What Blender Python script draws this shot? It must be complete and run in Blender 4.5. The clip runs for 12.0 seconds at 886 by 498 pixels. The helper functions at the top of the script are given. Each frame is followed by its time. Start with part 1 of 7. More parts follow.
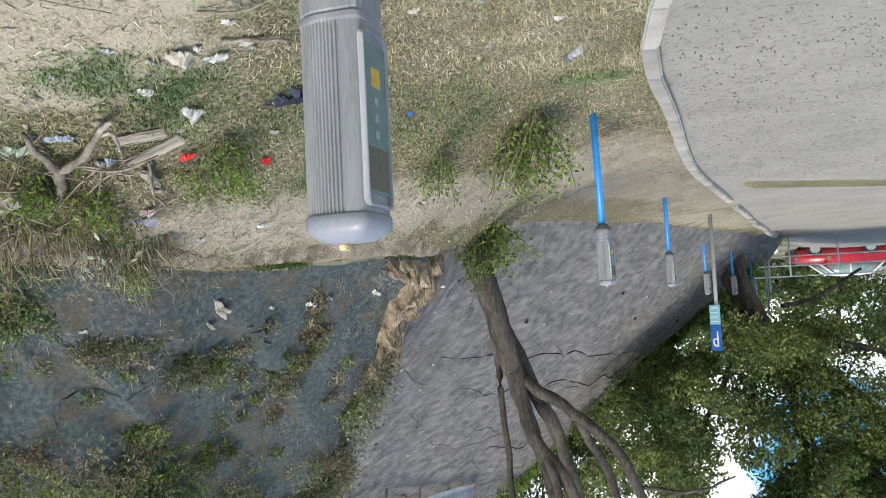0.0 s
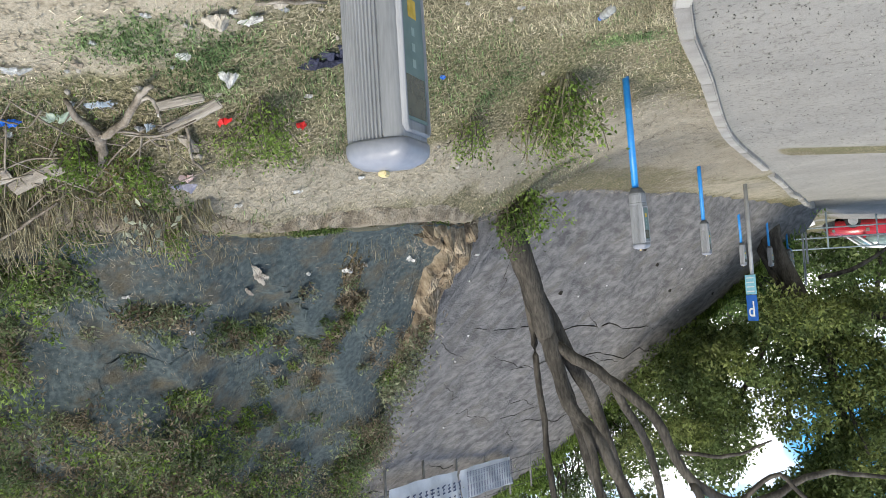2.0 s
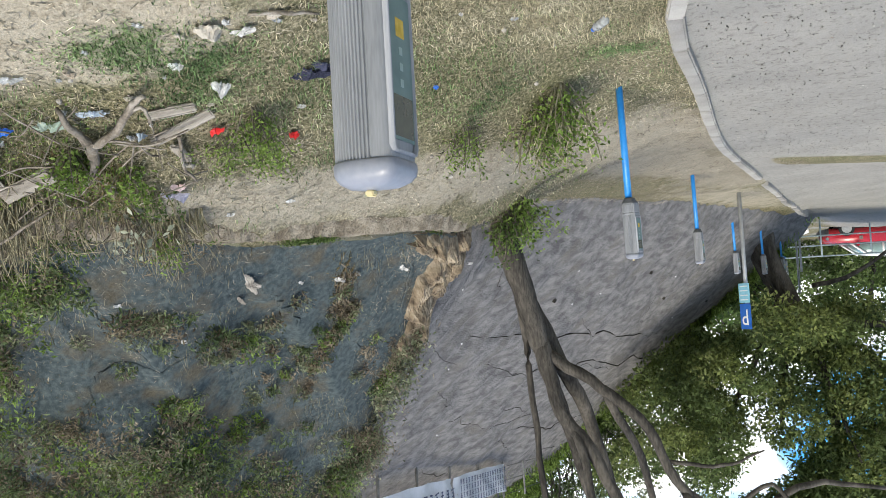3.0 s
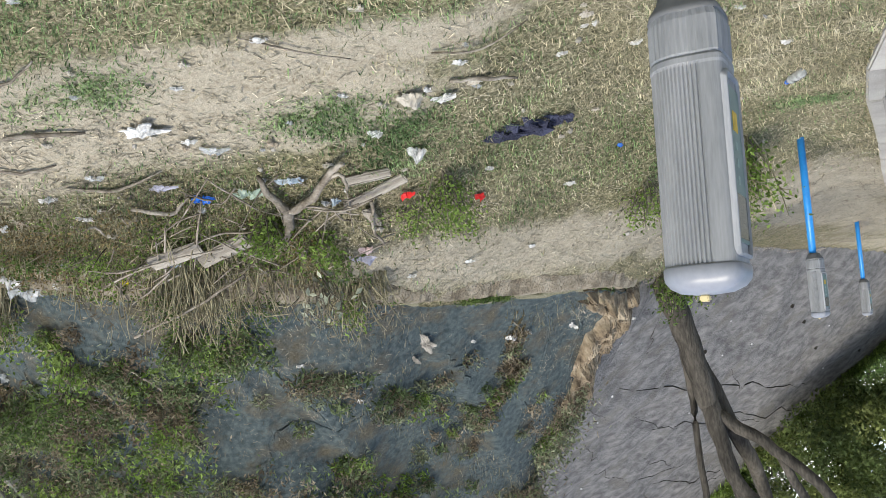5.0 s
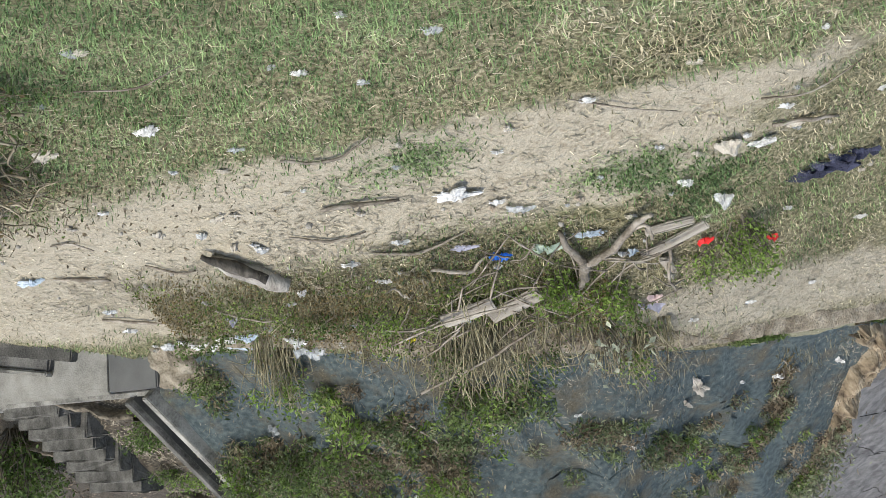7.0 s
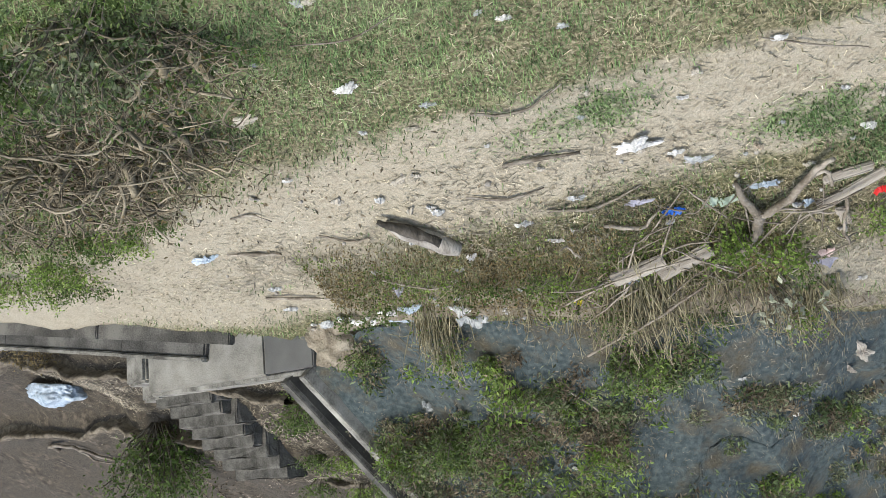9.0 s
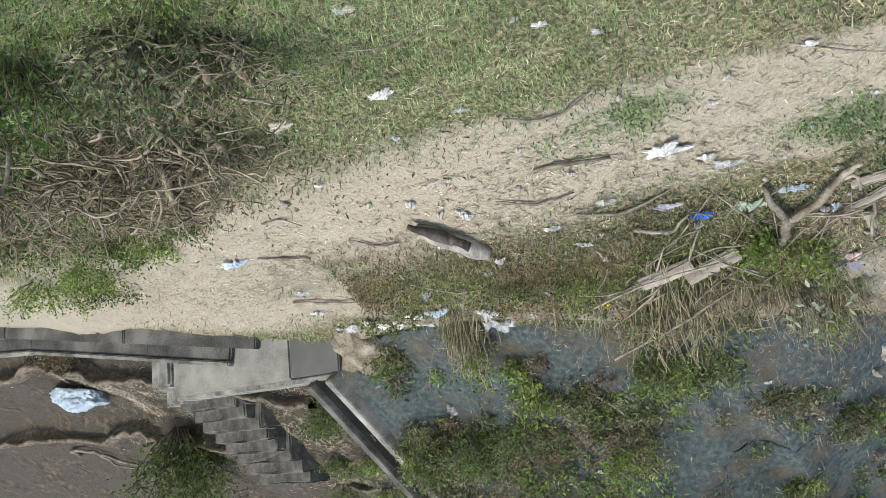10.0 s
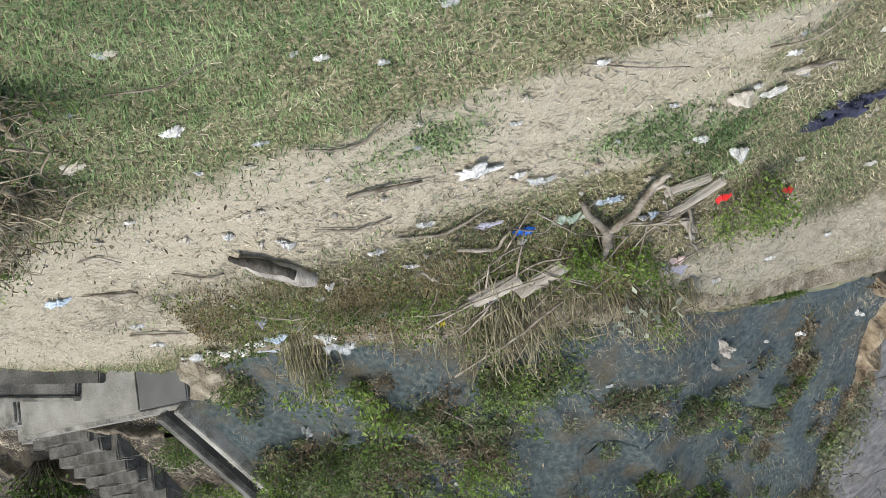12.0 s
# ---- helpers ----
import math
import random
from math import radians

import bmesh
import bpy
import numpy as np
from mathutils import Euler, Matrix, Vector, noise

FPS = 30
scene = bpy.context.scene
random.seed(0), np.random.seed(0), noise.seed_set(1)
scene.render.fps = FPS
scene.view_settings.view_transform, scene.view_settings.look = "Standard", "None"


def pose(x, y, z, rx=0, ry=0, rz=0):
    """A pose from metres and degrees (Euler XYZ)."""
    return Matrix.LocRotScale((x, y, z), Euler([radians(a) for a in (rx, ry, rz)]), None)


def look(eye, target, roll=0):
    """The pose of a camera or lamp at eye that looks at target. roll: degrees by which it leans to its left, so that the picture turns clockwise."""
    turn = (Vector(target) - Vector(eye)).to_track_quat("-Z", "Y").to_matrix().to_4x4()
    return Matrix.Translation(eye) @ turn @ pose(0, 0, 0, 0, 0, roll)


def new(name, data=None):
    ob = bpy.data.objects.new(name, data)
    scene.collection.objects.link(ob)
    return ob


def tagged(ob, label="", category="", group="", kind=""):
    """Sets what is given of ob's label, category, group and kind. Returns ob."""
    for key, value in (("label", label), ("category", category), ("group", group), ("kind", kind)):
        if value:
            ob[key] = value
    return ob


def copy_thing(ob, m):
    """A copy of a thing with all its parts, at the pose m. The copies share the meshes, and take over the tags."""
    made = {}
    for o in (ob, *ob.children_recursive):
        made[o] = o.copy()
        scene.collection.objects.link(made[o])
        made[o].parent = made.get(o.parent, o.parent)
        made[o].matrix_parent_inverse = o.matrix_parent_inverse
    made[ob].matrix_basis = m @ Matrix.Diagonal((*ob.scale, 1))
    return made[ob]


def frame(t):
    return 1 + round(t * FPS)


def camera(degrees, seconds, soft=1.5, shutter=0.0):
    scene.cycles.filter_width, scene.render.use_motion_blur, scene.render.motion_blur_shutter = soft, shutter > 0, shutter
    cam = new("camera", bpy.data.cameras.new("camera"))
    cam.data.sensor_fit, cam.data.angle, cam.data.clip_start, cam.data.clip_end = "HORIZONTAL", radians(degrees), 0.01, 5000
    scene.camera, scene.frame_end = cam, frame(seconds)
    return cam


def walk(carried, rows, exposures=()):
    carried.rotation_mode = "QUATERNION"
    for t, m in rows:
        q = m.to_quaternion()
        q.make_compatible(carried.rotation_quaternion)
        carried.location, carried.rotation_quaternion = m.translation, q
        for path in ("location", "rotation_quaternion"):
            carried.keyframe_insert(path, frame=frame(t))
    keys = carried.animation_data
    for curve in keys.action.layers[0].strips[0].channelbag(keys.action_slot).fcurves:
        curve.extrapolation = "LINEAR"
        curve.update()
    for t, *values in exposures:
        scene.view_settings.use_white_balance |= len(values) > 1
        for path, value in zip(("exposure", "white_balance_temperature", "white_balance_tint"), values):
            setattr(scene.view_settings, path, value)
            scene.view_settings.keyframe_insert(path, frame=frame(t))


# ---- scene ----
cam = camera(50, 12.0, soft=0.75)
PATH = [
    (0, 0.005, -0.002, 1.845, -85.58, -2.90, 179.61),
    (0.5, -0.019, -0.093, 1.996, -87.63, 0.29, 177.08),
    (1, 0.023, -0.116, 2.033, -88.06, -3.51, 177.22),
    (1.5, 0.030, -0.078, 1.996, -87.27, -3.49, 177.27),
    (2, 0.020, -0.055, 1.970, -86.71, -3.44, 177.58),
    (2.5, -0.009, -0.058, 1.953, -86.53, -3.41, 178.11),
    (4.5, 0.274, 0.000, 1.840, -84.78, -2.26, 173.43),
    (5, 0.454, 0.012, 1.766, -83.52, -2.78, 170.75),
    (5.5, 0.518, 0.006, 1.711, -82.51, -3.39, 170.11),
    (6, 0.580, 0.003, 1.693, -82.09, -3.04, 168.38),
    (6.5, 0.998, 0.008, 1.481, -82.43, -2.94, 165.30),
    (7, 1.414, -0.165, 1.500, -81.74, -4.52, 162.25),
    (7.5, 1.813, -0.404, 1.687, -80.52, -4.33, 158.84),
    (9.5, 2.004, -0.490, 1.890, -79.64, -5.12, 157.03),
    (10, 2.063, -0.565, 1.907, -79.28, -5.02, 156.63),
    (10.5, 2.083, -0.589, 1.920, -79.21, -4.94, 156.50),
    (11, 1.975, -0.487, 1.884, -79.89, -5.71, 157.90),
    (11.5, 1.792, -0.357, 1.844, -81.14, -5.65, 159.71),
    (12, 1.596, -0.281, 1.683, -80.94, -9.53, 161.79),
]
walk(cam, [(t, pose(x, y, z, rx, ry, rz)) for t, x, y, z, rx, ry, rz in PATH])

# ---- world and light: bright, hazy overcast ----
world = bpy.data.worlds.new("world")
scene.world = world
world.use_nodes = True
SUN_EL, SUN_ROT = 57.0, 153.0
wn = world.node_tree.nodes
sky = wn.new("ShaderNodeTexSky")
sky.sky_type, sky.sun_disc = "NISHITA", False
sky.sun_elevation, sky.sun_rotation = radians(SUN_EL), radians(SUN_ROT)
sky.air_density, sky.dust_density = 1.0, 2.2
wn["Background"].inputs["Strength"].default_value = 0.15
world.node_tree.links.new(sky.outputs["Color"], wn["Background"].inputs["Color"])
sun_data = bpy.data.lights.new("sun", "SUN")
sun_data.energy, sun_data.angle, sun_data.color = 1.9, radians(12), (0.985, 0.94, 0.8)
sun = new("sun", sun_data)
sun.matrix_world = look((0, 0, 0), (-math.sin(radians(SUN_ROT)) * math.cos(radians(SUN_EL)), -math.cos(radians(SUN_ROT)) * math.cos(radians(SUN_EL)), -math.sin(radians(SUN_EL))))
scene.view_settings.exposure = 0.78


# ---- materials ----
def mat(name, colors, scale=6.0, rough=0.85, metal=0.0, bump=0.3, fine=60.0, island=0.0, spec=0.3, stretch=(1, 1, 1), object_random=0.0, alpha=1.0):
    """Two scales of noise run through a colour ramp, with a fine bump. island: how much single pieces differ in brightness."""
    m = bpy.data.materials.new(name)
    m.use_nodes = True
    n, l = m.node_tree.nodes, m.node_tree.links
    p = n["Principled BSDF"]
    p.inputs["Roughness"].default_value, p.inputs["Metallic"].default_value = rough, metal
    p.inputs["Specular IOR Level"].default_value, p.inputs["Alpha"].default_value = spec, alpha
    co, mp = n.new("ShaderNodeTexCoord"), n.new("ShaderNodeMapping")
    mp.inputs["Scale"].default_value = stretch
    l.new(co.outputs["Object"], mp.inputs["Vector"])
    a, b = n.new("ShaderNodeTexNoise"), n.new("ShaderNodeTexNoise")
    for tex, s in ((a, scale), (b, fine)):
        tex.inputs["Scale"].default_value, tex.inputs["Detail"].default_value = s, 5
        l.new(mp.outputs["Vector"], tex.inputs["Vector"])
    mix = n.new("ShaderNodeMath")
    mix.operation = "MULTIPLY_ADD"
    mix.inputs[1].default_value, mix.inputs[2].default_value = 0.4, -0.2
    l.new(b.outputs["Fac"], mix.inputs[0])
    add = n.new("ShaderNodeMath")
    l.new(a.outputs["Fac"], add.inputs[0])
    l.new(mix.outputs[0], add.inputs[1])
    r = n.new("ShaderNodeValToRGB")
    e = r.color_ramp.elements
    while len(e) < len(colors):
        e.new(0.5)
    for i, c in enumerate(colors):
        e[i].position = 0.32 + 0.36 * i / max(1, len(colors) - 1)
        e[i].color = (*c, 1)
    l.new(add.outputs[0], r.inputs["Fac"])
    out = r.outputs["Color"]
    for amount, node, socket in ((island, "ShaderNodeNewGeometry", "Random Per Island"), (object_random, "ShaderNodeObjectInfo", "Random")):
        if amount:
            g, v, h = n.new(node), n.new("ShaderNodeMapRange"), n.new("ShaderNodeHueSaturation")
            v.inputs["To Min"].default_value, v.inputs["To Max"].default_value = 1 - amount, 1 + amount
            l.new(g.outputs[socket], v.inputs["Value"])
            l.new(v.outputs["Result"], h.inputs["Value"])
            l.new(out, h.inputs["Color"])
            out = h.outputs["Color"]
    l.new(out, p.inputs["Base Color"])
    if bump:
        bp = n.new("ShaderNodeBump")
        bp.inputs["Strength"].default_value, bp.inputs["Distance"].default_value = bump, 0.02
        l.new(b.outputs["Fac"], bp.inputs["Height"])
        l.new(bp.outputs["Normal"], p.inputs["Normal"])
    return m


def leaf_mat(name, colors, scale=3.0):
    m = mat(name, colors, scale=scale, rough=0.55, bump=0, island=0.55)
    n, l = m.node_tree.nodes, m.node_tree.links
    p = n["Principled BSDF"]
    t, mx = n.new("ShaderNodeBsdfTranslucent"), n.new("ShaderNodeMixShader")
    l.new(p.inputs["Base Color"].links[0].from_socket, t.inputs["Color"])
    mx.inputs["Fac"].default_value = 0.5
    l.new(p.outputs["BSDF"], mx.inputs[1])
    l.new(t.outputs["BSDF"], mx.inputs[2])
    l.new(mx.outputs["Shader"], n["Material Output"].inputs["Surface"])
    return m


def ground_material():
    """Short dry grass, trodden sandy earth and old asphalt, blended by the zones stored on the mesh."""
    m = bpy.data.materials.new("ground")
    m.use_nodes = True
    n, l = m.node_tree.nodes, m.node_tree.links
    p = n["Principled BSDF"]
    p.inputs["Roughness"].default_value, p.inputs["Specular IOR Level"].default_value = 0.95, 0.15
    co = n.new("ShaderNodeTexCoord")

    def noise_at(scale, detail=6, rough=0.6):
        t = n.new("ShaderNodeTexNoise")
        t.inputs["Scale"].default_value, t.inputs["Detail"].default_value, t.inputs["Roughness"].default_value = scale, detail, rough
        l.new(co.outputs["Object"], t.inputs["Vector"])
        return t.outputs["Fac"]

    def ramp(src, stops):
        r = n.new("ShaderNodeValToRGB")
        e = r.color_ramp.elements
        while len(e) < len(stops):
            e.new(0.5)
        for i, (x, c) in enumerate(stops):
            e[i].position, e[i].color = x, (*c, 1)
        l.new(src, r.inputs["Fac"])
        return r.outputs["Color"]

    def mixed(fac, a, b):
        x = n.new("ShaderNodeMix")
        x.data_type = "RGBA"
        l.new(fac, x.inputs["Factor"])
        l.new(a, x.inputs["A"])
        l.new(b, x.inputs["B"])
        return x.outputs["Result"]

    def zone(name, grain, amount, lo, hi):
        at = n.new("ShaderNodeAttribute")
        at.attribute_name = name
        s = n.new("ShaderNodeMath")
        s.operation = "MULTIPLY_ADD"
        s.inputs[1].default_value = amount
        l.new(grain, s.inputs[0])
        l.new(at.outputs["Fac"], s.inputs[2])
        r = n.new("ShaderNodeMapRange")
        r.inputs["From Min"].default_value, r.inputs["From Max"].default_value = lo + amount * 0.5, hi + amount * 0.5
        l.new(s.outputs[0], r.inputs["Value"])
        return r.outputs["Result"]

    mid, fine, big, grit = noise_at(5), noise_at(45), noise_at(0.9), noise_at(160, 3)
    grass = mixed(ramp(big, [(0.35, (0, 0, 0)), (0.65, (1, 1, 1))]), ramp(fine, [(0.34, (0.07, 0.064, 0.038)), (0.5, (0.17, 0.155, 0.095)), (0.66, (0.36, 0.32, 0.22))]),
                  ramp(fine, [(0.34, (0.05, 0.052, 0.027)), (0.5, (0.125, 0.122, 0.066)), (0.66, (0.29, 0.265, 0.165))]))
    sand = mixed(ramp(mid, [(0.35, (0, 0, 0)), (0.7, (1, 1, 1))]), ramp(grit, [(0.3, (0.215, 0.188, 0.142)), (0.5, (0.335, 0.305, 0.235)), (0.7, (0.46, 0.43, 0.35))]),
                 ramp(fine, [(0.3, (0.16, 0.132, 0.092)), (0.5, (0.3, 0.27, 0.205)), (0.7, (0.42, 0.385, 0.305))]))
    road = mixed(ramp(big, [(0.35, (0, 0, 0)), (0.65, (1, 1, 1))]), ramp(grit, [(0.3, (0.19, 0.185, 0.17)), (0.7, (0.31, 0.305, 0.28))]),
                 ramp(grit, [(0.3, (0.24, 0.232, 0.21)), (0.7, (0.37, 0.36, 0.325))]))
    stain = noise_at(14, 8, 0.7)
    road = mixed(ramp(stain, [(0.53, (0, 0, 0)), (0.66, (0.75, 0.75, 0.75))]), road, ramp(grit, [(0.3, (0.09, 0.087, 0.078)), (0.7, (0.16, 0.155, 0.14))]))
    sand = mixed(ramp(stain, [(0.55, (0, 0, 0)), (0.68, (0.55, 0.55, 0.55))]), sand, ramp(fine, [(0.3, (0.12, 0.1, 0.07)), (0.7, (0.3, 0.26, 0.19))]))
    col = mixed(zone("sand", mid, 0.9, 0.35, 0.65), grass, sand)
    col = mixed(zone("road", fine, 0.25, 0.4, 0.6), col, road)
    l.new(col, p.inputs["Base Color"])
    b = n.new("ShaderNodeBump")
    b.inputs["Strength"].default_value, b.inputs["Distance"].default_value = 0.7, 0.02
    l.new(fine, b.inputs["Height"])
    l.new(b.outputs["Normal"], p.inputs["Normal"])
    return m


GROUND = ground_material()

METER_GREY = mat("meter_grey", [(0.2, 0.21, 0.22), (0.31, 0.32, 0.333)], scale=6, stretch=(3, 3, 0.35), rough=0.5, bump=0.05, metal=0.0)
METER_CAP = mat("meter_cap", [(0.19, 0.203, 0.235), (0.27, 0.285, 0.32)], scale=6, rough=0.38, bump=0.03, spec=0.5)
METER_DARK = mat("meter_dark", [(0.09, 0.095, 0.1), (0.14, 0.145, 0.15)], scale=9, rough=0.55, bump=0.05)
METER_BLUE = mat("meter_blue", [(0.008, 0.16, 0.46), (0.018, 0.24, 0.6)], scale=5, rough=0.4, bump=0.05, spec=0.5)
BARK_AND_SHADE = mat("bark", [(0.028, 0.025, 0.02), (0.066, 0.059, 0.049), (0.12, 0.108, 0.09)], scale=5, bump=0.8, fine=40, stretch=(1, 1, 0.3))
DRYWOOD = mat("dry_wood", [(0.1, 0.083, 0.062), (0.2, 0.174, 0.14), (0.32, 0.29, 0.245)], scale=7, bump=0.6, fine=50, object_random=0.25)
LEAF = leaf_mat("leaf_green", [(0.06, 0.1, 0.025), (0.1, 0.155, 0.04), (0.16, 0.21, 0.07)])
LEAF_BRIGHT = leaf_mat("leaf_bright", [(0.11, 0.17, 0.035), (0.19, 0.28, 0.06), (0.28, 0.37, 0.11)])
LEAF_DARK = leaf_mat("leaf_dark", [(0.085, 0.12, 0.042), (0.14, 0.19, 0.065), (0.21, 0.265, 0.1)], scale=0.6)
SHRUB_DARK = leaf_mat("shrub_dark", [(0.075, 0.108, 0.048), (0.135, 0.18, 0.078), (0.21, 0.26, 0.125)])
SHRUB_GREY = leaf_mat("shrub_grey_green", [(0.13, 0.152, 0.085), (0.215, 0.24, 0.14), (0.32, 0.345, 0.215)])
DEAD_WEED = leaf_mat("dead_weed", [(0.12, 0.095, 0.065), (0.22, 0.18, 0.125), (0.35, 0.3, 0.215)])
LEAF_SILVER = leaf_mat("leaf_silver", [(0.24, 0.26, 0.19), (0.36, 0.38, 0.29), (0.5, 0.52, 0.42)])
LEAF_DRY = leaf_mat("leaf_dry", [(0.13, 0.1, 0.045), (0.22, 0.17, 0.08), (0.32, 0.26, 0.14)])
CONCRETE = mat("concrete", [(0.1, 0.095, 0.083), (0.23, 0.222, 0.196), (0.33, 0.32, 0.285)], scale=6, bump=0.4, fine=60)


# ---- mesh helpers ----
def mesh(name, verts, faces, material, smooth=False):
    me = bpy.data.meshes.new(name)
    me.from_pydata([tuple(v) for v in verts], [], [tuple(f) for f in faces])
    me.materials.append(material)
    if smooth:
        me.shade_smooth()
    return me


def thing(name, label, category, at=(0, 0, 0), group="", kind="", turn=0.0):
    ob = new(name)
    ob.empty_display_size = 0.1
    ob.matrix_world = pose(*at, 0, 0, turn)
    return tagged(ob, label, category, group, kind)


def part(name, me, parent, label="", m=None, kind=""):
    ob = new(name, me)
    ob.parent = parent
    if m is not None:
        ob.matrix_basis = m
    return tagged(ob, label, kind=kind)


def bm_mesh(name, bm, material, smooth=False):
    me = bpy.data.meshes.new(name)
    bm.to_mesh(me)
    bm.free()
    me.materials.append(material)
    if smooth:
        me.shade_smooth()
    return me


def box(sx, sy, sz, bevel=0.004, z0=None, at=(0, 0, 0)):
    """A bevelled box; z0: its foot stands at that height."""
    bm = bmesh.new()
    bmesh.ops.create_cube(bm, size=1)
    bmesh.ops.scale(bm, vec=(sx, sy, sz), verts=bm.verts)
    if bevel:
        bmesh.ops.bevel(bm, geom=bm.edges[:], offset=bevel, segments=2, affect="EDGES")
    bmesh.ops.translate(bm, vec=(at[0], at[1], at[2] + (0 if z0 is None else z0 + sz / 2)), verts=bm.verts)
    return bm


def lathe(profile, sides=24, flute=0.0, arc=None):
    """Verts and faces of a turned shape: profile is (radius, height) from the foot up."""
    v, f = [], []
    for r, z in profile:
        for i in range(sides):
            a = 2 * math.pi * i / sides
            q = r * (1 - (flute if i % 2 and flute else 0))
            v.append((q * math.cos(a), q * math.sin(a), z))
    for k in range(len(profile) - 1):
        for i in range(sides):
            j = (i + 1) % sides
            f.append((k * sides + i, k * sides + j, (k + 1) * sides + j, (k + 1) * sides + i))
    f.append(tuple(range(sides))[::-1])
    f.append(tuple((len(profile) - 1) * sides + i for i in range(sides)))
    return v, f


def tube(points, radii, sides=8, rough=0.0, seed=0):
    """A limb along points with those radii, closed at both ends."""
    rnd = random.Random(seed)
    pts = [Vector(p) for p in points]
    v, f = [], []
    for k, p in enumerate(pts):
        d = (pts[min(k + 1, len(pts) - 1)] - pts[max(k - 1, 0)]).normalized()
        q = d.to_track_quat("Z", "Y")
        for i in range(sides):
            a = 2 * math.pi * i / sides
            r = radii[k] * (1 + rough * rnd.uniform(-1, 1))
            v.append(p + q @ Vector((r * math.cos(a), r * math.sin(a), 0)))
    for k in range(len(pts) - 1):
        for i in range(sides):
            j = (i + 1) % sides
            f.append((k * sides + i, k * sides + j, (k + 1) * sides + j, (k + 1) * sides + i))
    f.append(tuple(range(sides))[::-1])
    f.append(tuple((len(pts) - 1) * sides + i for i in range(sides)))
    return v, f


def curve_points(points, steps=4, wobble=0.0, seed=0):
    """A smooth run of points through the given ones."""
    rnd = random.Random(seed)
    p = [Vector(q) for q in points]
    p = [2 * p[0] - p[1]] + p + [2 * p[-1] - p[-2]]
    out = []
    for i in range(1, len(p) - 2):
        for k in range(steps):
            t = k / steps
            out.append(0.5 * (2 * p[i] + (p[i + 1] - p[i - 1]) * t + (2 * p[i - 1] - 5 * p[i] + 4 * p[i + 1] - p[i + 2]) * t * t + (3 * p[i] - p[i - 1] - 3 * p[i + 1] + p[i + 2]) * t ** 3))
            if wobble:
                out[-1] = out[-1] + Vector([rnd.uniform(-wobble, wobble) for _ in range(3)])
    out.append(p[-2])
    return out


def join(pieces):
    v, f = [], []
    for pv, pf in pieces:
        n = len(v)
        v.extend(pv)
        f.extend([tuple(i + n for i in q) for q in pf])
    return v, f


def leaves(centres, size, rng, up=0.4, aspect=0.5, normals=None):
    """Folded leaves at the given centres: four points and two triangles each."""
    c = np.asarray(centres, float)
    n = len(c)
    s = size * rng.uniform(0.6, 1.3, (n, 1))
    d = rng.normal(size=(n, 3))
    d[:, 2] += up
    d /= np.linalg.norm(d, axis=1, keepdims=True)
    w = np.cross(d, rng.normal(size=(n, 3)))
    w /= np.linalg.norm(w, axis=1, keepdims=True) + 1e-9
    k = np.cross(d, w)
    a, b = c - d * s * 0.5, c + d * s * 0.5
    m = c + k * s * 0.08
    v = np.stack([a, m + w * s * aspect * 0.5, b, m - w * s * aspect * 0.5], 1).reshape(-1, 3)
    i = np.arange(n)[:, None] * 4
    f = np.concatenate([i + [0, 1, 2], i + [0, 2, 3]], 0)
    return v.tolist(), f.tolist()


def blades(roots, height, rng, lean=0.5, width=0.006, bend=0.4):
    """Grass blades: narrow, bent, three points wide at the root and pointed."""
    c = np.asarray(roots, float)
    n = len(c)
    h = height * rng.uniform(0.4, 1.4, (n, 1))
    a = rng.uniform(0, 2 * np.pi, n)
    o = np.stack([np.cos(a), np.sin(a), np.zeros(n)], 1)
    s = np.stack([-np.sin(a), np.cos(a), np.zeros(n)], 1) * width * rng.uniform(0.6, 1.4, (n, 1))
    tilt = lean * rng.uniform(0.1, 1.3, (n, 1))
    up = np.array([0, 0, 1.0])
    mid = c + (up + o * tilt * 0.7) * h * 0.55
    tip = c + (up * (1 - bend * tilt) + o * tilt * 1.6) * h
    v = np.stack([c - s, c + s, mid + s * 0.7, mid - s * 0.7, tip], 1).reshape(-1, 3)
    i = np.arange(n)[:, None] * 5
    f = [tuple(q) for q in (i + [0, 1, 2, 3]).tolist()] + [tuple(q) for q in (i + [3, 2, 4]).tolist()]
    return v.tolist(), f


# ---- the lie of the land ----
# toe of the slope, from the stairs' side to the far road: x, y, height, uphill direction x, y
TOE = np.array([
    (34.0, 14.5, 0.0, -0.3, 1.0), (14.0, 8.5, 0.1, -0.3, 1.0), (10.9, 7.55, 0.35, -0.3, 1.0), (8.8, 7.12, 0.65, -0.25, 1.0), (7.3, 7.08, 0.92, -0.1, 1.0),
    (6.2, 6.95, 1.1, -0.05, 1.0), (5.6, 6.65, 1.06, 0.0, 1.0), (4.6, 6.3, 1.12, 0.0, 1.0), (3.4, 6.2, 1.28, 0.1, 1.0), (2.3, 6.55, 1.34, 0.3, 1.0),
    (1.6, 7.35, 1.34, 0.45, 0.9), (0.54, 8.25, 1.24, 0.5, 0.86), (0.15, 9.1, 1.2, 0.55, 0.83), (-0.35, 10.4, 1.0, 0.65, 0.76),
    (-0.85, 12.3, 0.6, 0.8, 0.6), (-2.5, 15.8, 0.3, 0.9, 0.43), (-4.8, 19.7, 0.1, 0.9, 0.43), (-7.0, 23.5, 0.0, 0.9, 0.43),
    (-9.0, 27.0, -0.1, 0.9, 0.43), (-9.6, 28.0, -0.1, 0.9, 0.43), (-10.6, 29.6, -0.1, 0.9, 0.43)])


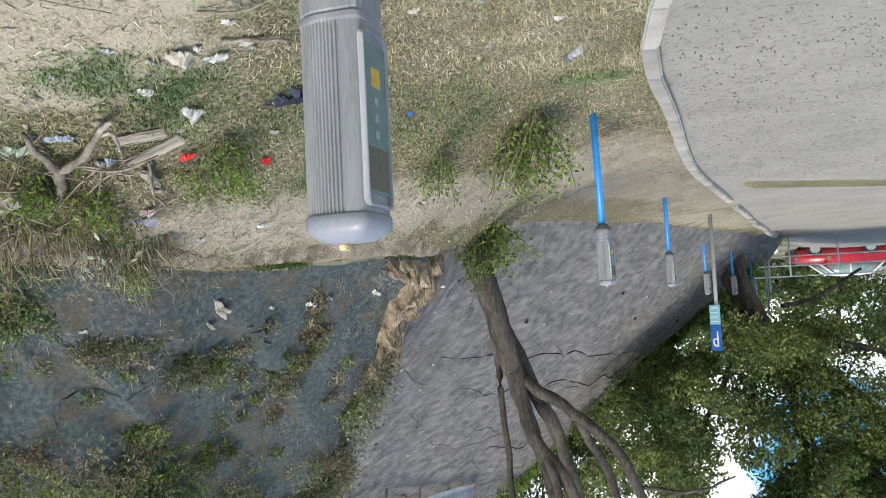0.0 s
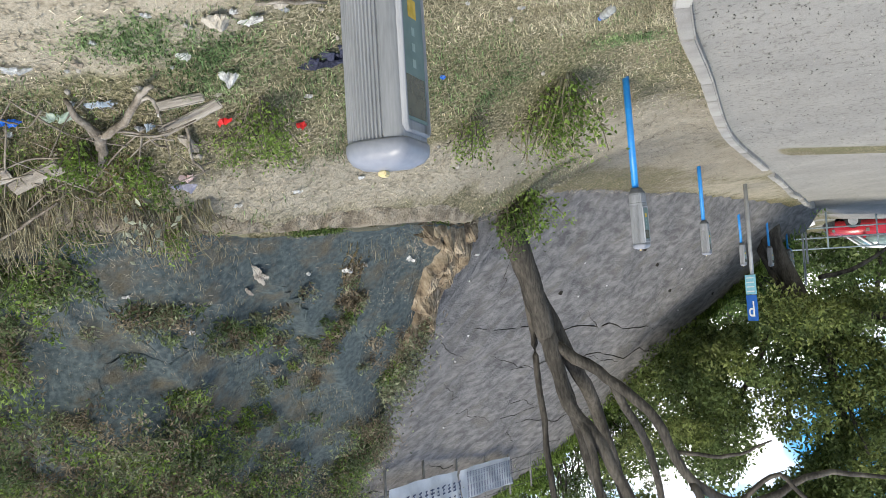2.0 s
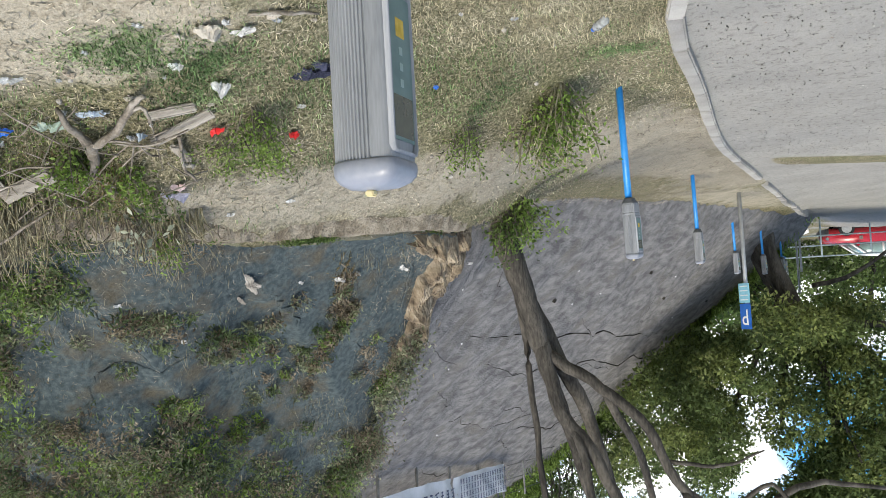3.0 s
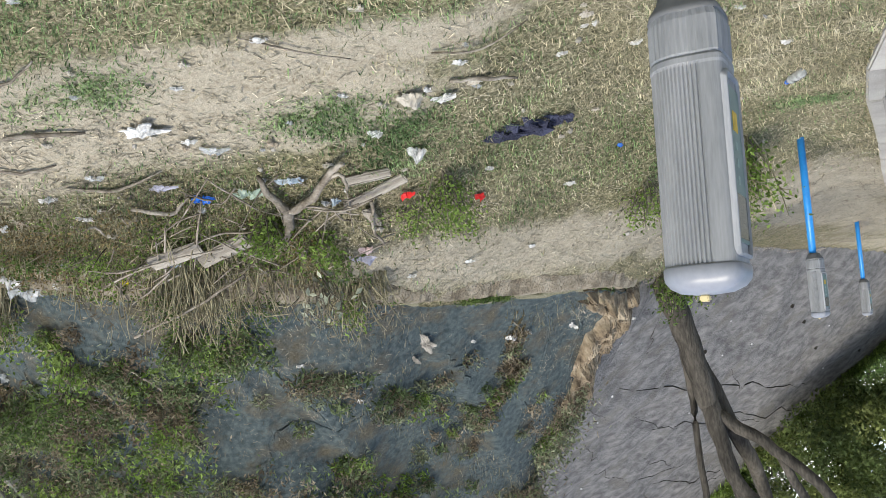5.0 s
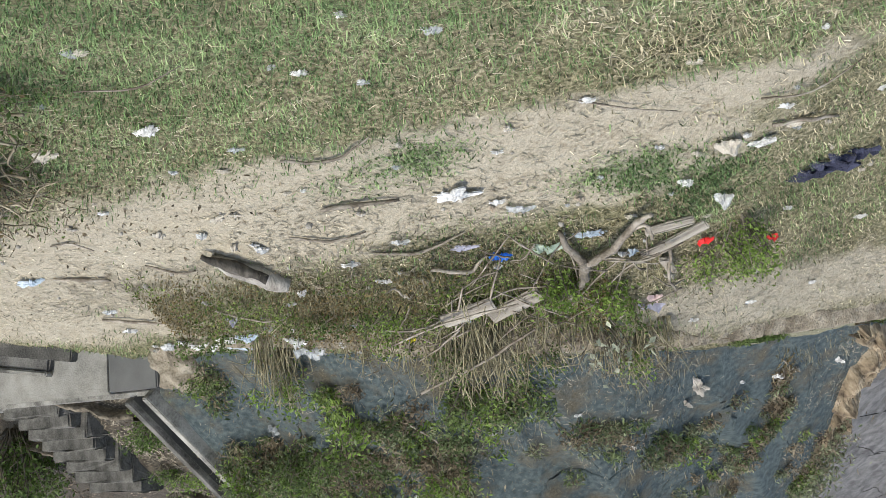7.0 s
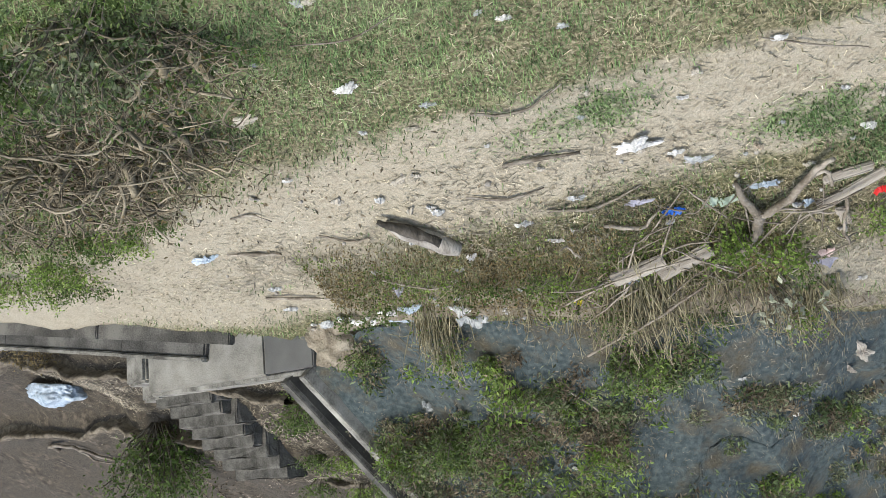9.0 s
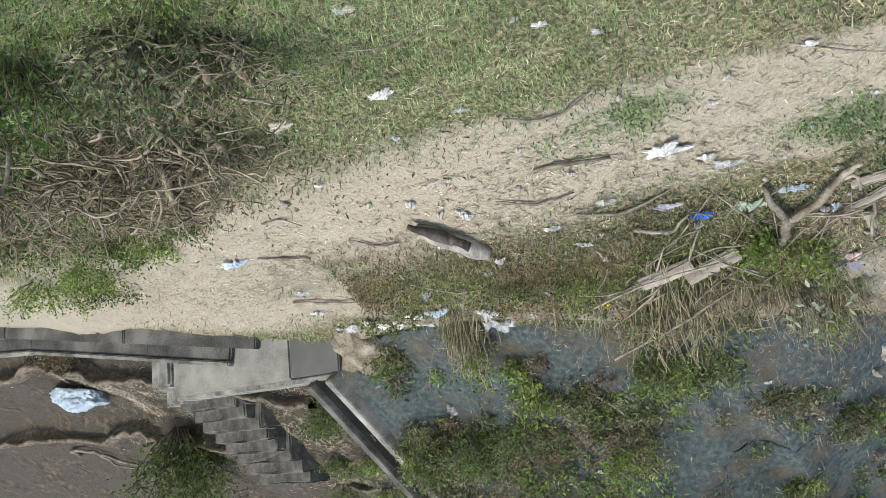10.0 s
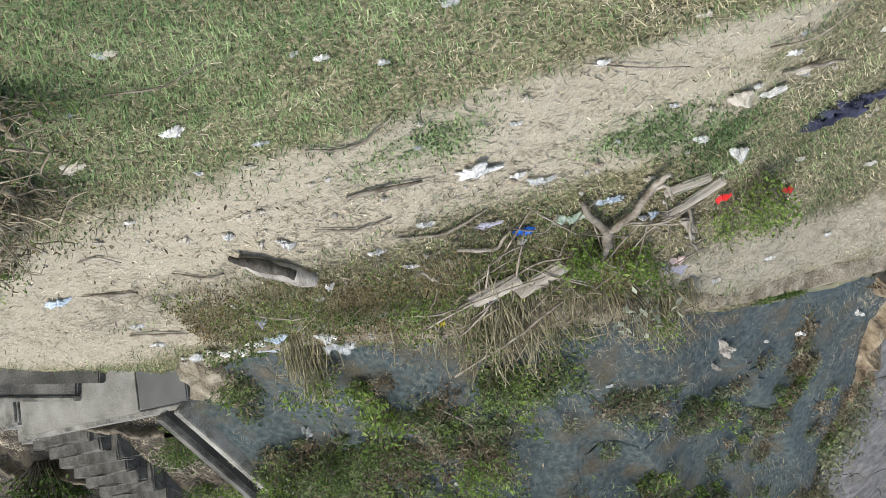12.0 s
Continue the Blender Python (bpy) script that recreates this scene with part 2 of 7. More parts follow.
def toe_of(x, y):
    """Signed distance to the toe line (positive on the camera's side), and the toe's height there."""
    x, y = np.asarray(x, float), np.asarray(y, float)
    best, sign, height = np.full(x.shape, 1e9), np.ones(x.shape), np.zeros(x.shape)
    for a, b in zip(TOE[:-1], TOE[1:]):
        ex, ey = b[0] - a[0], b[1] - a[1]
        u = np.clip(((x - a[0]) * ex + (y - a[1]) * ey) / (ex * ex + ey * ey), 0, 1)
        dx, dy = x - a[0] - u * ex, y - a[1] - u * ey
        d = np.hypot(dx, dy)
        near = d < best - 1e-9
        best = np.where(near, d, best)
        sign = np.where(near, np.where(ex * (y - a[1]) - ey * (x - a[0]) > 0, 1.0, -1.0), sign)
        height = np.where(near, a[2] + u * (b[2] - a[2]), height)
    return best * sign, height


def ground_height(x, y):
    """The strip of ground climbs gently towards the foot of the slope."""
    x, y = np.asarray(x, float), np.asarray(y, float)
    d, h = toe_of(x, y)
    base = -0.012 * np.clip(-x, 0, 30) - 0.01 * np.clip(x - 5, 0, 20)
    reach = 1.9 + 0.9 * np.clip((x + 0.6) / 1.6, 0, 1)
    k = np.clip(1 - np.maximum(d, 0) / reach, 0, 1)
    z = base + (h - base) * k ** 1.4
    wave = 0.035 * np.sin(1.7 * x + 0.6 * y) * np.sin(1.3 * y - 0.8 * x) + 0.02 * np.sin(4.1 * x + 1.0) * np.sin(3.7 * y)
    z = z + wave * np.clip(k * 3, 0, 1)
    return np.where(d < 0, h + np.maximum(d, -0.12) * 4 - 0.05, z)


# zones of the ground: (x, y, radius x, radius y, turn in degrees, weight)
SAND = [(4.3, 4.9, 1.9, 0.42, 8, 1.0), (3.0, 4.55, 1.5, 0.3, -2, 0.9), (6.2, 5.6, 2.2, 0.65, 22, 1.0), (9.0, 6.6, 3.0, 0.7, 18, 1.0), (1.6, 4.55, 1.0, 0.2, -6, 0.8),
        (1.3, 7.0, 1.3, 0.3, -42, 0.78), (0.3, 7.75, 1.3, 0.33, -40, 0.78), (-0.9, 9.4, 1.9, 0.38, -58, 0.9), (-2.6, 13.0, 3.0, 0.6, -62, 0.8), (4.0, 6.0, 1.6, 0.16, 0, 0.75),
        (5.6, 6.2, 1.2, 0.25, 10, 1.0), (-5.5, 19.5, 5.0, 0.8, -60, 0.6), (2.45, 4.8, 1.3, 0.42, -8, 0.95), (7.3, 6.5, 1.3, 0.4, 8, 1.0), (-2.4, 11.5, 2.2, 0.8, -62, 0.9), (-4.2, 15.5, 2.6, 0.8, -62, 0.8)]
KERB = [(-1.05, 2.0), (-1.3, 5.0), (-1.54, 6.76), (-2.2, 8.9), (-3.35, 12.6), (-4.7, 15.9), (-6.8, 20.9), (-9.4, 27.0), (-13.0, 36.0), (-18.0, 50.0)]


def sand_zone(x, y):
    z = np.zeros_like(x)
    for cx, cy, rx, ry, turn, w in SAND:
        c, s = math.cos(radians(turn)), math.sin(radians(turn))
        u, v = ((x - cx) * c + (y - cy) * s) / rx, (-(x - cx) * s + (y - cy) * c) / ry
        z = np.maximum(z, w * np.clip(1.45 - 0.9 * np.hypot(u, v), 0, 1))
    return z


def road_zone(x, y):
    k = np.array(KERB)
    edge = np.interp(y, k[:, 1], k[:, 0])
    strip = np.clip(1.6 - np.abs(y - 15.3 + 0.35 * (x + 5.7)) / 0.35, 0, 1) * np.clip((edge - 0.3 - x) / 0.3, 0, 1)
    return np.clip((edge - x) / 0.2 + 0.3, 0, 1) * (1 - strip)


def uneven(lo, hi, fine_lo, fine_hi, step, grow=1.18):
    """Grid lines: even and close over the stretch that matters, wider and wider outside."""
    mid = list(np.arange(fine_lo, fine_hi + step, step))
    left, right, d = [], [], step
    while mid[0] - sum(left) > lo or mid[-1] + sum(right) < hi:
        d *= grow
        left.append(d)
        right.append(d)
    a = mid[0] - np.cumsum(left)[::-1]
    b = mid[-1] + np.cumsum(right)
    return np.concatenate([a[a > lo - 60], mid, b[b < hi + 60]])


def grid_mesh(name, X, Y, Z, material):
    ny, nx = X.shape
    v = np.stack([X.ravel(), Y.ravel(), Z.ravel()], 1)
    i = (np.arange(ny - 1)[:, None] * nx + np.arange(nx - 1)[None, :]).ravel()[:, None]
    f = i + [0, 1, nx + 1, nx]
    return mesh(name, v.tolist(), f.tolist(), material, smooth=True)


gx, gy = uneven(-400, 400, -5.5, 9.5, 0.08), uneven(-300, 600, 2.5, 17.0, 0.08)
GX, GY = np.meshgrid(gx, gy)
GZ = ground_height(GX, GY) - 0.06 * road_zone(GX, GY)
rng = np.random.default_rng(5)
GZ = GZ + rng.normal(0, 0.006, GZ.shape) * (np.hypot(GX - 3, GY - 6) < 9) * (1 - road_zone(GX, GY))
ground_me = grid_mesh("ground", GX, GY, GZ, GROUND)
for zone_name, values in (("sand", sand_zone(GX, GY)), ("road", road_zone(GX, GY))):
    at = ground_me.attributes.new(zone_name, "FLOAT", "POINT")
    at.data.foreach_set("value", values.ravel().astype(np.float32))
ground = tagged(new("ground", ground_me), "trodden sandy earth and short dry grass beside old asphalt", "ground", kind="structure")


# ---- the slope: stretches of a strip that climbs from the toe ----
def toe_at(s):
    """The toe row at a running index along TOE, smoothly interpolated."""
    i = int(min(max(math.floor(s), 0), len(TOE) - 2))
    u = s - i
    p = [TOE[min(max(k, 0), len(TOE) - 1)] for k in (i - 1, i, i + 1, i + 2)]
    q = 0.5 * (2 * p[1] + (p[2] - p[0]) * u + (2 * p[0] - 5 * p[1] + 4 * p[2] - p[3]) * u * u + (3 * p[1] - p[0] - 3 * p[2] + p[3]) * u ** 3)
    return q if 0 < i < len(TOE) - 2 else p[1] + (p[2] - p[1]) * u


def rise(s):
    """Tangent of the slope's pitch."""
    return float(np.interp(s, [0, 3, 5, 7, 9, 11, 14, 17, 20], [0.7, 0.72, 0.9, 1.15, 1.0, 1.0, 0.95, 0.95, 0.9]))


def crest(s):
    """How far up the slope goes, along the level."""
    return float(np.interp(s, [0, 14, 15.5, 17, 18, 19, 19.6, 20], [7.0, 10.2, 10.6, 9.5, 6.3, 3.4, 1.4, 0.6]))


STAIR_C, STAIR_S = math.cos(radians(17)), math.sin(radians(17))


def slope_point(s, d, lift=0.0):
    t = toe_at(s)
    h = math.hypot(t[3], t[4])
    x, y = t[0] + t[3] / h * d, t[1] + t[4] / h * d
    c = crest(s)
    start = min(1.0, max(d, 0) / 0.5)
    foot = 0.012 + 0.06 * abs(noise.noise(Vector((s * 2.3, 7.0, 0.0))) + 0.4 * noise.noise(Vector((s * 9.0, 2.0, 0.0)))) if 5.6 < s < 12 else -0.18
    z = t[2] + foot * (1 - start) - 0.1 * start + min(d, c) * rise(s) + max(d - c, 0) * 0.12
    q = Vector((x * 0.7, y * 0.7, z * 0.7))
    amp = min(1.0, max(d, 0) / 0.4)
    z += amp * (0.16 * noise.noise(q) + 0.07 * noise.noise(q * 2.7) + 0.018 * noise.noise(q * 7))
    if s < 12:
        # folds of the netting, running down the slope
        r = Vector((x * 1.9 + 0.5 * z, z * 0.45, 3.0))
        z += amp * (0.17 * (0.35 - abs(noise.noise(r))) + 0.04 * (0.3 - abs(noise.noise(r * 2.9))))
    else:
        # ledges and cracks of the grey concrete
        w = d + 0.35 * noise.noise(Vector((s * 0.8, d * 0.4, 9.0))) + 0.25 * (s - 14)
        z += amp * 0.05 * (1 - abs(2 * (w * 0.55 - math.floor(w * 0.55)) - 1)) * (1 if d > 0.8 else 0)
        z += amp * 0.07 * (0.3 - abs(noise.noise(Vector((s * 1.3 + d * 0.5, d * 0.9 - s * 0.9, 21.0))))) + amp * 0.03 * noise.noise(q * 4.5)
    if s < 5:
        # benches trodden into the earth bank
        w = d + 0.12 * noise.noise(Vector((x * 0.9, y * 0.9, 4.0)))
        bench = 0.45 * w + 0.3 * min(1.0, max(0.0, (w - 0.85) / 0.07)) + 0.28 * min(1.0, max(0.0, (w - 2.2) / 0.08)) + 0.35 * max(0.0, w - 2.6)
        z += (bench - min(d, c) * rise(s)) * min(1.0, max(0.0, 4.6 - s) * 3) * (1 if d < 4.5 else max(0.0, 1 - (d - 4.5) / 2)) * min(1.0, max(d, 0) / 0.1)
    if 3.2 < s < 6.5:
        # earth banked up against the steps and the channel
        lx, ly = (x - 6.28) * STAIR_C + (y - 6.95) * STAIR_S, -(x - 6.28) * STAIR_S + (y - 6.95) * STAIR_C
        if 0.3 < ly < 2.6:
            over = abs(lx - 2.4)
            tread = 1.36 + 0.926 * (min(ly, 1.6) - 0.5) + 0.4 * max(0.0, ly - 1.6)
            if lx > 1.9:
                z = max(z, tread + 0.02 - 0.35 * max(0.0, over - 0.48) + 0.05 * noise.noise(q * 5)) if over > 0.46 else max(z, tread - 0.3)
            elif lx > 0.35:
                z = max(z, tread + 0.05 + 0.07 * noise.noise(q * 5))
        u, e = (x - 6.5) * -0.549 + (y - 7.16) * 0.836, (x - 6.5) * -0.836 - (y - 7.16) * 0.549
        if 0 < u < 2.3 and 0.17 < e < 1.1:
            z = max(z, 1.36 + 1.085 * u + 0.06 - 0.75 * (e - 0.17) + 0.05 * noise.noise(q * 5))
    return Vector((x, y, z + lift))


def slope_mesh(name, s0, s1, d0, d1, ns, nd, material, lift=0.0, power=1.0):
    v, f = [], []
    for i in range(ns + 1):
        for k in range(nd + 1):
            v.append(slope_point(s0 + (s1 - s0) * i / ns, d0 + (d1 - d0) * (k / nd) ** power, lift))
    for i in range(ns):
        for k in range(nd):
            a = i * (nd + 1) + k
            f.append((a, a + nd + 1, a + nd + 2, a + 1))
    return mesh(name, v, f, material, smooth=True)


def patched(name, colors, patch, lo, hi, scale=1.3, grain=6.0, **more):
    """A mat() with patches of a second colour ramp where earth and dead leaves have gathered."""
    m = mat(name, colors, scale=grain, **more)
    n, l = m.node_tree.nodes, m.node_tree.links
    p = n["Principled BSDF"]
    old = p.inputs["Base Color"].links[0].from_socket
    co = n.new("ShaderNodeTexCoord")
    a, b = n.new("ShaderNodeTexNoise"), n.new("ShaderNodeTexNoise")
    for tex, sc, de in ((a, scale, 9), (b, 55, 4)):
        tex.inputs["Scale"].default_value, tex.inputs["Detail"].default_value, tex.inputs["Roughness"].default_value = sc, de, 0.65
        l.new(co.outputs["Object"], tex.inputs["Vector"])
    f = n.new("ShaderNodeMapRange")
    f.inputs["From Min"].default_value, f.inputs["From Max"].default_value = lo, hi
    l.new(a.outputs["Fac"], f.inputs["Value"])
    r = n.new("ShaderNodeValToRGB")
    r.color_ramp.elements[0].position, r.color_ramp.elements[1].position = 0.35, 0.65
    r.color_ramp.elements[0].color, r.color_ramp.elements[1].color = (*patch[0], 1), (*patch[1], 1)
    l.new(b.outputs["Fac"], r.inputs["Fac"])
    x = n.new("ShaderNodeMix")
    x.data_type = "RGBA"
    l.new(f.outputs["Result"], x.inputs["Factor"])
    l.new(old, x.inputs["A"])
    l.new(r.outputs["Color"], x.inputs["B"])
    l.new(x.outputs["Result"], p.inputs["Base Color"])
    return m


NET = patched("netting", [(0.042, 0.06, 0.065), (0.073, 0.097, 0.102), (0.115, 0.143, 0.145)], [(0.075, 0.068, 0.047), (0.15, 0.133, 0.096)], 0.5, 0.66, scale=2.6, grain=22, bump=1.0, fine=170, rough=0.9)
SHOT = patched("shotcrete", [(0.088, 0.085, 0.084), (0.145, 0.141, 0.138), (0.21, 0.204, 0.196)], [(0.07, 0.067, 0.062), (0.18, 0.168, 0.15)], 0.53, 0.66, scale=1.6, bump=0.9, fine=26, rough=0.95, stretch=(0.55, 0.55, 1.3))
EARTH = patched("bank_earth", [(0.022, 0.019, 0.014), (0.055, 0.046, 0.034), (0.12, 0.1, 0.076)], [(0.016, 0.014, 0.011), (0.1, 0.086, 0.066)], 0.42, 0.54, scale=2.2, grain=9, bump=0.9, fine=40, rough=0.95)
bank = tagged(new("slope_bank", slope_mesh("slope_bank", 0.0, 4.6, 0.0, 11.0, 120, 130, EARTH, lift=-0.1, power=1.5)), "bare earth bank with leaf litter above the drain", "bank", kind="structure")
net = tagged(new("slope_net", slope_mesh("slope_net", 4.6, 12.0, 0.0, 11.0, 260, 170, NET, power=1.6)), "steep slope under dark green erosion netting with weeds", "slope", kind="structure")
shot = tagged(new("slope_shotcrete", slope_mesh("slope_shotcrete", 12.0, 20.0, 0.0, 11.0, 220, 150, SHOT, power=1.4)), "bare grey sprayed-concrete slope with cracks", "slope", kind="structure")


def earth_lip(name, label, s0, s1, rows_, profile, d_edge=0.0, lift=0.0, material=None):
    """A crumbling overhanging edge of earth along the slope; d_edge: how far above the toe it runs."""
    v, f = [], []
    for i in range(rows_ + 1):
        s = s0 + (s1 - s0) * i / rows_
        q = toe_at(s)
        h = math.hypot(q[3], q[4])
        top = q[2] if not d_edge else slope_point(s, d_edge + 0.12).z + lift
        for k, (d, z) in enumerate(profile):
            n1 = noise.noise(Vector((s * 3.1, k * 0.35, d_edge)))
            n2 = noise.noise(Vector((s * 9.0, k * 0.8, 5 + d_edge)))
            dd = d + (0.022 * n1 + 0.02 * n2 + 0.02 * noise.noise(Vector((s * 27.0, k * 1.3, 2.0)))) * (1 if k else 0.3) - d_edge
            zz = z + 0.012 * n1 + 0.012 * n2 + 0.008 * noise.noise(Vector((s * 31.0, k * 2.0, 8.0)))
            x, y = q[0] - q[3] / h * dd, q[1] - q[4] / h * dd
            base = float(ground_height(x, y)) + 0.01 if k == 0 and not d_edge else top
            v.append((x, y, base + zz))
    n = len(profile)
    for i in range(rows_):
        for k in range(n - 1):
            a = i * n + k
            f.append((a, a + n, a + n + 1, a + 1))
    return tagged(new(name, mesh(name, v, f, material or LEDGE, True)), label, "bank", kind="structure")


# crumbling lip of earth over the foot of the netting
LEDGE = mat("ledge_earth", [(0.12, 0.1, 0.072), (0.22, 0.19, 0.142), (0.33, 0.295, 0.23)], scale=7, bump=0.9, fine=55, rough=0.95)
earth_lip("earth_ledge", "crumbling earth lip over the foot of the netting", 5.0, 12.0, 620, ((0.2, -0.025), (0.12, 0.0), (0.06, 0.004), (0.0, 0.004), (-0.035, -0.01), (-0.03, -0.07), (0.02, -0.12), (-0.3, -0.3)))
BENCH = mat("bench_earth", [(0.07, 0.059, 0.043), (0.135, 0.115, 0.087), (0.21, 0.183, 0.14)], scale=12, bump=0.9, fine=45, rough=0.95)
for edge in (0.88, 2.22):
    earth_lip("bench_edge", "pale trodden edge of a bench in the earth bank", 0.9, 4.05, 260, ((-0.2, -0.03), (-0.1, 0.0), (0.0, 0.012), (0.09, 0.005), (0.1, -0.03), (0.05, -0.06), (-0.03, -0.1), (-0.06, -0.3)), edge, -0.1, BENCH)


# ---- parking meters ----
def up(z):
    """Heights on the meter's head, from the groove upwards."""
    return 1.155 + (z - 1.155) * 1.12


FACE = 0.087    # from the meter's axis to its flat face


def outline(a, r):
    """Radius of the head at an angle a: round behind, square-shouldered towards the face, which looks along -y."""
    off = abs((math.degrees(a) - 270 + 180) % 360 - 180)
    if off >= 90:
        return r
    c, q = math.cos(radians(off)) / (FACE * r / 0.078), math.sin(radians(off)) / r
    return (c ** 7 + q ** 7) ** (-1 / 7)


def turned(profile, sides=56, flute=0.0):
    """A shape over the head's outline: profile is (radius, height) from the foot up."""
    v, f = lathe(profile, sides, flute)
    out = []
    for x, y, z in v:
        r = math.hypot(x, y)
        k = outline(math.atan2(y, x), 0.078) / 0.078 if r > 1e-6 else 1.0
        out.append((x * k, y * k, z))
    return out, f


def parking_meter(at, turn, size=1.0):
    """size: of the head; the post makes up the height."""
    t = thing("parking_meter", "blue steel post with a grey fluted parking-meter head", "parking meter", at, group="parking meters along the kerb", turn=turn)
    top = up(1.6)
    m = Matrix.Translation((0, 0, top * (1 - size))) @ Matrix.Scale(size, 4)
    foot = top * (1 - size) + size
    part("post", mesh("post", *lathe([(0.034 * size + 0.002, -0.25), (0.034 * size + 0.002, 0.4), (0.034 * size + 0.002, foot)], 20), METER_BLUE, True), t, "blue painted post")
    part("collar", mesh("collar", *turned([(0.04, 0.995), (0.052, 1.0), (0.056, 1.02), (0.074, 1.045), (0.078, 1.06)], 28), METER_DARK, True), t, "dark rubber collar", m=m)
    part("lower_sleeve", mesh("lower_sleeve", *turned([(0.073, 1.055), (0.0785, 1.075), (0.0785, 1.15), (0.0755, 1.155)], 72, flute=0.03), METER_GREY), t, "fluted grey sleeve", m=m)
    part("head", mesh("head", *ribbed_head(), METER_GREY), t, m=m)
    part("cap", mesh("cap", *turned([(0.079, up(1.546)), (0.082, up(1.55)), (0.0825, up(1.562)), (0.08, up(1.574)), (0.07, up(1.586)), (0.05, up(1.596)), (0.02, up(1.6)), (0.0, up(1.6))]), METER_CAP, True), t, "domed blue-grey cap", m=m)
    part("cap_knob", bm_mesh("cap_knob", box(0.026, 0.02, 0.014, 0.003, z0=up(1.6)), YELLOW), t, "pale yellow tab", m=m)
    # the flat face with its window, on the side that looks along -y of the meter
    face = part("face", mesh("face", *face_frame(FACE, up(1.19), up(1.535), 0.066), METER_GREY, True), t, "smooth grey face surround", m=m)
    for name, y, z0, z1, half, material, label in (("panel", 0.0015, 1.215, 1.51, 0.058, PANEL, "green instruction panel"), ("window", 0.0025, 1.42, 1.503, 0.052, SCREEN, "dark display window"), ("sticker", 0.0025, 1.262, 1.3, 0.022, YELLOW_LABEL, "yellow sticker"),
                                                   ("mark", 0.0025, 1.32, 1.336, 0.008, PALE, ""), ("mark", 0.0025, 1.352, 1.368, 0.008, PALE, ""), ("mark", 0.0025, 1.385, 1.401, 0.008, PALE, "")):
        part(name, bm_mesh(name, box(2 * half, 0.002, up(z1) - up(z0), 0, z0=up(z0), at=(0, -FACE - y, 0)), material), face, label)
    return t


def ribbed_head(n=168):
    """The fluted barrel, smooth towards the flat face."""
    v, f = [], []
    rows = [(0.075, 1.155), (0.079, 1.16), (0.0795, 1.17), (0.078, 1.176), (0.078, 1.3), (0.078, 1.42), (0.078, 1.545), (0.077, 1.55)]
    for k, (r, z) in enumerate(rows):
        for i in range(n):
            a = 2 * math.pi * i / n
            off = abs((math.degrees(a) - 270 + 180) % 360 - 180)
            q = outline(a, r)
            if k > 2 and off > 62 and i % 3 == 0:
                q *= 0.95
            v.append((q * math.cos(a), q * math.sin(a), up(z)))
    for k in range(len(rows) - 1):
        for i in range(n):
            j = (i + 1) % n
            f.append((k * n + i, k * n + j, (k + 1) * n + j, (k + 1) * n + i))
    return v, f


def face_frame(y, z0, z1, half, n=16):
    """A raised flat surround: outer edge, a rounded rim and the opening."""
    loops = []
    for grow, lift in ((0.003, -0.006), (0.001, 0.006), (-0.005, 0.007), (-0.009, 0.0)):
        loop = []
        h, e, corner = half + grow, grow, 0.018
        mid, tall = (z0 + z1) / 2, (z1 - z0) / 2 + e
        for k in range(4 * n):
            side, u = divmod(k, n)
            u /= n
            x, z = [(-h + 2 * h * u, mid - tall), (h, mid - tall + 2 * tall * u), (h - 2 * h * u, mid + tall), (-h, mid + tall - 2 * tall * u)][side]
            cx, cz = max(0, abs(x) - (h - corner)) / corner, max(0, abs(z - mid) - (tall - corner)) / corner
            if math.hypot(cx, cz) > 1:
                q = 1 / math.hypot(cx, cz)
                x = math.copysign(h - corner + corner * cx * q, x)
                z = mid + math.copysign(tall - corner + corner * cz * q, z - mid)
            loop.append((x, -y - lift, z))
        loops.append(loop)
    v = [p for lp in loops for p in lp]
    m = 4 * n
    return v, [(q * m + i, q * m + (i + 1) % m, (q + 1) * m + (i + 1) % m, (q + 1) * m + i) for q in range(3) for i in range(m)]


YELLOW = mat("yellow_tab", [(0.6, 0.5, 0.25), (0.7, 0.6, 0.35)], bump=0)
YELLOW_LABEL = mat("yellow_label", [(0.55, 0.36, 0.05), (0.7, 0.48, 0.1)], bump=0, scale=30)
PANEL = mat("panel_green", [(0.1, 0.17, 0.16), (0.14, 0.22, 0.2)], bump=0, rough=0.35, scale=14)
SCREEN = mat("screen", [(0.05, 0.06, 0.045), (0.08, 0.09, 0.06)], bump=0, rough=0.15, spec=0.5)
PALE = mat("pale_mark", [(0.3, 0.38, 0.34), (0.38, 0.46, 0.42)], bump=0)
parking_meter((0.225, 2.07, 0.01), -71)
far_meter = parking_meter((-1.38, 8.45, -0.06), -58, 0.84)
far_meter.matrix_world = pose(-1.38, 8.45, -0.06, 0, -2.5, -58)
METERS = [(-3.5, 15.0, -0.19, -60), (-6.2, 22.9, -0.15, -50), (-7.75, 25.9, -0.15, -52), (-9.2, 28.9, -0.15, -50), (-10.6, 33.0, -0.2, -50)]
for mx, my, mz, turn in METERS:
    copy_thing(far_meter, pose(mx, my, mz, 0, -2.5, turn))


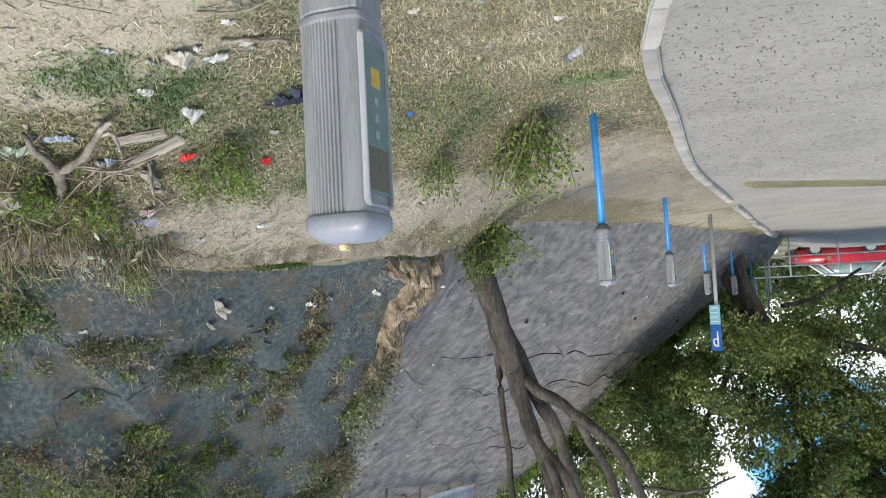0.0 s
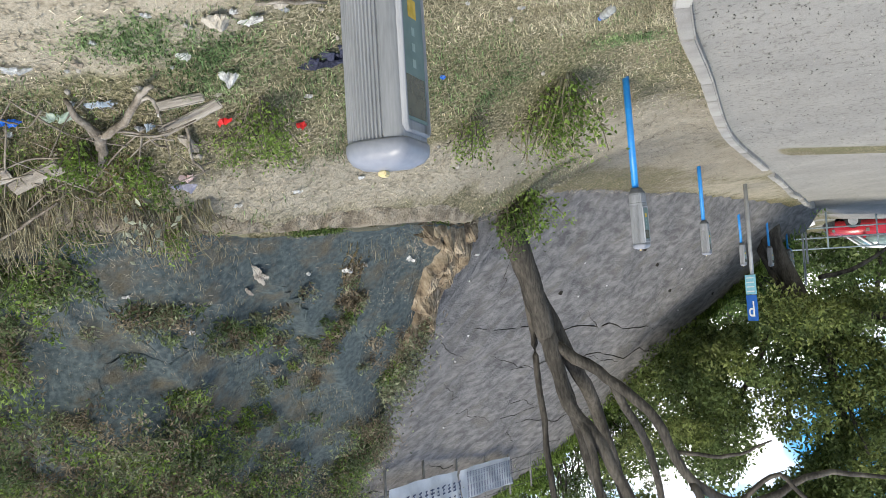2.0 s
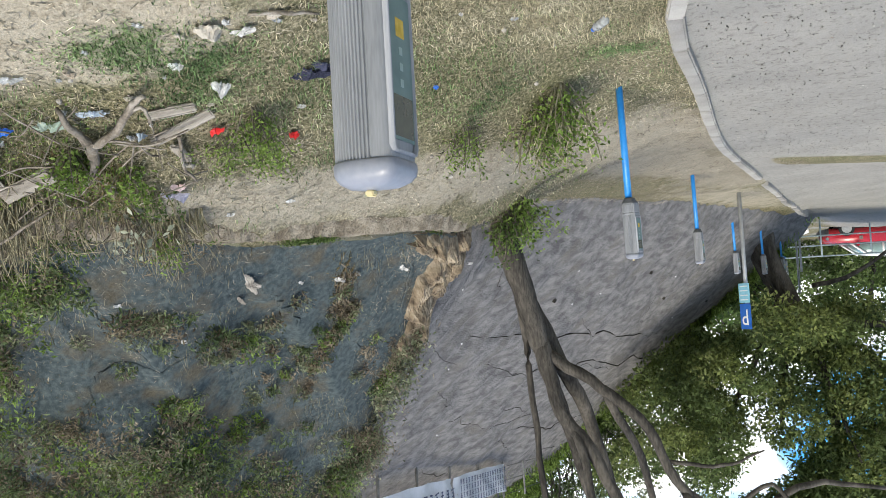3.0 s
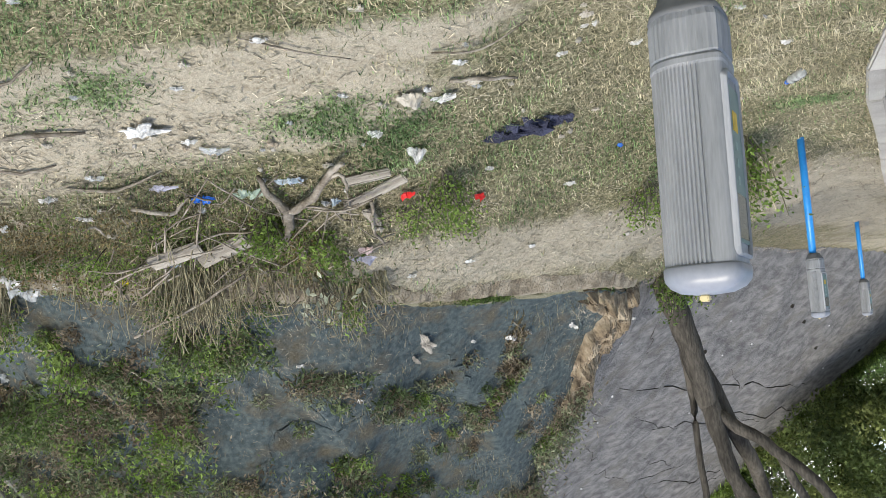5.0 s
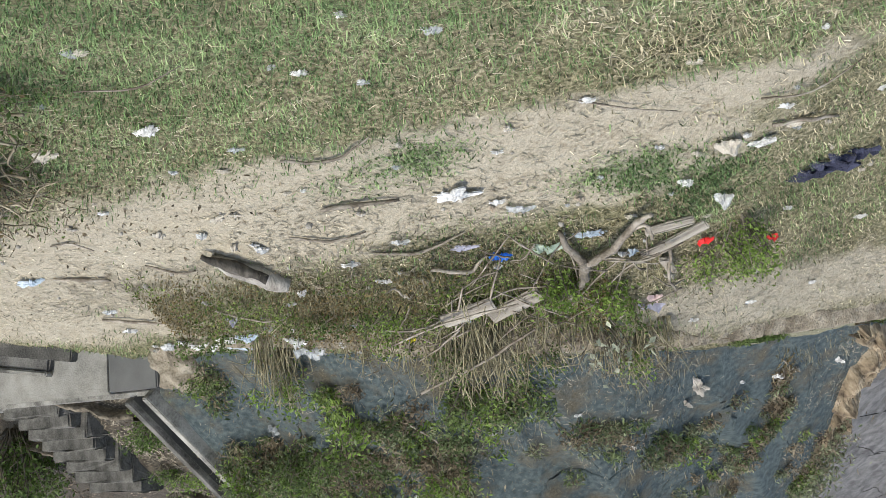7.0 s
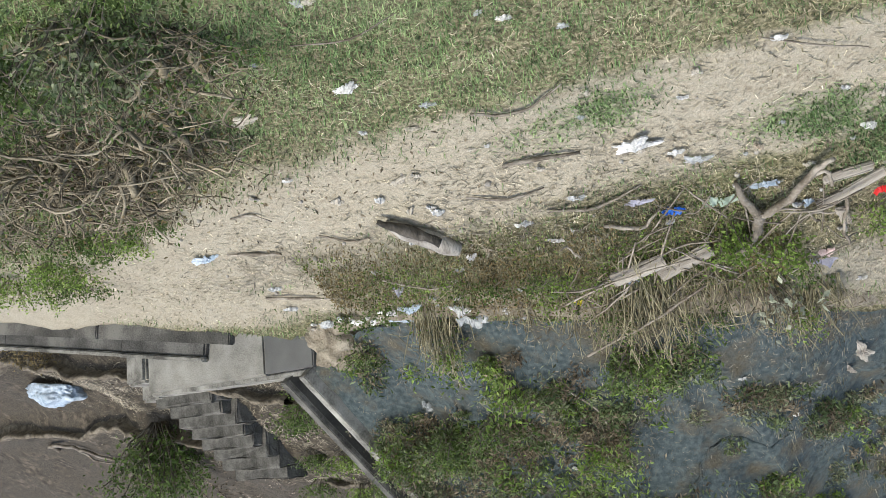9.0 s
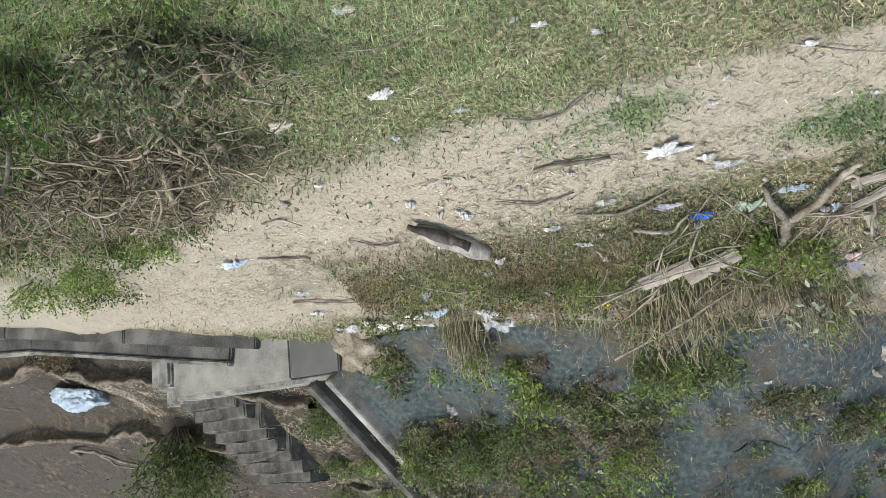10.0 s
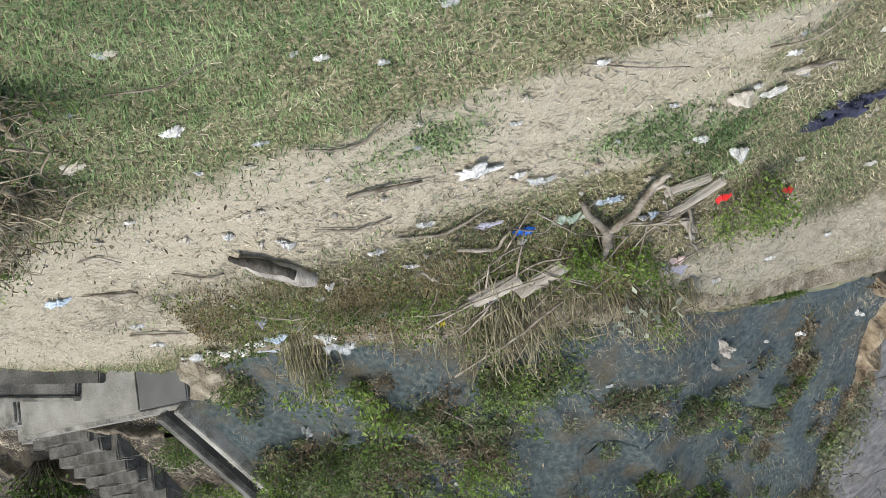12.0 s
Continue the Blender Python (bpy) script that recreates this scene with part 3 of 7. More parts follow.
# ---- limbs and crowns ----
TREE_STEMS = [
    ([(-0.22, 10.45, 0.6), (-0.29, 10.45, 1.04), (-0.5, 10.45, 1.74), (-0.66, 10.5, 2.37), (-0.8, 10.48, 2.9)], [0.18, 0.15, 0.122, 0.11, 0.03]),
    ([(-0.64, 10.5, 2.3), (-0.84, 10.4, 3.12), (-1.13, 10.3, 3.57), (-1.46, 10.2, 4.33), (-1.7, 10.1, 5.4)], [0.1, 0.075, 0.07, 0.06, 0.03]),
    ([(-0.64, 10.5, 2.3), (-0.78, 10.6, 2.8), (-1.0, 10.8, 3.6), (-1.22, 10.9, 4.4), (-1.5, 11.0, 5.5)], [0.085, 0.065, 0.06, 0.05, 0.03]),
    ([(-0.55, 10.55, 1.9), (-0.95, 10.7, 2.75), (-1.2, 10.9, 3.3), (-1.5, 11.2, 4.4), (-1.9, 11.4, 5.6)], [0.1, 0.085, 0.075, 0.06, 0.03]),
    ([(-0.72, 10.5, 2.5), (-1.29, 10.4, 2.89), (-1.75, 10.3, 3.34), (-2.09, 10.3, 4.03), (-2.74, 10.4, 4.3), (-3.48, 10.5, 4.05), (-4.4, 10.8, 4.2)], [0.07, 0.06, 0.055, 0.05, 0.045, 0.035, 0.02]),
    ([(-0.4, 10.7, 1.4), (-0.5, 10.75, 2.2), (-0.55, 10.75, 2.8), (-0.63, 10.75, 4.3), (-0.7, 10.7, 5.6)], [0.045, 0.04, 0.038, 0.035, 0.03]),
    ([(-2.09, 10.3, 4.03), (-2.3, 10.1, 4.6), (-2.7, 9.9, 5.3)], [0.045, 0.035, 0.02]),
    ([(-0.9, 10.4, 3.2), (-1.05, 10.2, 3.7), (-1.1, 10.1, 4.6), (-1.3, 10.0, 5.4)], [0.05, 0.045, 0.035, 0.02]),
    ([(-1.3, 10.4, 2.9), (-1.7, 10.7, 3.7), (-1.9, 10.9, 4.5), (-2.3, 11.0, 5.5)], [0.05, 0.045, 0.04, 0.02]),
    ([(-2.6, 10.4, 4.28), (-3.0, 10.3, 4.0), (-3.4, 10.2, 4.4), (-4.0, 10.2, 4.35)], [0.03, 0.025, 0.02, 0.012]),
    ([(-1.95, 10.3, 3.7), (-2.5, 10.2, 3.75), (-2.9, 10.1, 3.6)], [0.025, 0.02, 0.01]),
]
hill_tree = thing("tree", "leaning tree with bare dark stems at the slope's foot", "tree", (0, 0, 0))
for i, (pts, rad) in enumerate(TREE_STEMS):
    cp = curve_points(pts, 5, 0.012, i)
    rr = np.interp(np.linspace(0, 1, len(cp)), np.linspace(0, 1, len(rad)), rad)
    part("trunk" if i == 0 else "limb", mesh("limb", *tube(cp, rr, 10, 0.06, i), BARK_AND_SHADE, True), hill_tree)


# ---- kerb, drain wall, stairs and drain channel ----
PALECON = mat("pale_concrete", [(0.15, 0.143, 0.125), (0.24, 0.232, 0.205), (0.31, 0.3, 0.268)], scale=3, bump=0.3, fine=70)
KERBSTONE = mat("kerbstone", [(0.25, 0.24, 0.22), (0.36, 0.35, 0.32)], scale=4, bump=0.4, fine=60, object_random=0.15)
DRAINSHADE = mat("drain_dark", [(0.03, 0.03, 0.027), (0.07, 0.068, 0.06)], scale=4, bump=0.5, fine=50)
WALLCON = mat("wall_concrete", [(0.03, 0.029, 0.026), (0.085, 0.082, 0.074), (0.17, 0.164, 0.147)], scale=2.6, bump=0.4, fine=60)
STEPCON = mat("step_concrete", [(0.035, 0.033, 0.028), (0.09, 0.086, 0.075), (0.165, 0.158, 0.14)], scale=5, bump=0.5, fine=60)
SMOOTHGREY = mat("smooth_concrete", [(0.1, 0.1, 0.096), (0.14, 0.14, 0.135)], scale=3, bump=0.1, fine=90)
kerb = tagged(new("kerb"), "row of worn grey concrete kerb stones beside the road", "kerb", kind="structure")
kerb_line = curve_points([(x, y, 0) for x, y in KERB[:8]], 24)
length = [0.0]
for a, b in zip(kerb_line[:-1], kerb_line[1:]):
    length.append(length[-1] + (b - a).length)
kerb_me = bm_mesh("kerb_stone", box(0.13, 0.9, 0.3, 0.015), KERBSTONE)
for k in range(int(length[-1] / 0.91)):
    q = [Vector((np.interp((k + u) * 0.91, length, [p.x for p in kerb_line]), np.interp((k + u) * 0.91, length, [p.y for p in kerb_line]), 0)) for u in (0.0, 1.0)]
    c, d = (q[0] + q[1]) / 2, q[1] - q[0]
    if math.hypot(c.x + 5.3, c.y - 17.1) < 0.7:
        continue
    z = float(ground_height(c.x, c.y))
    part("kerb_stone", kerb_me, kerb, m=pose(c.x, c.y, z - 0.11 + 0.006 * math.sin(k * 2.3), 0, 0, math.degrees(math.atan2(d.y, d.x)) - 90))

# low drain wall along the foot of the bank, in cast lengths
drain_wall = tagged(new("drain_wall"), "low weathered concrete wall of a roadside drain", "wall", kind="structure")
wall_line = [(7.15, 7.03, 0.9), (8.8, 7.12, 0.65), (10.9, 7.55, 0.33), (14.0, 8.5, 0.08), (20.0, 10.3, 0.0)]
for k, (a, b) in enumerate(zip(wall_line[:-1], wall_line[1:])):
    a, b = Vector(a), Vector(b)
    d, c = b - a, (a + b) / 2
    m = Matrix.Translation(c) @ d.to_track_quat("X", "Z").to_matrix().to_4x4()
    # dark wall concrete here paints the shadow line of the gutter
    part("gutter_edge", bm_mesh("gutter_edge", box(d.length - 0.012, 0.1, 0.3, 0.012, at=(0, 0.0, -0.03)), WALLCON), drain_wall, m=m)
    # the wall itself stops short of the landing
    cut = 0.55 if k == 0 else 0.0
    part("wall_length", bm_mesh("wall_length", box(d.length - 0.01 - cut, 0.16, 0.5, 0.02, at=(cut / 2, 0.36, 0.0)), WALLCON), drain_wall, m=m)
    part("coping", bm_mesh("coping", box(d.length - 0.014 - cut, 0.22, 0.05, 0.015, at=(cut / 2, 0.37, 0.275)), CONCRETE), drain_wall, m=m)

stair_turn = 17.0
stairs = thing("stairs", "worn concrete steps climbing the bank from a landing", "stairs", (6.28, 6.95, 0.0), turn=stair_turn)
part("landing", bm_mesh("landing", box(1.9, 0.5, 1.0, 0.02, at=(1.62, 0.27, 0.83)), PALECON), stairs, "light concrete landing block")
part("landing_slab", bm_mesh("landing_slab", box(2.6, 0.34, 0.05, 0.012, at=(1.3, 0.25, 1.345)), CONCRETE), stairs)
part("side_panel", bm_mesh("side_panel", box(0.66, 0.3, 1.0, 0.012, at=(0.34, 0.17, 0.815)), SMOOTHGREY), stairs, "smooth darker concrete panel")
for k in range(8):
    rnd = random.Random(k)
    bm = box(0.95 + 0.06 * rnd.uniform(-1, 1), 0.3, 0.5, 0.018)
    bmesh.ops.subdivide_edges(bm, edges=[e for e in bm.edges if e.calc_length() > 0.2], cuts=3)
    for v in bm.verts:
        v.co += Vector([rnd.uniform(-0.012, 0.012) for _ in range(3)])
    part("step", bm_mesh("step", bm, STEPCON), stairs, m=pose(2.43 - 0.008 * k + 0.03 * rnd.uniform(-1, 1), 0.5 + 0.135 * k, 1.36 + 0.125 * (k + 1) - 0.25, 0, 0, 0.8 * rnd.uniform(-1, 1)))
for k, (x, y, sx) in enumerate(((2.75, 0.1, 0.35), (3.0, 0.45, 0.4), (3.05, 0.85, 0.35))):
    part("broken_block", bm_mesh("broken_block", box(sx, 0.24, 0.5, 0.03), CONCRETE), stairs, "broken concrete block", m=pose(x, y, 0.98 + 0.16 * k, 3, -4, 8 * k))

# loose earth banked against the end of the landing
bm = bmesh.new()
bmesh.ops.create_icosphere(bm, subdivisions=5, radius=1.0)
for v in bm.verts:
    c = v.co.copy()
    k = 1 + 0.3 * noise.noise(c * 1.9) + 0.12 * noise.noise(c * 5) + 0.05 * noise.noise(c * 13)
    v.co = Vector((c.x * 0.34 * k, c.y * 0.26 * k, c.z * 0.3 * k))
mound = new("earth_mound", bm_mesh("earth_mound", bm, LEDGE, True))
mound.matrix_world = pose(5.98, 7.02, 1.06, 0, 0, 17)
tagged(mound, "heap of loose brown earth against the concrete landing", "earth heap")

# the channel that runs up the slope beside the stairs
channel = thing("drain_channel", "concrete stepped drain channel running up the slope", "drain", (0, 0, 0))
base, top = Vector((6.5, 7.16, 1.36)), Vector((5.62, 8.5, 3.1))
way = (top - base).normalized()
side = way.cross(Vector((0, 0, 1))).normalized()
up = side.cross(way).normalized()
orient = Matrix.Translation(base) @ Matrix((( side.x, way.x, up.x, 0), (side.y, way.y, up.y, 0), (side.z, way.z, up.z, 0), (0, 0, 0, 1)))
run = 3.4
# dark bed and thin far slab hold the trench's shade and moss in their colour
for name, sx, sz, x, z, m_ in (("near_lip", 0.12, 0.36, -0.175, -0.07, CONCRETE), ("far_lip", 0.13, 0.4, 0.155, -0.05, STEPCON), ("bed", 0.3, 0.06, 0.0, -0.26, DRAINSHADE), ("far_lining", 0.008, 0.36, 0.086, -0.08, DRAINSHADE)):
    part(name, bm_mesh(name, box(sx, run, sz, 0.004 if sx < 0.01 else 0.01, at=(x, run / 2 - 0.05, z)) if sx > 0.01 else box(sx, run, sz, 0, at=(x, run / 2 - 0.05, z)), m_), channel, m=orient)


# ---- litter and dead wood on the ground ----
PLASTIC_WHITE = mat("plastic_white", [(0.3, 0.3, 0.285), (0.5, 0.5, 0.485), (0.74, 0.74, 0.73)], scale=16, rough=0.45, bump=0.3, spec=0.5)
PLASTIC_CLEAR = mat("plastic_film", [(0.34, 0.36, 0.36), (0.66, 0.68, 0.68)], scale=14, rough=0.25, bump=0.3, spec=0.6, alpha=0.55)
PLASTIC_BLUE = mat("plastic_blue", [(0.01, 0.1, 0.5), (0.03, 0.2, 0.7)], scale=12, rough=0.35, bump=0.1)
PLASTIC_PALEBLUE = mat("plastic_pale_blue", [(0.26, 0.34, 0.42), (0.55, 0.62, 0.7)], scale=12, rough=0.35, bump=0.3, alpha=0.85)
PLASTIC_RED = mat("plastic_red", [(0.55, 0.02, 0.02), (0.7, 0.05, 0.05)], scale=12, rough=0.4, bump=0.1)
PLASTIC_GREEN = mat("plastic_green", [(0.34, 0.44, 0.36), (0.5, 0.6, 0.5)], scale=10, rough=0.3, bump=0.3, alpha=0.6)
PLASTIC_YELLOW = mat("plastic_yellow", [(0.55, 0.48, 0.02), (0.7, 0.6, 0.05)], scale=10, rough=0.4, bump=0.1)
PLASTIC_LILAC = mat("plastic_lilac", [(0.38, 0.38, 0.48), (0.58, 0.57, 0.66)], scale=10, rough=0.35, bump=0.3, alpha=0.6)
PLASTIC_PINK = mat("plastic_pink", [(0.55, 0.4, 0.4), (0.68, 0.55, 0.54)], scale=10, rough=0.4, bump=0.1)
PALEWOOD = mat("pale_wood", [(0.15, 0.135, 0.115), (0.27, 0.25, 0.22), (0.38, 0.36, 0.32)], scale=9, bump=0.7, fine=45, stretch=(1, 1, 0.4))
CARD = mat("cardboard", [(0.33, 0.27, 0.2), (0.46, 0.4, 0.31)], scale=9, bump=0.3)
PALECARD = mat("pale_card", [(0.34, 0.31, 0.255), (0.5, 0.465, 0.4)], scale=9, bump=0.3)
CLOTH = mat("navy_cloth", [(0.02, 0.022, 0.04), (0.055, 0.06, 0.1)], scale=10, rough=0.95, bump=0.6, fine=80)
STONE = mat("stone", [(0.24, 0.22, 0.19), (0.38, 0.36, 0.32)], scale=10, bump=0.4, object_random=0.25)


def on_ground(x, y, lift=0.0):
    d, h = toe_of(x, y)
    return Vector((x, y, float(ground_height(x, y)) + lift))


def slope_near(x, y, lift=0.0):
    """A place on the slope above (x, y): found by walking up from the toe."""
    best, where = 1e9, None
    for i in range(0, 321):
        s = 1.0 + 18.0 * i / 320
        t = toe_at(s)
        h = math.hypot(t[3], t[4])
        ux, uy = t[3] / h, t[4] / h
        d = (x - t[0]) * ux + (y - t[1]) * uy
        off = abs((x - t[0]) * uy - (y - t[1]) * ux)
        if -0.05 < d < 9 and off < best:
            best, where = off, (s, max(d, 0.0))
    return slope_point(where[0], where[1], lift)


def crumpled(w, l, h, seed, n=9):
    """A crumpled sheet: torn outline, folds and two skins."""
    rnd = random.Random(seed)
    off = Vector((rnd.uniform(0, 50), rnd.uniform(0, 50), rnd.uniform(0, 50)))
    v, f = [], []
    for skin in (1, -1):
        for i in range(n):
            for j in range(n):
                u, q = i / (n - 1) * 2 - 1, j / (n - 1) * 2 - 1
                ang = math.atan2(q, u)
                r = max(abs(u), abs(q))
                k = max(0.16, 0.7 + 0.75 * noise.noise(off + Vector((math.cos(ang) * 1.5, math.sin(ang) * 1.5, 0))) + 0.55 * noise.noise(off + Vector((math.cos(ang) * 4, math.sin(ang) * 4, 0))))
                x, y = math.cos(ang) * r * k, math.sin(ang) * r * k
                edge = max(0.0, 1 - r)
                z = h * (0.35 + 0.9 * abs(noise.noise(off + Vector((x * 2.4, y * 2.4, 3)))) + 0.5 * noise.noise(off + Vector((x * 7, y * 7, 9)))) * (0.35 + 0.65 * math.sqrt(edge)) + skin * 0.004
                v.append((x * w / 2, y * l / 2, max(z, -0.004)))
    m = n * n
    for s in range(2):
        for i in range(n - 1):
            for j in range(n - 1):
                a = s * m + i * n + j
                q = (a, a + n, a + n + 1, a + 1)
                f.append(q if s == 0 else q[::-1])
    return v, f


def litter(kind, label, category, x, y, w, l, h, material, turn=0.0, on_slope=False, group="litter on the ground"):
    seed = int(abs(x) * 131 + abs(y) * 977) % 9999
    p = slope_near(x, y, 0.015) if on_slope else on_ground(x, y, 0.008)
    ob = new(kind, mesh(kind, *crumpled(w, l, h, seed), material))
    ob.matrix_world = pose(p.x, p.y, p.z, 42 if on_slope else 6, 0, turn)
    return tagged(ob, label, category, group)


TWIG = mat("twig", [(0.075, 0.065, 0.047), (0.14, 0.122, 0.092), (0.24, 0.21, 0.165)], scale=8, bump=0.3, island=0.3)
LITTER = [
    ("paper_scrap", "torn white paper lying on dry grass", 1.21, 5.08, 0.2, 0.09, 0.05, PLASTIC_WHITE, 20), ("paper_scrap", "small crumpled white paper on grass", 1.62, 5.19, 0.09, 0.08, 0.05, PLASTIC_WHITE, 0),
    ("plastic_bag", "crumpled white plastic bag beside a weed", 1.43, 5.44, 0.13, 0.12, 0.1, PLASTIC_WHITE, 40), ("wrapper", "small bright red wrapper on dry grass", 1.17, 6.25, 0.09, 0.07, 0.05, PLASTIC_RED, 10),
    ("wrapper", "torn red plastic wrapper beneath the weed", 1.58, 5.82, 0.16, 0.08, 0.06, PLASTIC_RED, 30), ("plastic_bag", "bright blue crumpled plastic bag on dry stalks", 2.78, 5.44, 0.13, 0.09, 0.07, PLASTIC_BLUE, -20),
    ("plastic_bag", "thin pale green plastic bag spread on twigs", 2.5, 5.5, 0.3, 0.17, 0.06, PLASTIC_GREEN, 10), ("drink_carton", "flattened white and blue drink carton", 4.16, 5.54, 0.12, 0.08, 0.06, PLASTIC_WHITE, 60),
    ("wrapper", "crushed pale blue wrapper under the card", 3.17, 5.88, 0.14, 0.08, 0.07, PLASTIC_PALEBLUE, 0), ("wrapper", "small yellow wrapper among dry stalks", 3.59, 6.0, 0.08, 0.1, 0.06, PLASTIC_YELLOW, 0),
    ("plastic_film", "crumpled clear plastic film at the slope's foot", 4.45, 6.22, 0.3, 0.28, 0.12, PLASTIC_CLEAR, 15), ("plastic_bag", "white plastic bag trodden into bare earth", 2.86, 4.84, 0.28, 0.18, 0.06, PLASTIC_WHITE, 10),
    ("plastic_bag", "clear plastic bag half buried in earth", 2.56, 5.1, 0.2, 0.12, 0.04, PLASTIC_CLEAR, 0), ("paper_scrap", "small white scrap on bare earth", 2.65, 4.99, 0.12, 0.05, 0.03, PLASTIC_WHITE, 0),
    ("plastic_bag", "small lilac plastic bag on bare earth", 2.97, 5.28, 0.19, 0.09, 0.04, PLASTIC_LILAC, 0), ("drink_carton", "flattened pale blue carton beside the branch", 2.22, 5.45, 0.24, 0.07, 0.05, PLASTIC_PALEBLUE, 10),
    ("wrapper", "pale blue and white wrapper near planks", 2.0, 5.66, 0.11, 0.09, 0.06, PLASTIC_PALEBLUE, 30), ("plastic_bag", "pinkish crumpled bag in dry stalks", 2.0, 6.22, 0.2, 0.12, 0.08, PLASTIC_LILAC, 0),
    ("wrapper", "red and white snack wrapper in dry stalks", 1.94, 6.17, 0.12, 0.07, 0.07, PLASTIC_PINK, 0), ("wrapper", "small blue plastic scrap on dry grass", 0.21, 6.69, 0.06, 0.05, 0.03, PLASTIC_BLUE, 0),
    ("paper_scrap", "small white scrap on dry grass", 1.07, 6.01, 0.06, 0.04, 0.03, PLASTIC_WHITE, 0), ("paper_scrap", "small white scrap on dry grass", 0.58, 6.76, 0.12, 0.05, 0.03, PLASTIC_WHITE, 0),
    ("paper_ball", "crumpled brownish paper on the path", 1.36, 4.98, 0.22, 0.17, 0.09, PALECARD, 0), ("paper_scrap", "white scrap on the grass edge", 1.07, 4.83, 0.1, 0.04, 0.03, PLASTIC_WHITE, 0),
    ("paper_scrap", "small white scrap on dry grass", -0.77, 5.75, 0.1, 0.05, 0.03, PLASTIC_WHITE, 20), ("paper_scrap", "small white scrap on dry grass", 0.12, 5.45, 0.1, 0.04, 0.03, PLASTIC_WHITE, 40),
    ("plastic_bag", "torn white plastic bag on grass", 4.17, 3.88, 0.2, 0.12, 0.06, PLASTIC_WHITE, 20), ("cup", "crushed white cup on bare earth", 4.53, 4.94, 0.08, 0.07, 0.06, PLASTIC_WHITE, 0),
    ("paper_ball", "crumpled off-white tissue on bare earth", 4.83, 4.93, 0.12, 0.1, 0.05, PALECARD, 0), ("paper_scrap", "pale paper flat on bare earth", 4.33, 4.77, 0.2, 0.06, 0.03, PALECARD, 25),
    ("paper_ball", "crumpled white paper near the log", 4.2, 5.07, 0.1, 0.09, 0.05, PLASTIC_WHITE, 0), ("plastic_film", "pale blue plastic film by a stick", 6.34, 5.56, 0.3, 0.12, 0.05, PLASTIC_PALEBLUE, 10),
    ("plastic_bag", "lilac plastic bag among low weeds", 4.9, 5.91, 0.13, 0.13, 0.08, PLASTIC_LILAC, 0), ("paper_scrap", "white plastic strip along the slope's foot", 5.9, 6.62, 0.2, 0.12, 0.06, PLASTIC_CLEAR, 0),
    ("paper_scrap", "white plastic strip along the slope's foot", 5.5, 6.5, 0.34, 0.1, 0.06, PLASTIC_WHITE, 10), ("paper_scrap", "white plastic strip along the slope's foot", 5.05, 6.38, 0.3, 0.1, 0.06, PLASTIC_PALEBLUE, -10),
    ("paper_scrap", "clear plastic strip along the slope's foot", 4.75, 6.3, 0.2, 0.1, 0.06, PLASTIC_CLEAR, -10), ("paper_scrap", "white scrap among trodden leaves", 6.1, 6.1, 0.16, 0.08, 0.04, PLASTIC_CLEAR, 10),
    ("paper_scrap", "white scrap on the earth ledge", 1.35, 6.95, 0.12, 0.05, 0.03, PLASTIC_WHITE, 10), ("paper_scrap", "white scrap on the earth ledge", 1.75, 6.72, 0.1, 0.05, 0.03, PLASTIC_WHITE, 30),
    ("paper_scrap", "white scrap on the earth ledge", 0.9, 7.25, 0.12, 0.05, 0.03, PLASTIC_WHITE, -10), ("paper_scrap", "pale scrap in the trodden leaves", 3.3, 5.1, 0.14, 0.07, 0.03, PLASTIC_CLEAR, 0),
    ("paper_scrap", "small white scrap on grass", 3.17, 3.6, 0.1, 0.05, 0.03, PLASTIC_WHITE, 0), ("paper_scrap", "small white scrap on grass", 2.0, 4.35, 0.12, 0.04, 0.03, PLASTIC_WHITE, 0),
    ("cardboard", "flattened grey card on the grass edge", 4.92, 4.0, 0.3, 0.13, 0.03, PALECARD, 20), ("paper_scrap", "small white scrap on grass", 0.55, 5.25, 0.1, 0.04, 0.03, PLASTIC_WHITE, 30),
    ("plastic_bag", "large pale plastic bag on bare earth", 7.9, 3.5, 0.4, 0.3, 0.12, PLASTIC_PINK, 0), ("paper_scrap", "white scrap beside bare earth", 6.9, 4.3, 0.2, 0.1, 0.05, PLASTIC_WHITE, 0),
]
LANDING_LITTER = [
    ("plastic_film", "crumpled white plastic film by the landing", 5.9, 6.66, 0.26, 0.16, 0.06, PLASTIC_CLEAR, 10), ("plastic_film", "crumpled clear plastic film by the landing", 5.7, 6.52, 0.24, 0.14, 0.05, PLASTIC_WHITE, 40),
    ("plastic_film", "long torn white plastic film at the slope's foot", 5.4, 6.42, 0.4, 0.14, 0.08, PLASTIC_WHITE, 5), ("paper_scrap", "torn white paper at the slope's foot", 5.15, 6.28, 0.22, 0.14, 0.08, PLASTIC_WHITE, -20),
    ("plastic_film", "crumpled clear film at the slope's foot", 4.95, 6.2, 0.26, 0.16, 0.08, PLASTIC_PALEBLUE, 15), ("paper_scrap", "torn white paper on bare earth", 6.15, 6.45, 0.16, 0.08, 0.05, PLASTIC_WHITE, 0),
    ("paper_scrap", "torn pale card on bare earth", 5.3, 6.1, 0.18, 0.08, 0.04, PALECARD, 30), ("plastic_film", "crumpled white film on dry stalks", 4.5, 6.1, 0.2, 0.2, 0.1, PLASTIC_WHITE, 70),
]
for kind, label, x, y, w, l, h, material, turn in LITTER + LANDING_LITTER:
    litter(kind, label, kind.replace("_", " "), x, y, w, l, h, material, turn)
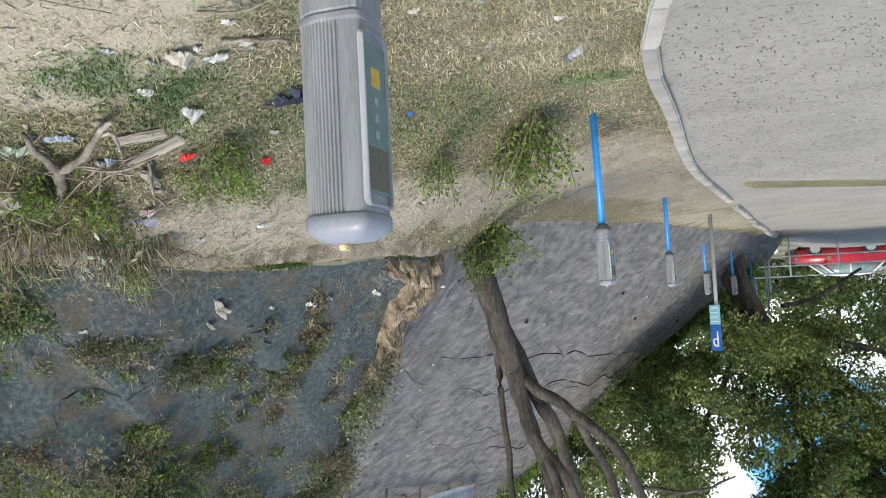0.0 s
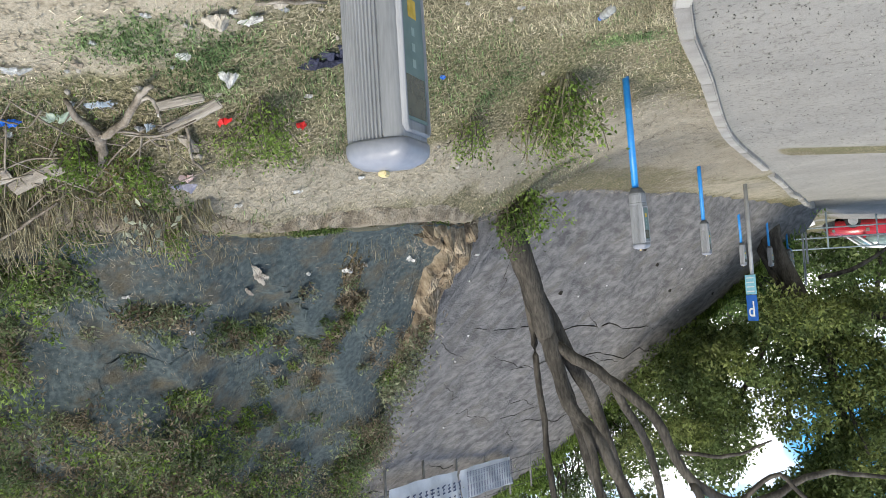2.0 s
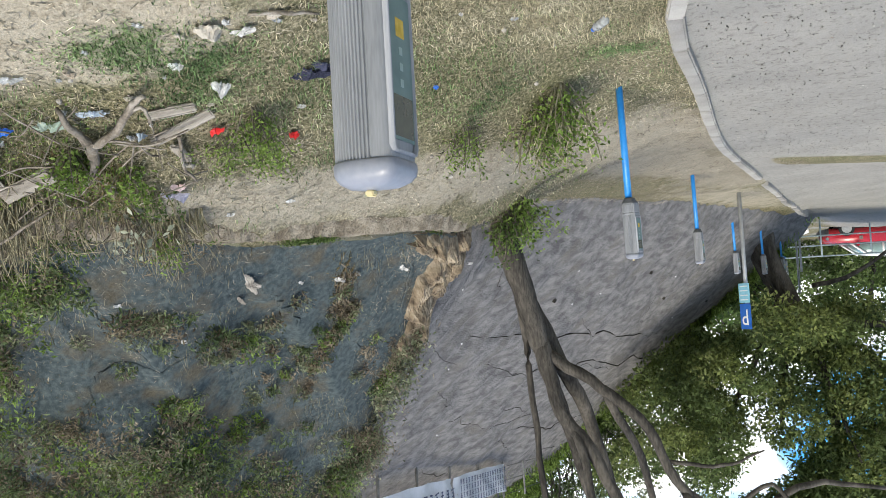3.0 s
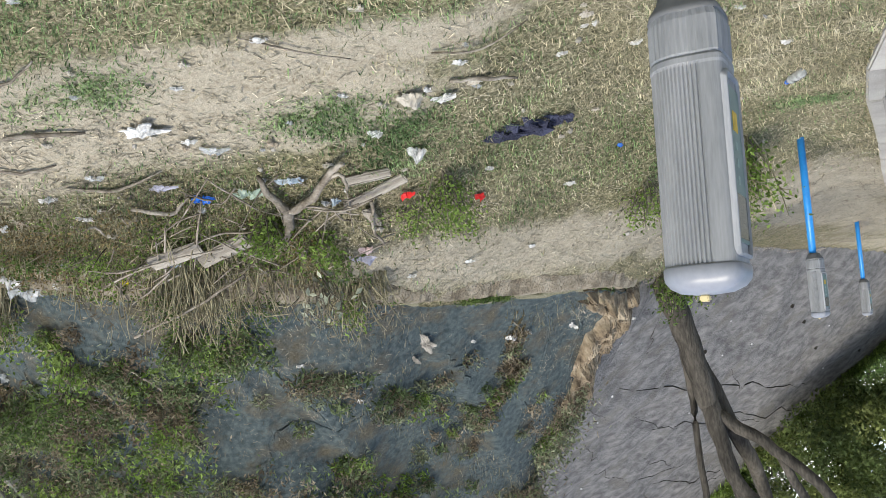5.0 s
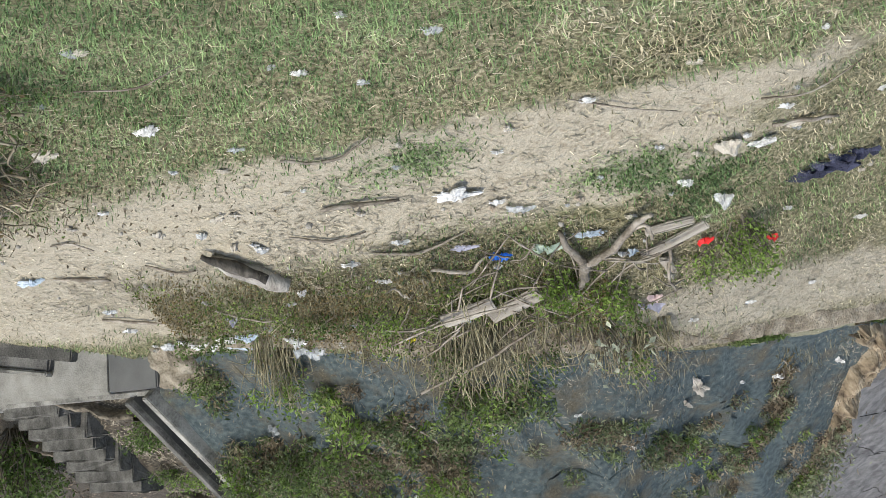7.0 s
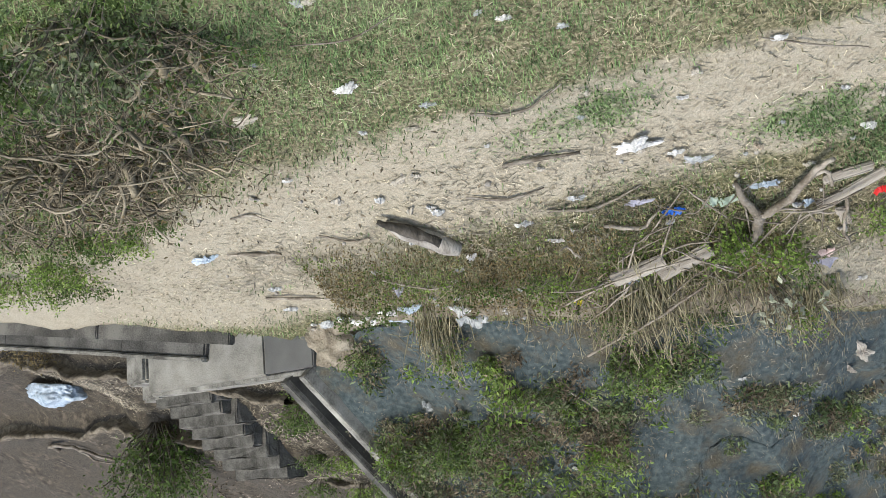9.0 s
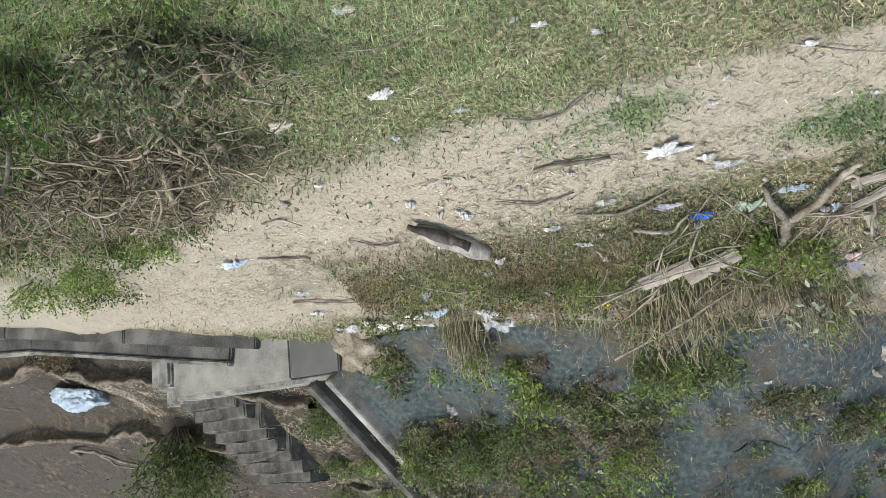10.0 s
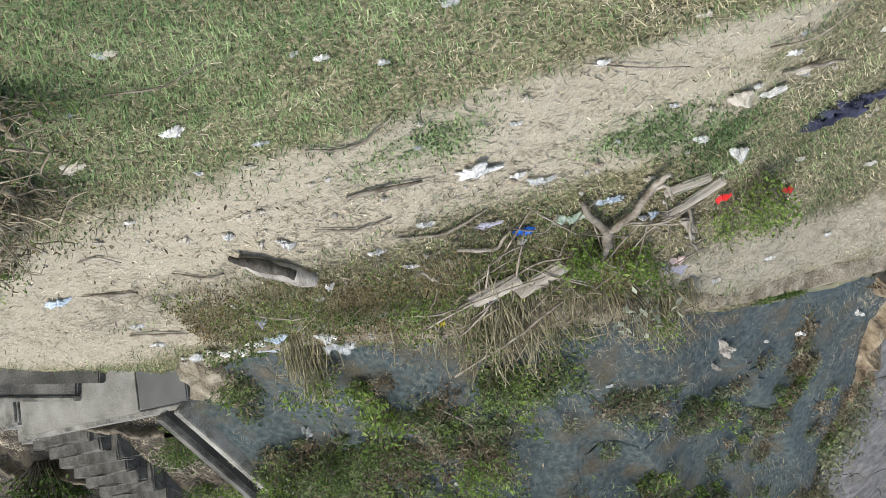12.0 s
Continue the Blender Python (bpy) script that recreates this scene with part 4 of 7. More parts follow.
for k in range(110):
    rnd = random.Random(1200 + k)
    zone_ = k % 3
    if zone_ == 0:
        x = rnd.uniform(3.9, 6.2)
        y = 6.14 + 0.39 * max(0, x - 4.6) + rnd.gauss(0, 0.07)
    elif zone_ == 1:
        x, y = rnd.uniform(-0.8, 2.4), rnd.uniform(4.2, 6.4)
    else:
        x, y = rnd.uniform(2.4, 7.0), rnd.uniform(3.0, 5.4)
    w_ = rnd.uniform(0.04, 0.11)
    litter("paper_scrap", "small pale scrap trodden into the ground", "litter", x, y, w_, w_ * rnd.uniform(0.4, 0.9), 0.02, (PLASTIC_WHITE, PALECARD, PLASTIC_CLEAR, PALECARD)[k % 4], rnd.uniform(0, 180), group="scraps on the ground")
SLOPE_LITTER = [
    ("paper_scrap", "small white square caught on the netting", 0.67, 8.71, 0.1, 0.09, 0.02, PLASTIC_WHITE, 30), ("rag", "grey-white rag lying on the netting", 1.8, 7.48, 0.13, 0.24, 0.04, PALEWOOD, 20),
    ("rag", "grey-white rag lying on the netting", 1.92, 7.56, 0.12, 0.1, 0.04, PALEWOOD, 60), ("paper_scrap", "white scrap caught on the netting", 1.18, 8.23, 0.12, 0.1, 0.03, PLASTIC_WHITE, 0),
    ("paper_scrap", "white scrap caught on the netting", 1.05, 8.3, 0.1, 0.08, 0.03, PLASTIC_WHITE, 50), ("paper_scrap", "small white scrap on the netting", 2.34, 7.4, 0.08, 0.07, 0.02, PLASTIC_WHITE, 0),
    ("paper_scrap", "small white scrap on the netting", 2.62, 6.85, 0.07, 0.05, 0.02, PLASTIC_WHITE, 0), ("paper_scrap", "small white scrap on the netting", 3.3, 6.9, 0.08, 0.06, 0.02, PLASTIC_WHITE, 20),
    ("paper_scrap", "small white scrap on the netting", 4.3, 7.0, 0.08, 0.05, 0.02, PLASTIC_WHITE, 0), ("bottle", "pale crushed bottle on the slope", 5.36, 7.3, 0.1, 0.2, 0.08, PLASTIC_CLEAR, 20),
    ("paper_scrap", "small white scrap on the netting", 1.5, 7.9, 0.06, 0.05, 0.02, PLASTIC_WHITE, 0), ("paper_scrap", "small white scrap on the netting", 4.1, 7.3, 0.07, 0.05, 0.02, PLASTIC_WHITE, 0),
    ("paper_scrap", "white scrap on the earth bank", 9.0, 8.05, 0.14, 0.08, 0.05, PLASTIC_WHITE, 12),
]
for kind, label, x, y, w, l, h, material, turn in SLOPE_LITTER:
    litter(kind, label, kind.replace("_", " "), x, y, w, l, h, material, turn, True, "litter on the slope")

# dropped dark cloth, three folds long
cloth = thing("cloth", "crumpled dark navy cloth dropped on the grass", "cloth", on_ground(0.82, 5.84))
for k, (x, y, w, l, a) in enumerate(((0.2, -0.07, 0.36, 0.2, 24), (0.05, -0.02, 0.4, 0.24, 30), (-0.08, 0.05, 0.36, 0.2, 20), (-0.22, 0.12, 0.34, 0.16, 24))):
    part("fold", mesh("fold", *crumpled(w, l, 0.09, 300 + k, 13), CLOTH), cloth, m=pose(x, y, 0.01 - 0.02 * k + 0.16 * x, 0, 0, a - 45))

# clear plastic drink bottle
bottle = thing("drink_bottle", "clear blue-tinted plastic drink bottle on the grass", "bottle", on_ground(-0.99, 6.4, 0.035), turn=165)
part("body", mesh("body", *lathe([(0.0, 0.0), (0.026, 0.0), (0.033, 0.01), (0.033, 0.05), (0.029, 0.06), (0.033, 0.07), (0.033, 0.12), (0.029, 0.13), (0.033, 0.14), (0.031, 0.17), (0.014, 0.205), (0.013, 0.22)], 18), PLASTIC_CLEAR, True), bottle, m=pose(0, 0, 0, 90, 0, 0))
part("cap", mesh("cap", *lathe([(0.015, 0.218), (0.015, 0.235), (0.0, 0.236)], 14), PLASTIC_BLUE, True), bottle, m=pose(0, 0, 0, 90, 0, 0))


def limb_thing(name, label, points, radii, group="", sides=8, material=DRYWOOD, lift=0.0, seed=1):
    pts = [on_ground(p[0], p[1], (p[2] if len(p) > 2 else 0.0) + lift) for p in points]
    radii = [0.62 * q for q in radii]
    cp = curve_points(pts, 4, radii[0] * 0.5, seed)
    rr = np.interp(np.linspace(0, 1, len(cp)), np.linspace(0, 1, len(radii)), radii)
    ob = new(name, mesh(name, *tube(cp, rr, sides, 0.15, seed), material, True))
    return tagged(ob, label, "stick" if radii[0] < 0.03 else "branch", group)


fork = thing("forked_branch", "weathered grey forked branch lying on rubbish", "branch", (0, 0, 0))
for k, (pts, rad) in enumerate((([(2.46, 5.98, 0.06), (2.36, 5.82, 0.09), (2.31, 5.68, 0.1)], [0.055, 0.06, 0.075]), ([(2.31, 5.68, 0.1), (2.37, 5.54, 0.09), (2.4, 5.4, 0.06)], [0.065, 0.05, 0.03]),
                                ([(2.31, 5.68, 0.1), (2.12, 5.58, 0.1), (1.98, 5.42, 0.09), (1.85, 5.3, 0.12)], [0.06, 0.05, 0.045, 0.03]), ([(2.0, 5.46, 0.09), (1.9, 5.4, 0.1), (1.88, 5.48, 0.14)], [0.03, 0.025, 0.02]))):
    cp = curve_points([on_ground(p[0] - 0.02, p[1] - 0.07, p[2]) for p in pts], 4, 0.008, k)
    rr = 0.48 * np.interp(np.linspace(0, 1, len(cp)), np.linspace(0, 1, len(rad)), rad)
    part("arm", mesh("arm", *tube(cp, rr, 9, 0.14, k), DRYWOOD, True), fork)


PALEBOARD = mat("pale_board", [(0.16, 0.14, 0.115), (0.27, 0.245, 0.205), (0.36, 0.335, 0.29)], scale=5, bump=0.5, fine=60, stretch=(0.25, 2, 2), object_random=0.15)


def plank(label, a, b, w, h, lift=0.05, material=DRYWOOD, roll=8.0):
    p, q = on_ground(*a, lift), on_ground(*b, lift)
    d = q - p
    rnd = random.Random(int(a[0] * 100))
    bm = box(d.length, w, h, 0.006)
    bmesh.ops.subdivide_edges(bm, edges=bm.edges[:], cuts=1)
    for v in bm.verts:
        v.co += Vector([rnd.uniform(-0.007, 0.007) for _ in range(3)])
    ob = new("plank", bm_mesh("plank", bm, material))
    ob.matrix_world = Matrix.Translation((p + q) / 2) @ d.to_track_quat("X", "Z").to_matrix().to_4x4() @ pose(0, 0, 0, roll, 0, 0)
    return tagged(ob, label, "plank", "broken planks")


plank("pale weathered board on the rubbish heap", (1.9, 5.5), (1.62, 5.52), 0.07, 0.025, 0.03, PALEBOARD, -30)
plank("pale weathered board on the rubbish heap", (1.95, 5.72), (1.55, 5.62), 0.08, 0.025, 0.03, PALEBOARD, -30)
plank("short upright plank stub in the heap", (1.83, 5.75), (1.8, 5.92), 0.06, 0.03, 0.06, PALEBOARD, 0)
plank("pale broken board on the dry stalks", (3.27, 5.74), (2.92, 5.72), 0.11, 0.02, 0.1, PALEBOARD, -40)
plank("weathered board under the pale one", (3.25, 5.8), (2.95, 5.78), 0.1, 0.02, 0.05, PALEBOARD, -35)
plank("weathered broken board on the dry stalks", (2.98, 5.86), (2.62, 5.78), 0.11, 0.02, 0.08, PALEBOARD, -35)
STICKS = [
    ([(3.75, 5.95, 0.12), (3.25, 5.69, 0.14), (2.74, 5.65, 0.2)], [0.012, 0.012, 0.01]), ([(3.6, 6.15, 0.3), (3.1, 6.02, 0.25), (2.7, 5.9, 0.2)], [0.016, 0.016, 0.014]),
    ([(1.78, 5.7, 0.05), (1.82, 5.9, 0.1), (1.8, 6.1, 0.1)], [0.02, 0.018, 0.012]), ([(3.62, 4.71, 0.02), (3.4, 4.7, 0.03), (3.16, 4.76, 0.02)], [0.02, 0.024, 0.012]),
    ([(3.62, 4.24, 0.02), (3.35, 4.3, 0.02), (3.07, 4.12, 0.05)], [0.014, 0.014, 0.008]), ([(6.11, 5.5, 0.01), (5.9, 5.52, 0.02), (5.68, 5.57, 0.01)], [0.015, 0.025, 0.012]),
    ([(6.28, 6.27, 0.02), (5.9, 6.2, 0.03), (5.47, 6.13, 0.02)], [0.018, 0.022, 0.012]), ([(2.1, 4.3, 0.01), (1.85, 4.45, 0.03), (1.6, 4.6, 0.02)], [0.006, 0.008, 0.004]),
    ([(1.2, 4.68, 0.02), (0.95, 4.75, 0.04), (0.7, 4.72, 0.03)], [0.008, 0.01, 0.005]), ([(4.95, 5.75, 0.05), (4.6, 5.8, 0.06), (4.4, 5.78, 0.04)], [0.012, 0.012, 0.008]),
    ([(3.5, 5.15, 0.01), (3.2, 5.2, 0.02), (2.9, 5.15, 0.02)], [0.014, 0.018, 0.008]), ([(3.2, 5.35, 0.02), (3.0, 5.45, 0.04), (2.85, 5.4, 0.02)], [0.02, 0.024, 0.01]),
    ([(5.2, 5.3, 0.01), (4.95, 5.32, 0.02), (4.8, 5.28, 0.02)], [0.01, 0.014, 0.008]), ([(3.95, 4.95, 0.01), (3.7, 5.0, 0.02), (3.45, 4.95, 0.02)], [0.012, 0.016, 0.008]),
    ([(4.2, 3.35, 0.03), (3.9, 3.4, 0.05), (3.6, 3.3, 0.03)], [0.006, 0.008, 0.004]), ([(5.75, 5.05, 0.01), (5.55, 5.0, 0.02), (5.45, 5.1, 0.02)], [0.008, 0.012, 0.006]),
    ([(1.15, 4.95, 0.02), (0.95, 5.05, 0.03), (0.8, 5.2, 0.04)], [0.018, 0.02, 0.012]),
]
for k, (pts, rad) in enumerate(STICKS):
    limb_thing("stick", "dry weathered stick lying on the ground", pts, rad, "sticks on the ground", 7, DRYWOOD, 0.005, k)
for k in range(46):
    rnd = random.Random(2000 + k)
    x, y = rnd.uniform(1.75, 3.7), rnd.uniform(5.35, 6.1)
    a, L = rnd.gauss(0.1, 0.7), rnd.uniform(0.15, 0.55)
    dx, dy = math.cos(a) * L / 2, math.sin(a) * L / 2
    if min(toe_of(x - dx, y - dy)[0], toe_of(x + dx, y + dy)[0]) < 0.05:
        continue
    limb_thing("stick", "thin dry stick tangled in the rubbish heap", [(x - dx, y - dy, rnd.uniform(0.02, 0.12)), (x, y, rnd.uniform(0.04, 0.12)), (x + dx, y + dy, rnd.uniform(0.02, 0.16))], [rnd.uniform(0.006, 0.012), rnd.uniform(0.007, 0.014), 0.005], "sticks in the heap", 6, DRYWOOD, 0.005, 2000 + k)
for k in range(34):
    rnd = random.Random(3000 + k)
    x = rnd.uniform(1.6, 5.8)
    y = rnd.uniform(5.0, 6.2)
    if toe_of(x, y)[0] < 0.12:
        continue
    kind, m_, lb = rnd.choice((("paper_scrap", PLASTIC_WHITE, "torn white scrap in the rubbish"), ("paper_scrap", PALECARD, "torn brownish card scrap in the rubbish"), ("wrapper", PLASTIC_CLEAR, "torn clear wrapper in the rubbish"), ("cardboard", CARD, "torn cardboard scrap in the rubbish"), ("paper_scrap", PALECARD, "torn pale scrap in the rubbish")))
    litter(kind, lb, kind.replace("_", " "), x, y, rnd.uniform(0.04, 0.14), rnd.uniform(0.03, 0.07), 0.04, m_, rnd.uniform(0, 180))
log = thing("log", "short pale weathered log with its shadow as a dark strip", "log", (0, 0, 0))
cp = curve_points([on_ground(4.6, 5.13, 0.05), on_ground(4.42, 5.24, 0.055), on_ground(4.2, 5.42, 0.05)], 5, 0.006, 3)
part("wood", mesh("wood", *tube(cp, np.interp(np.linspace(0, 1, len(cp)), [0, 0.3, 0.8, 1], [0.03, 0.06, 0.065, 0.045]), 10, 0.12, 4), PALEWOOD, True), log, "pale barkless wood")
# the log's shadow, laid along it as a dark tube in the trees' bark colour
cp = curve_points([on_ground(4.63, 5.07, 0.07), on_ground(4.45, 5.16, 0.085), on_ground(4.28, 5.28, 0.09)], 5, 0.006, 5)
part("bark", mesh("bark", *tube(cp, np.interp(np.linspace(0, 1, len(cp)), [0, 0.5, 1], [0.015, 0.042, 0.03]), 8, 0.25, 4), BARK_AND_SHADE, True), log, "dark strip for the log's shadow")
for k, (a, b) in enumerate((((3.92, 6.67), (3.7, 7.02)), ((3.85, 7.03), (3.6, 7.3)))):
    cp = curve_points([slope_near(*a, 0.04), slope_near((a[0] + b[0]) / 2 - 0.04, (a[1] + b[1]) / 2, 0.06), slope_near(*b, 0.04)], 5, 0.006, k)
    tagged(new("stick", mesh("stick", *tube(cp, [0.008] * len(cp), 6, 0.1), DRYWOOD, True)), "bare stick lying on the netting", "stick", "sticks on the slope")
for k in range(40):
    rnd = random.Random(900 + k)
    x = rnd.uniform(-1.0, 6.5)
    y = rnd.uniform(4.6, 6.6) if x > 1.5 else rnd.uniform(5, 8)
    d, h = toe_of(x, y)
    if d < 0.1:
        continue
    bm = bmesh.new()
    bmesh.ops.create_icosphere(bm, subdivisions=2, radius=rnd.uniform(0.008, 0.022))
    for v in bm.verts:
        v.co *= 1 + 0.3 * noise.noise(v.co * 40 + Vector((k, 0, 0)))
    ob = new("stone", bm_mesh("stone", bm, STONE))
    ob.matrix_world = Matrix.Translation(on_ground(x, y, 0.008))
    tagged(ob, "small grey stone in trodden earth", "stone", "stones on the ground")

# bare rock where the netting ends
ROCK = mat("rock", [(0.08, 0.06, 0.04), (0.21, 0.165, 0.11), (0.33, 0.275, 0.195)], scale=7, bump=1.0, fine=22, rough=0.9)
for s0, s1, d0, d1, lift in ((11.5, 12.35, 0.0, 0.85, 0.17), (11.62, 12.2, 0.62, 1.3, 0.11), (11.05, 11.62, 0.0, 0.24, 0.06)):
    v, f, n = [], [], 36
    for i in range(n + 1):
        for k in range(n + 1):
            u, w = i / n, k / n
            p = slope_point(s0 + (s1 - s0) * u + 0.22 * noise.noise(Vector((w * 2.6, s0, 0))) + 0.1 * noise.noise(Vector((w * 8, s0, 4))), d0 + (d1 - d0) * w)
            q = min(u, 1 - u, w, 1 - w)
            z = lift * min(1, q * 7) * (0.6 + 1.3 * abs(noise.noise(p * 3.1))) - 0.03 + (0.1 * noise.noise(p * 6) + 0.06 * abs(noise.noise(p * 15))) * min(1, q * 8)
            v.append(p + Vector((-0.35, -0.5, 0.8)) * z)
    for i in range(n):
        for k in range(n):
            a = i * (n + 1) + k
            f.append((a, a + n + 1, a + n + 2, a + 1))
    tagged(new("rock", mesh("rock", v, f, ROCK)), "tan weathered bedrock exposed at the netting's edge", "rock", "bare rock")


# cracks and weep holes of the grey concrete; the dark colour paints the shade inside
GAPSHADE = mat("gap_shade", [(0.02, 0.018, 0.015), (0.05, 0.045, 0.036)], scale=9, bump=0.4)
for k, (s0, d0, s1, d1) in enumerate(((12.15, 0.1, 12.3, 0.75), (12.3, 0.75, 12.1, 1.3), (12.1, 1.3, 12.75, 1.5), (12.2, 1.6, 14.2, 3.4), (12.6, 3.2, 14.8, 4.6), (13.4, 4.5, 15.6, 5.9), (14.6, 2.2, 17.4, 3.3), (15.4, 3.4, 18.0, 4.0), (13.0, 1.2, 13.6, 1.5), (16.2, 5.2, 17.4, 5.6))):
    pts = [slope_point(s0 + (s1 - s0) * u, d0 + (d1 - d0) * u + 0.12 * noise.noise(Vector((u * 5, k, 0))), 0.0) for u in np.linspace(0, 1, 26)]
    rr = [0.016 * abs(math.sin(math.pi * u)) * (0.6 + 0.8 * abs(noise.noise(Vector((u * 9, k, 3))))) + 0.004 for u in np.linspace(0, 1, 26)]
    part("crack", mesh("crack", *tube(pts, rr, 6, 0.3, k), GAPSHADE), shot, "crack drawn as a dark tube, its shade put into the colour")
for k in range(22):
    rnd = random.Random(640 + k)
    s0, d0 = rnd.uniform(12.3, 17.5), rnd.uniform(0.9, 6.5)
    s1, d1 = s0 + rnd.uniform(0.25, 1.0), d0 + rnd.uniform(0.1, 0.9)
    pts = [slope_point(s0 + (s1 - s0) * u, d0 + (d1 - d0) * u + 0.1 * noise.noise(Vector((u * 6, k, 2))), 0.0) for u in np.linspace(0, 1, 16)]
    rr = [0.012 * abs(math.sin(math.pi * u)) * (0.3 + 1.2 * abs(noise.noise(Vector((u * 7, k, 8))))) + 0.002 for u in np.linspace(0, 1, 16)]
    part("crack", mesh("crack", *tube(pts, rr, 6, 0.3, k), GAPSHADE), shot, "crack drawn as a dark tube, its shade put into the colour")
for k in range(9):
    rnd = random.Random(60 + k)
    p = slope_point(12.9 + 0.6 * k + rnd.uniform(-0.4, 0.4), rnd.uniform(0.6, 2.6))
    hole = part("weep_hole", mesh("weep_hole", *lathe([(0.03, -0.1), (0.045, -0.1), (0.045, 0.03), (0.03, 0.03), (0.028, -0.05)], 12), GAPSHADE, True), shot, "small drain hole in the concrete", m=pose(p.x, p.y, p.z, 62, 0, -55))

# scraps blown onto the grey concrete
for k in range(16):
    rnd = random.Random(300 + k)
    p = slope_point(12.5 + 5.0 * rnd.random(), 0.5 + 4.2 * rnd.random(), 0.03)
    ob = new("paper_scrap", mesh("paper_scrap", *crumpled(0.07 + 0.05 * rnd.random(), 0.05, 0.03, 300 + k, 4), PLASTIC_WHITE))
    ob.matrix_world = pose(p.x, p.y, p.z, 40, 0, -60 + rnd.uniform(-40, 40))
    tagged(ob, "small white scrap stuck on the grey concrete", "litter", group="scraps on the slope")

# a dead root that hangs down over the netting
root = thing("dead_root", "dead brown root tangle hanging over the netting", "root", slope_near(1.15, 8.1))
base_ = slope_near(1.15, 8.1)
for k in range(3):
    rnd = random.Random(905 + k)
    x0, y0 = 1.12 + rnd.gauss(0, 0.02), 8.05 + rnd.uniform(-0.1, 0.3)
    x1, y1 = x0 + 0.1 + rnd.gauss(0, 0.02), y0 + rnd.uniform(0.4, 0.65)
    cp = curve_points([slope_near(x0, y0, 0.02) - base_, slope_near((x0 + x1) / 2 + rnd.gauss(0, 0.06), (y0 + y1) / 2, 0.03) - base_, slope_near(x1, y1, 0.01) - base_], 4, 0.012, k)
    part("root_strand", mesh("root_strand", *tube(cp, np.linspace(0.011, 0.004, len(cp)) * rnd.uniform(0.5, 1.2), 6, 0.3, k), TWIG, True), root)
rg_ = np.random.default_rng(901)
u_ = rg_.random(260)
c_ = np.array([tuple(slope_near(1.1 + 0.12 * u + 0.05 * a, 8.0 + 0.75 * u + 0.05 * b, 0.02) - base_) for u, a, b in zip(u_, rg_.normal(size=260), rg_.normal(size=260))])
part("dead_foliage", mesh("dead_foliage", *leaves(c_, 0.045, rg_, aspect=0.25), LEAF_DRY), root, "dead brown weeds", kind="stuff")

# fallen branch on the earth bank
limb_b = [slope_near(x, y, -0.03) for x, y in ((14.0, 11.3), (13.55, 11.0), (12.6, 10.75), (11.9, 10.75), (11.3, 10.75))]
cp = curve_points(limb_b, 5, 0.015, 3)
bank_branch = thing("branch", "pale fallen branch lying on the earth bank", "branch", (0, 0, 0))
part("limb", mesh("limb", *tube(cp, np.linspace(0.035, 0.018, len(cp)), 8, 0.12, 5), DRYWOOD, True), bank_branch)
part("side_limb", mesh("side_limb", *tube(curve_points([limb_b[2], limb_b[2] + Vector((-0.3, 0.25, 0.25)), limb_b[2] + Vector((-0.9, 0.3, 0.3))], 4, 0.02, 6), np.linspace(0.02, 0.008, 9), 6, 0.1, 6), DRYWOOD, True), bank_branch)

# the big bag left on the bench of the bank
p = slope_near(11.75, 9.45, -0.06)
bm = bmesh.new()
bmesh.ops.create_icosphere(bm, subdivisions=5, radius=1.0)
for v in bm.verts:
    c = v.co.copy()
    k = 1 + 0.28 * noise.noise(c * 1.6 + Vector((3, 0, 0))) + 0.14 * abs(noise.noise(c * 4)) + 0.06 * noise.noise(c * 9)
    v.co = Vector((c.x * 0.62 * k, c.y * 0.26 * k, max(c.z, -0.3) * 0.2 * k))
ob = new("plastic_bag", bm_mesh("plastic_bag", bm, PLASTIC_PALEBLUE, True))
ob.matrix_world = pose(p.x, p.y, p.z + 0.04, 8, 4, 22)
tagged(ob, "big pale blue plastic bag on the earth bank", "plastic bag", "litter on the slope")


# ---- weeds, reeds and grass ----
STALK = mat("dry_stalk", [(0.125, 0.112, 0.066), (0.235, 0.212, 0.132), (0.38, 0.345, 0.228)], scale=9, bump=0.2, island=0.35)


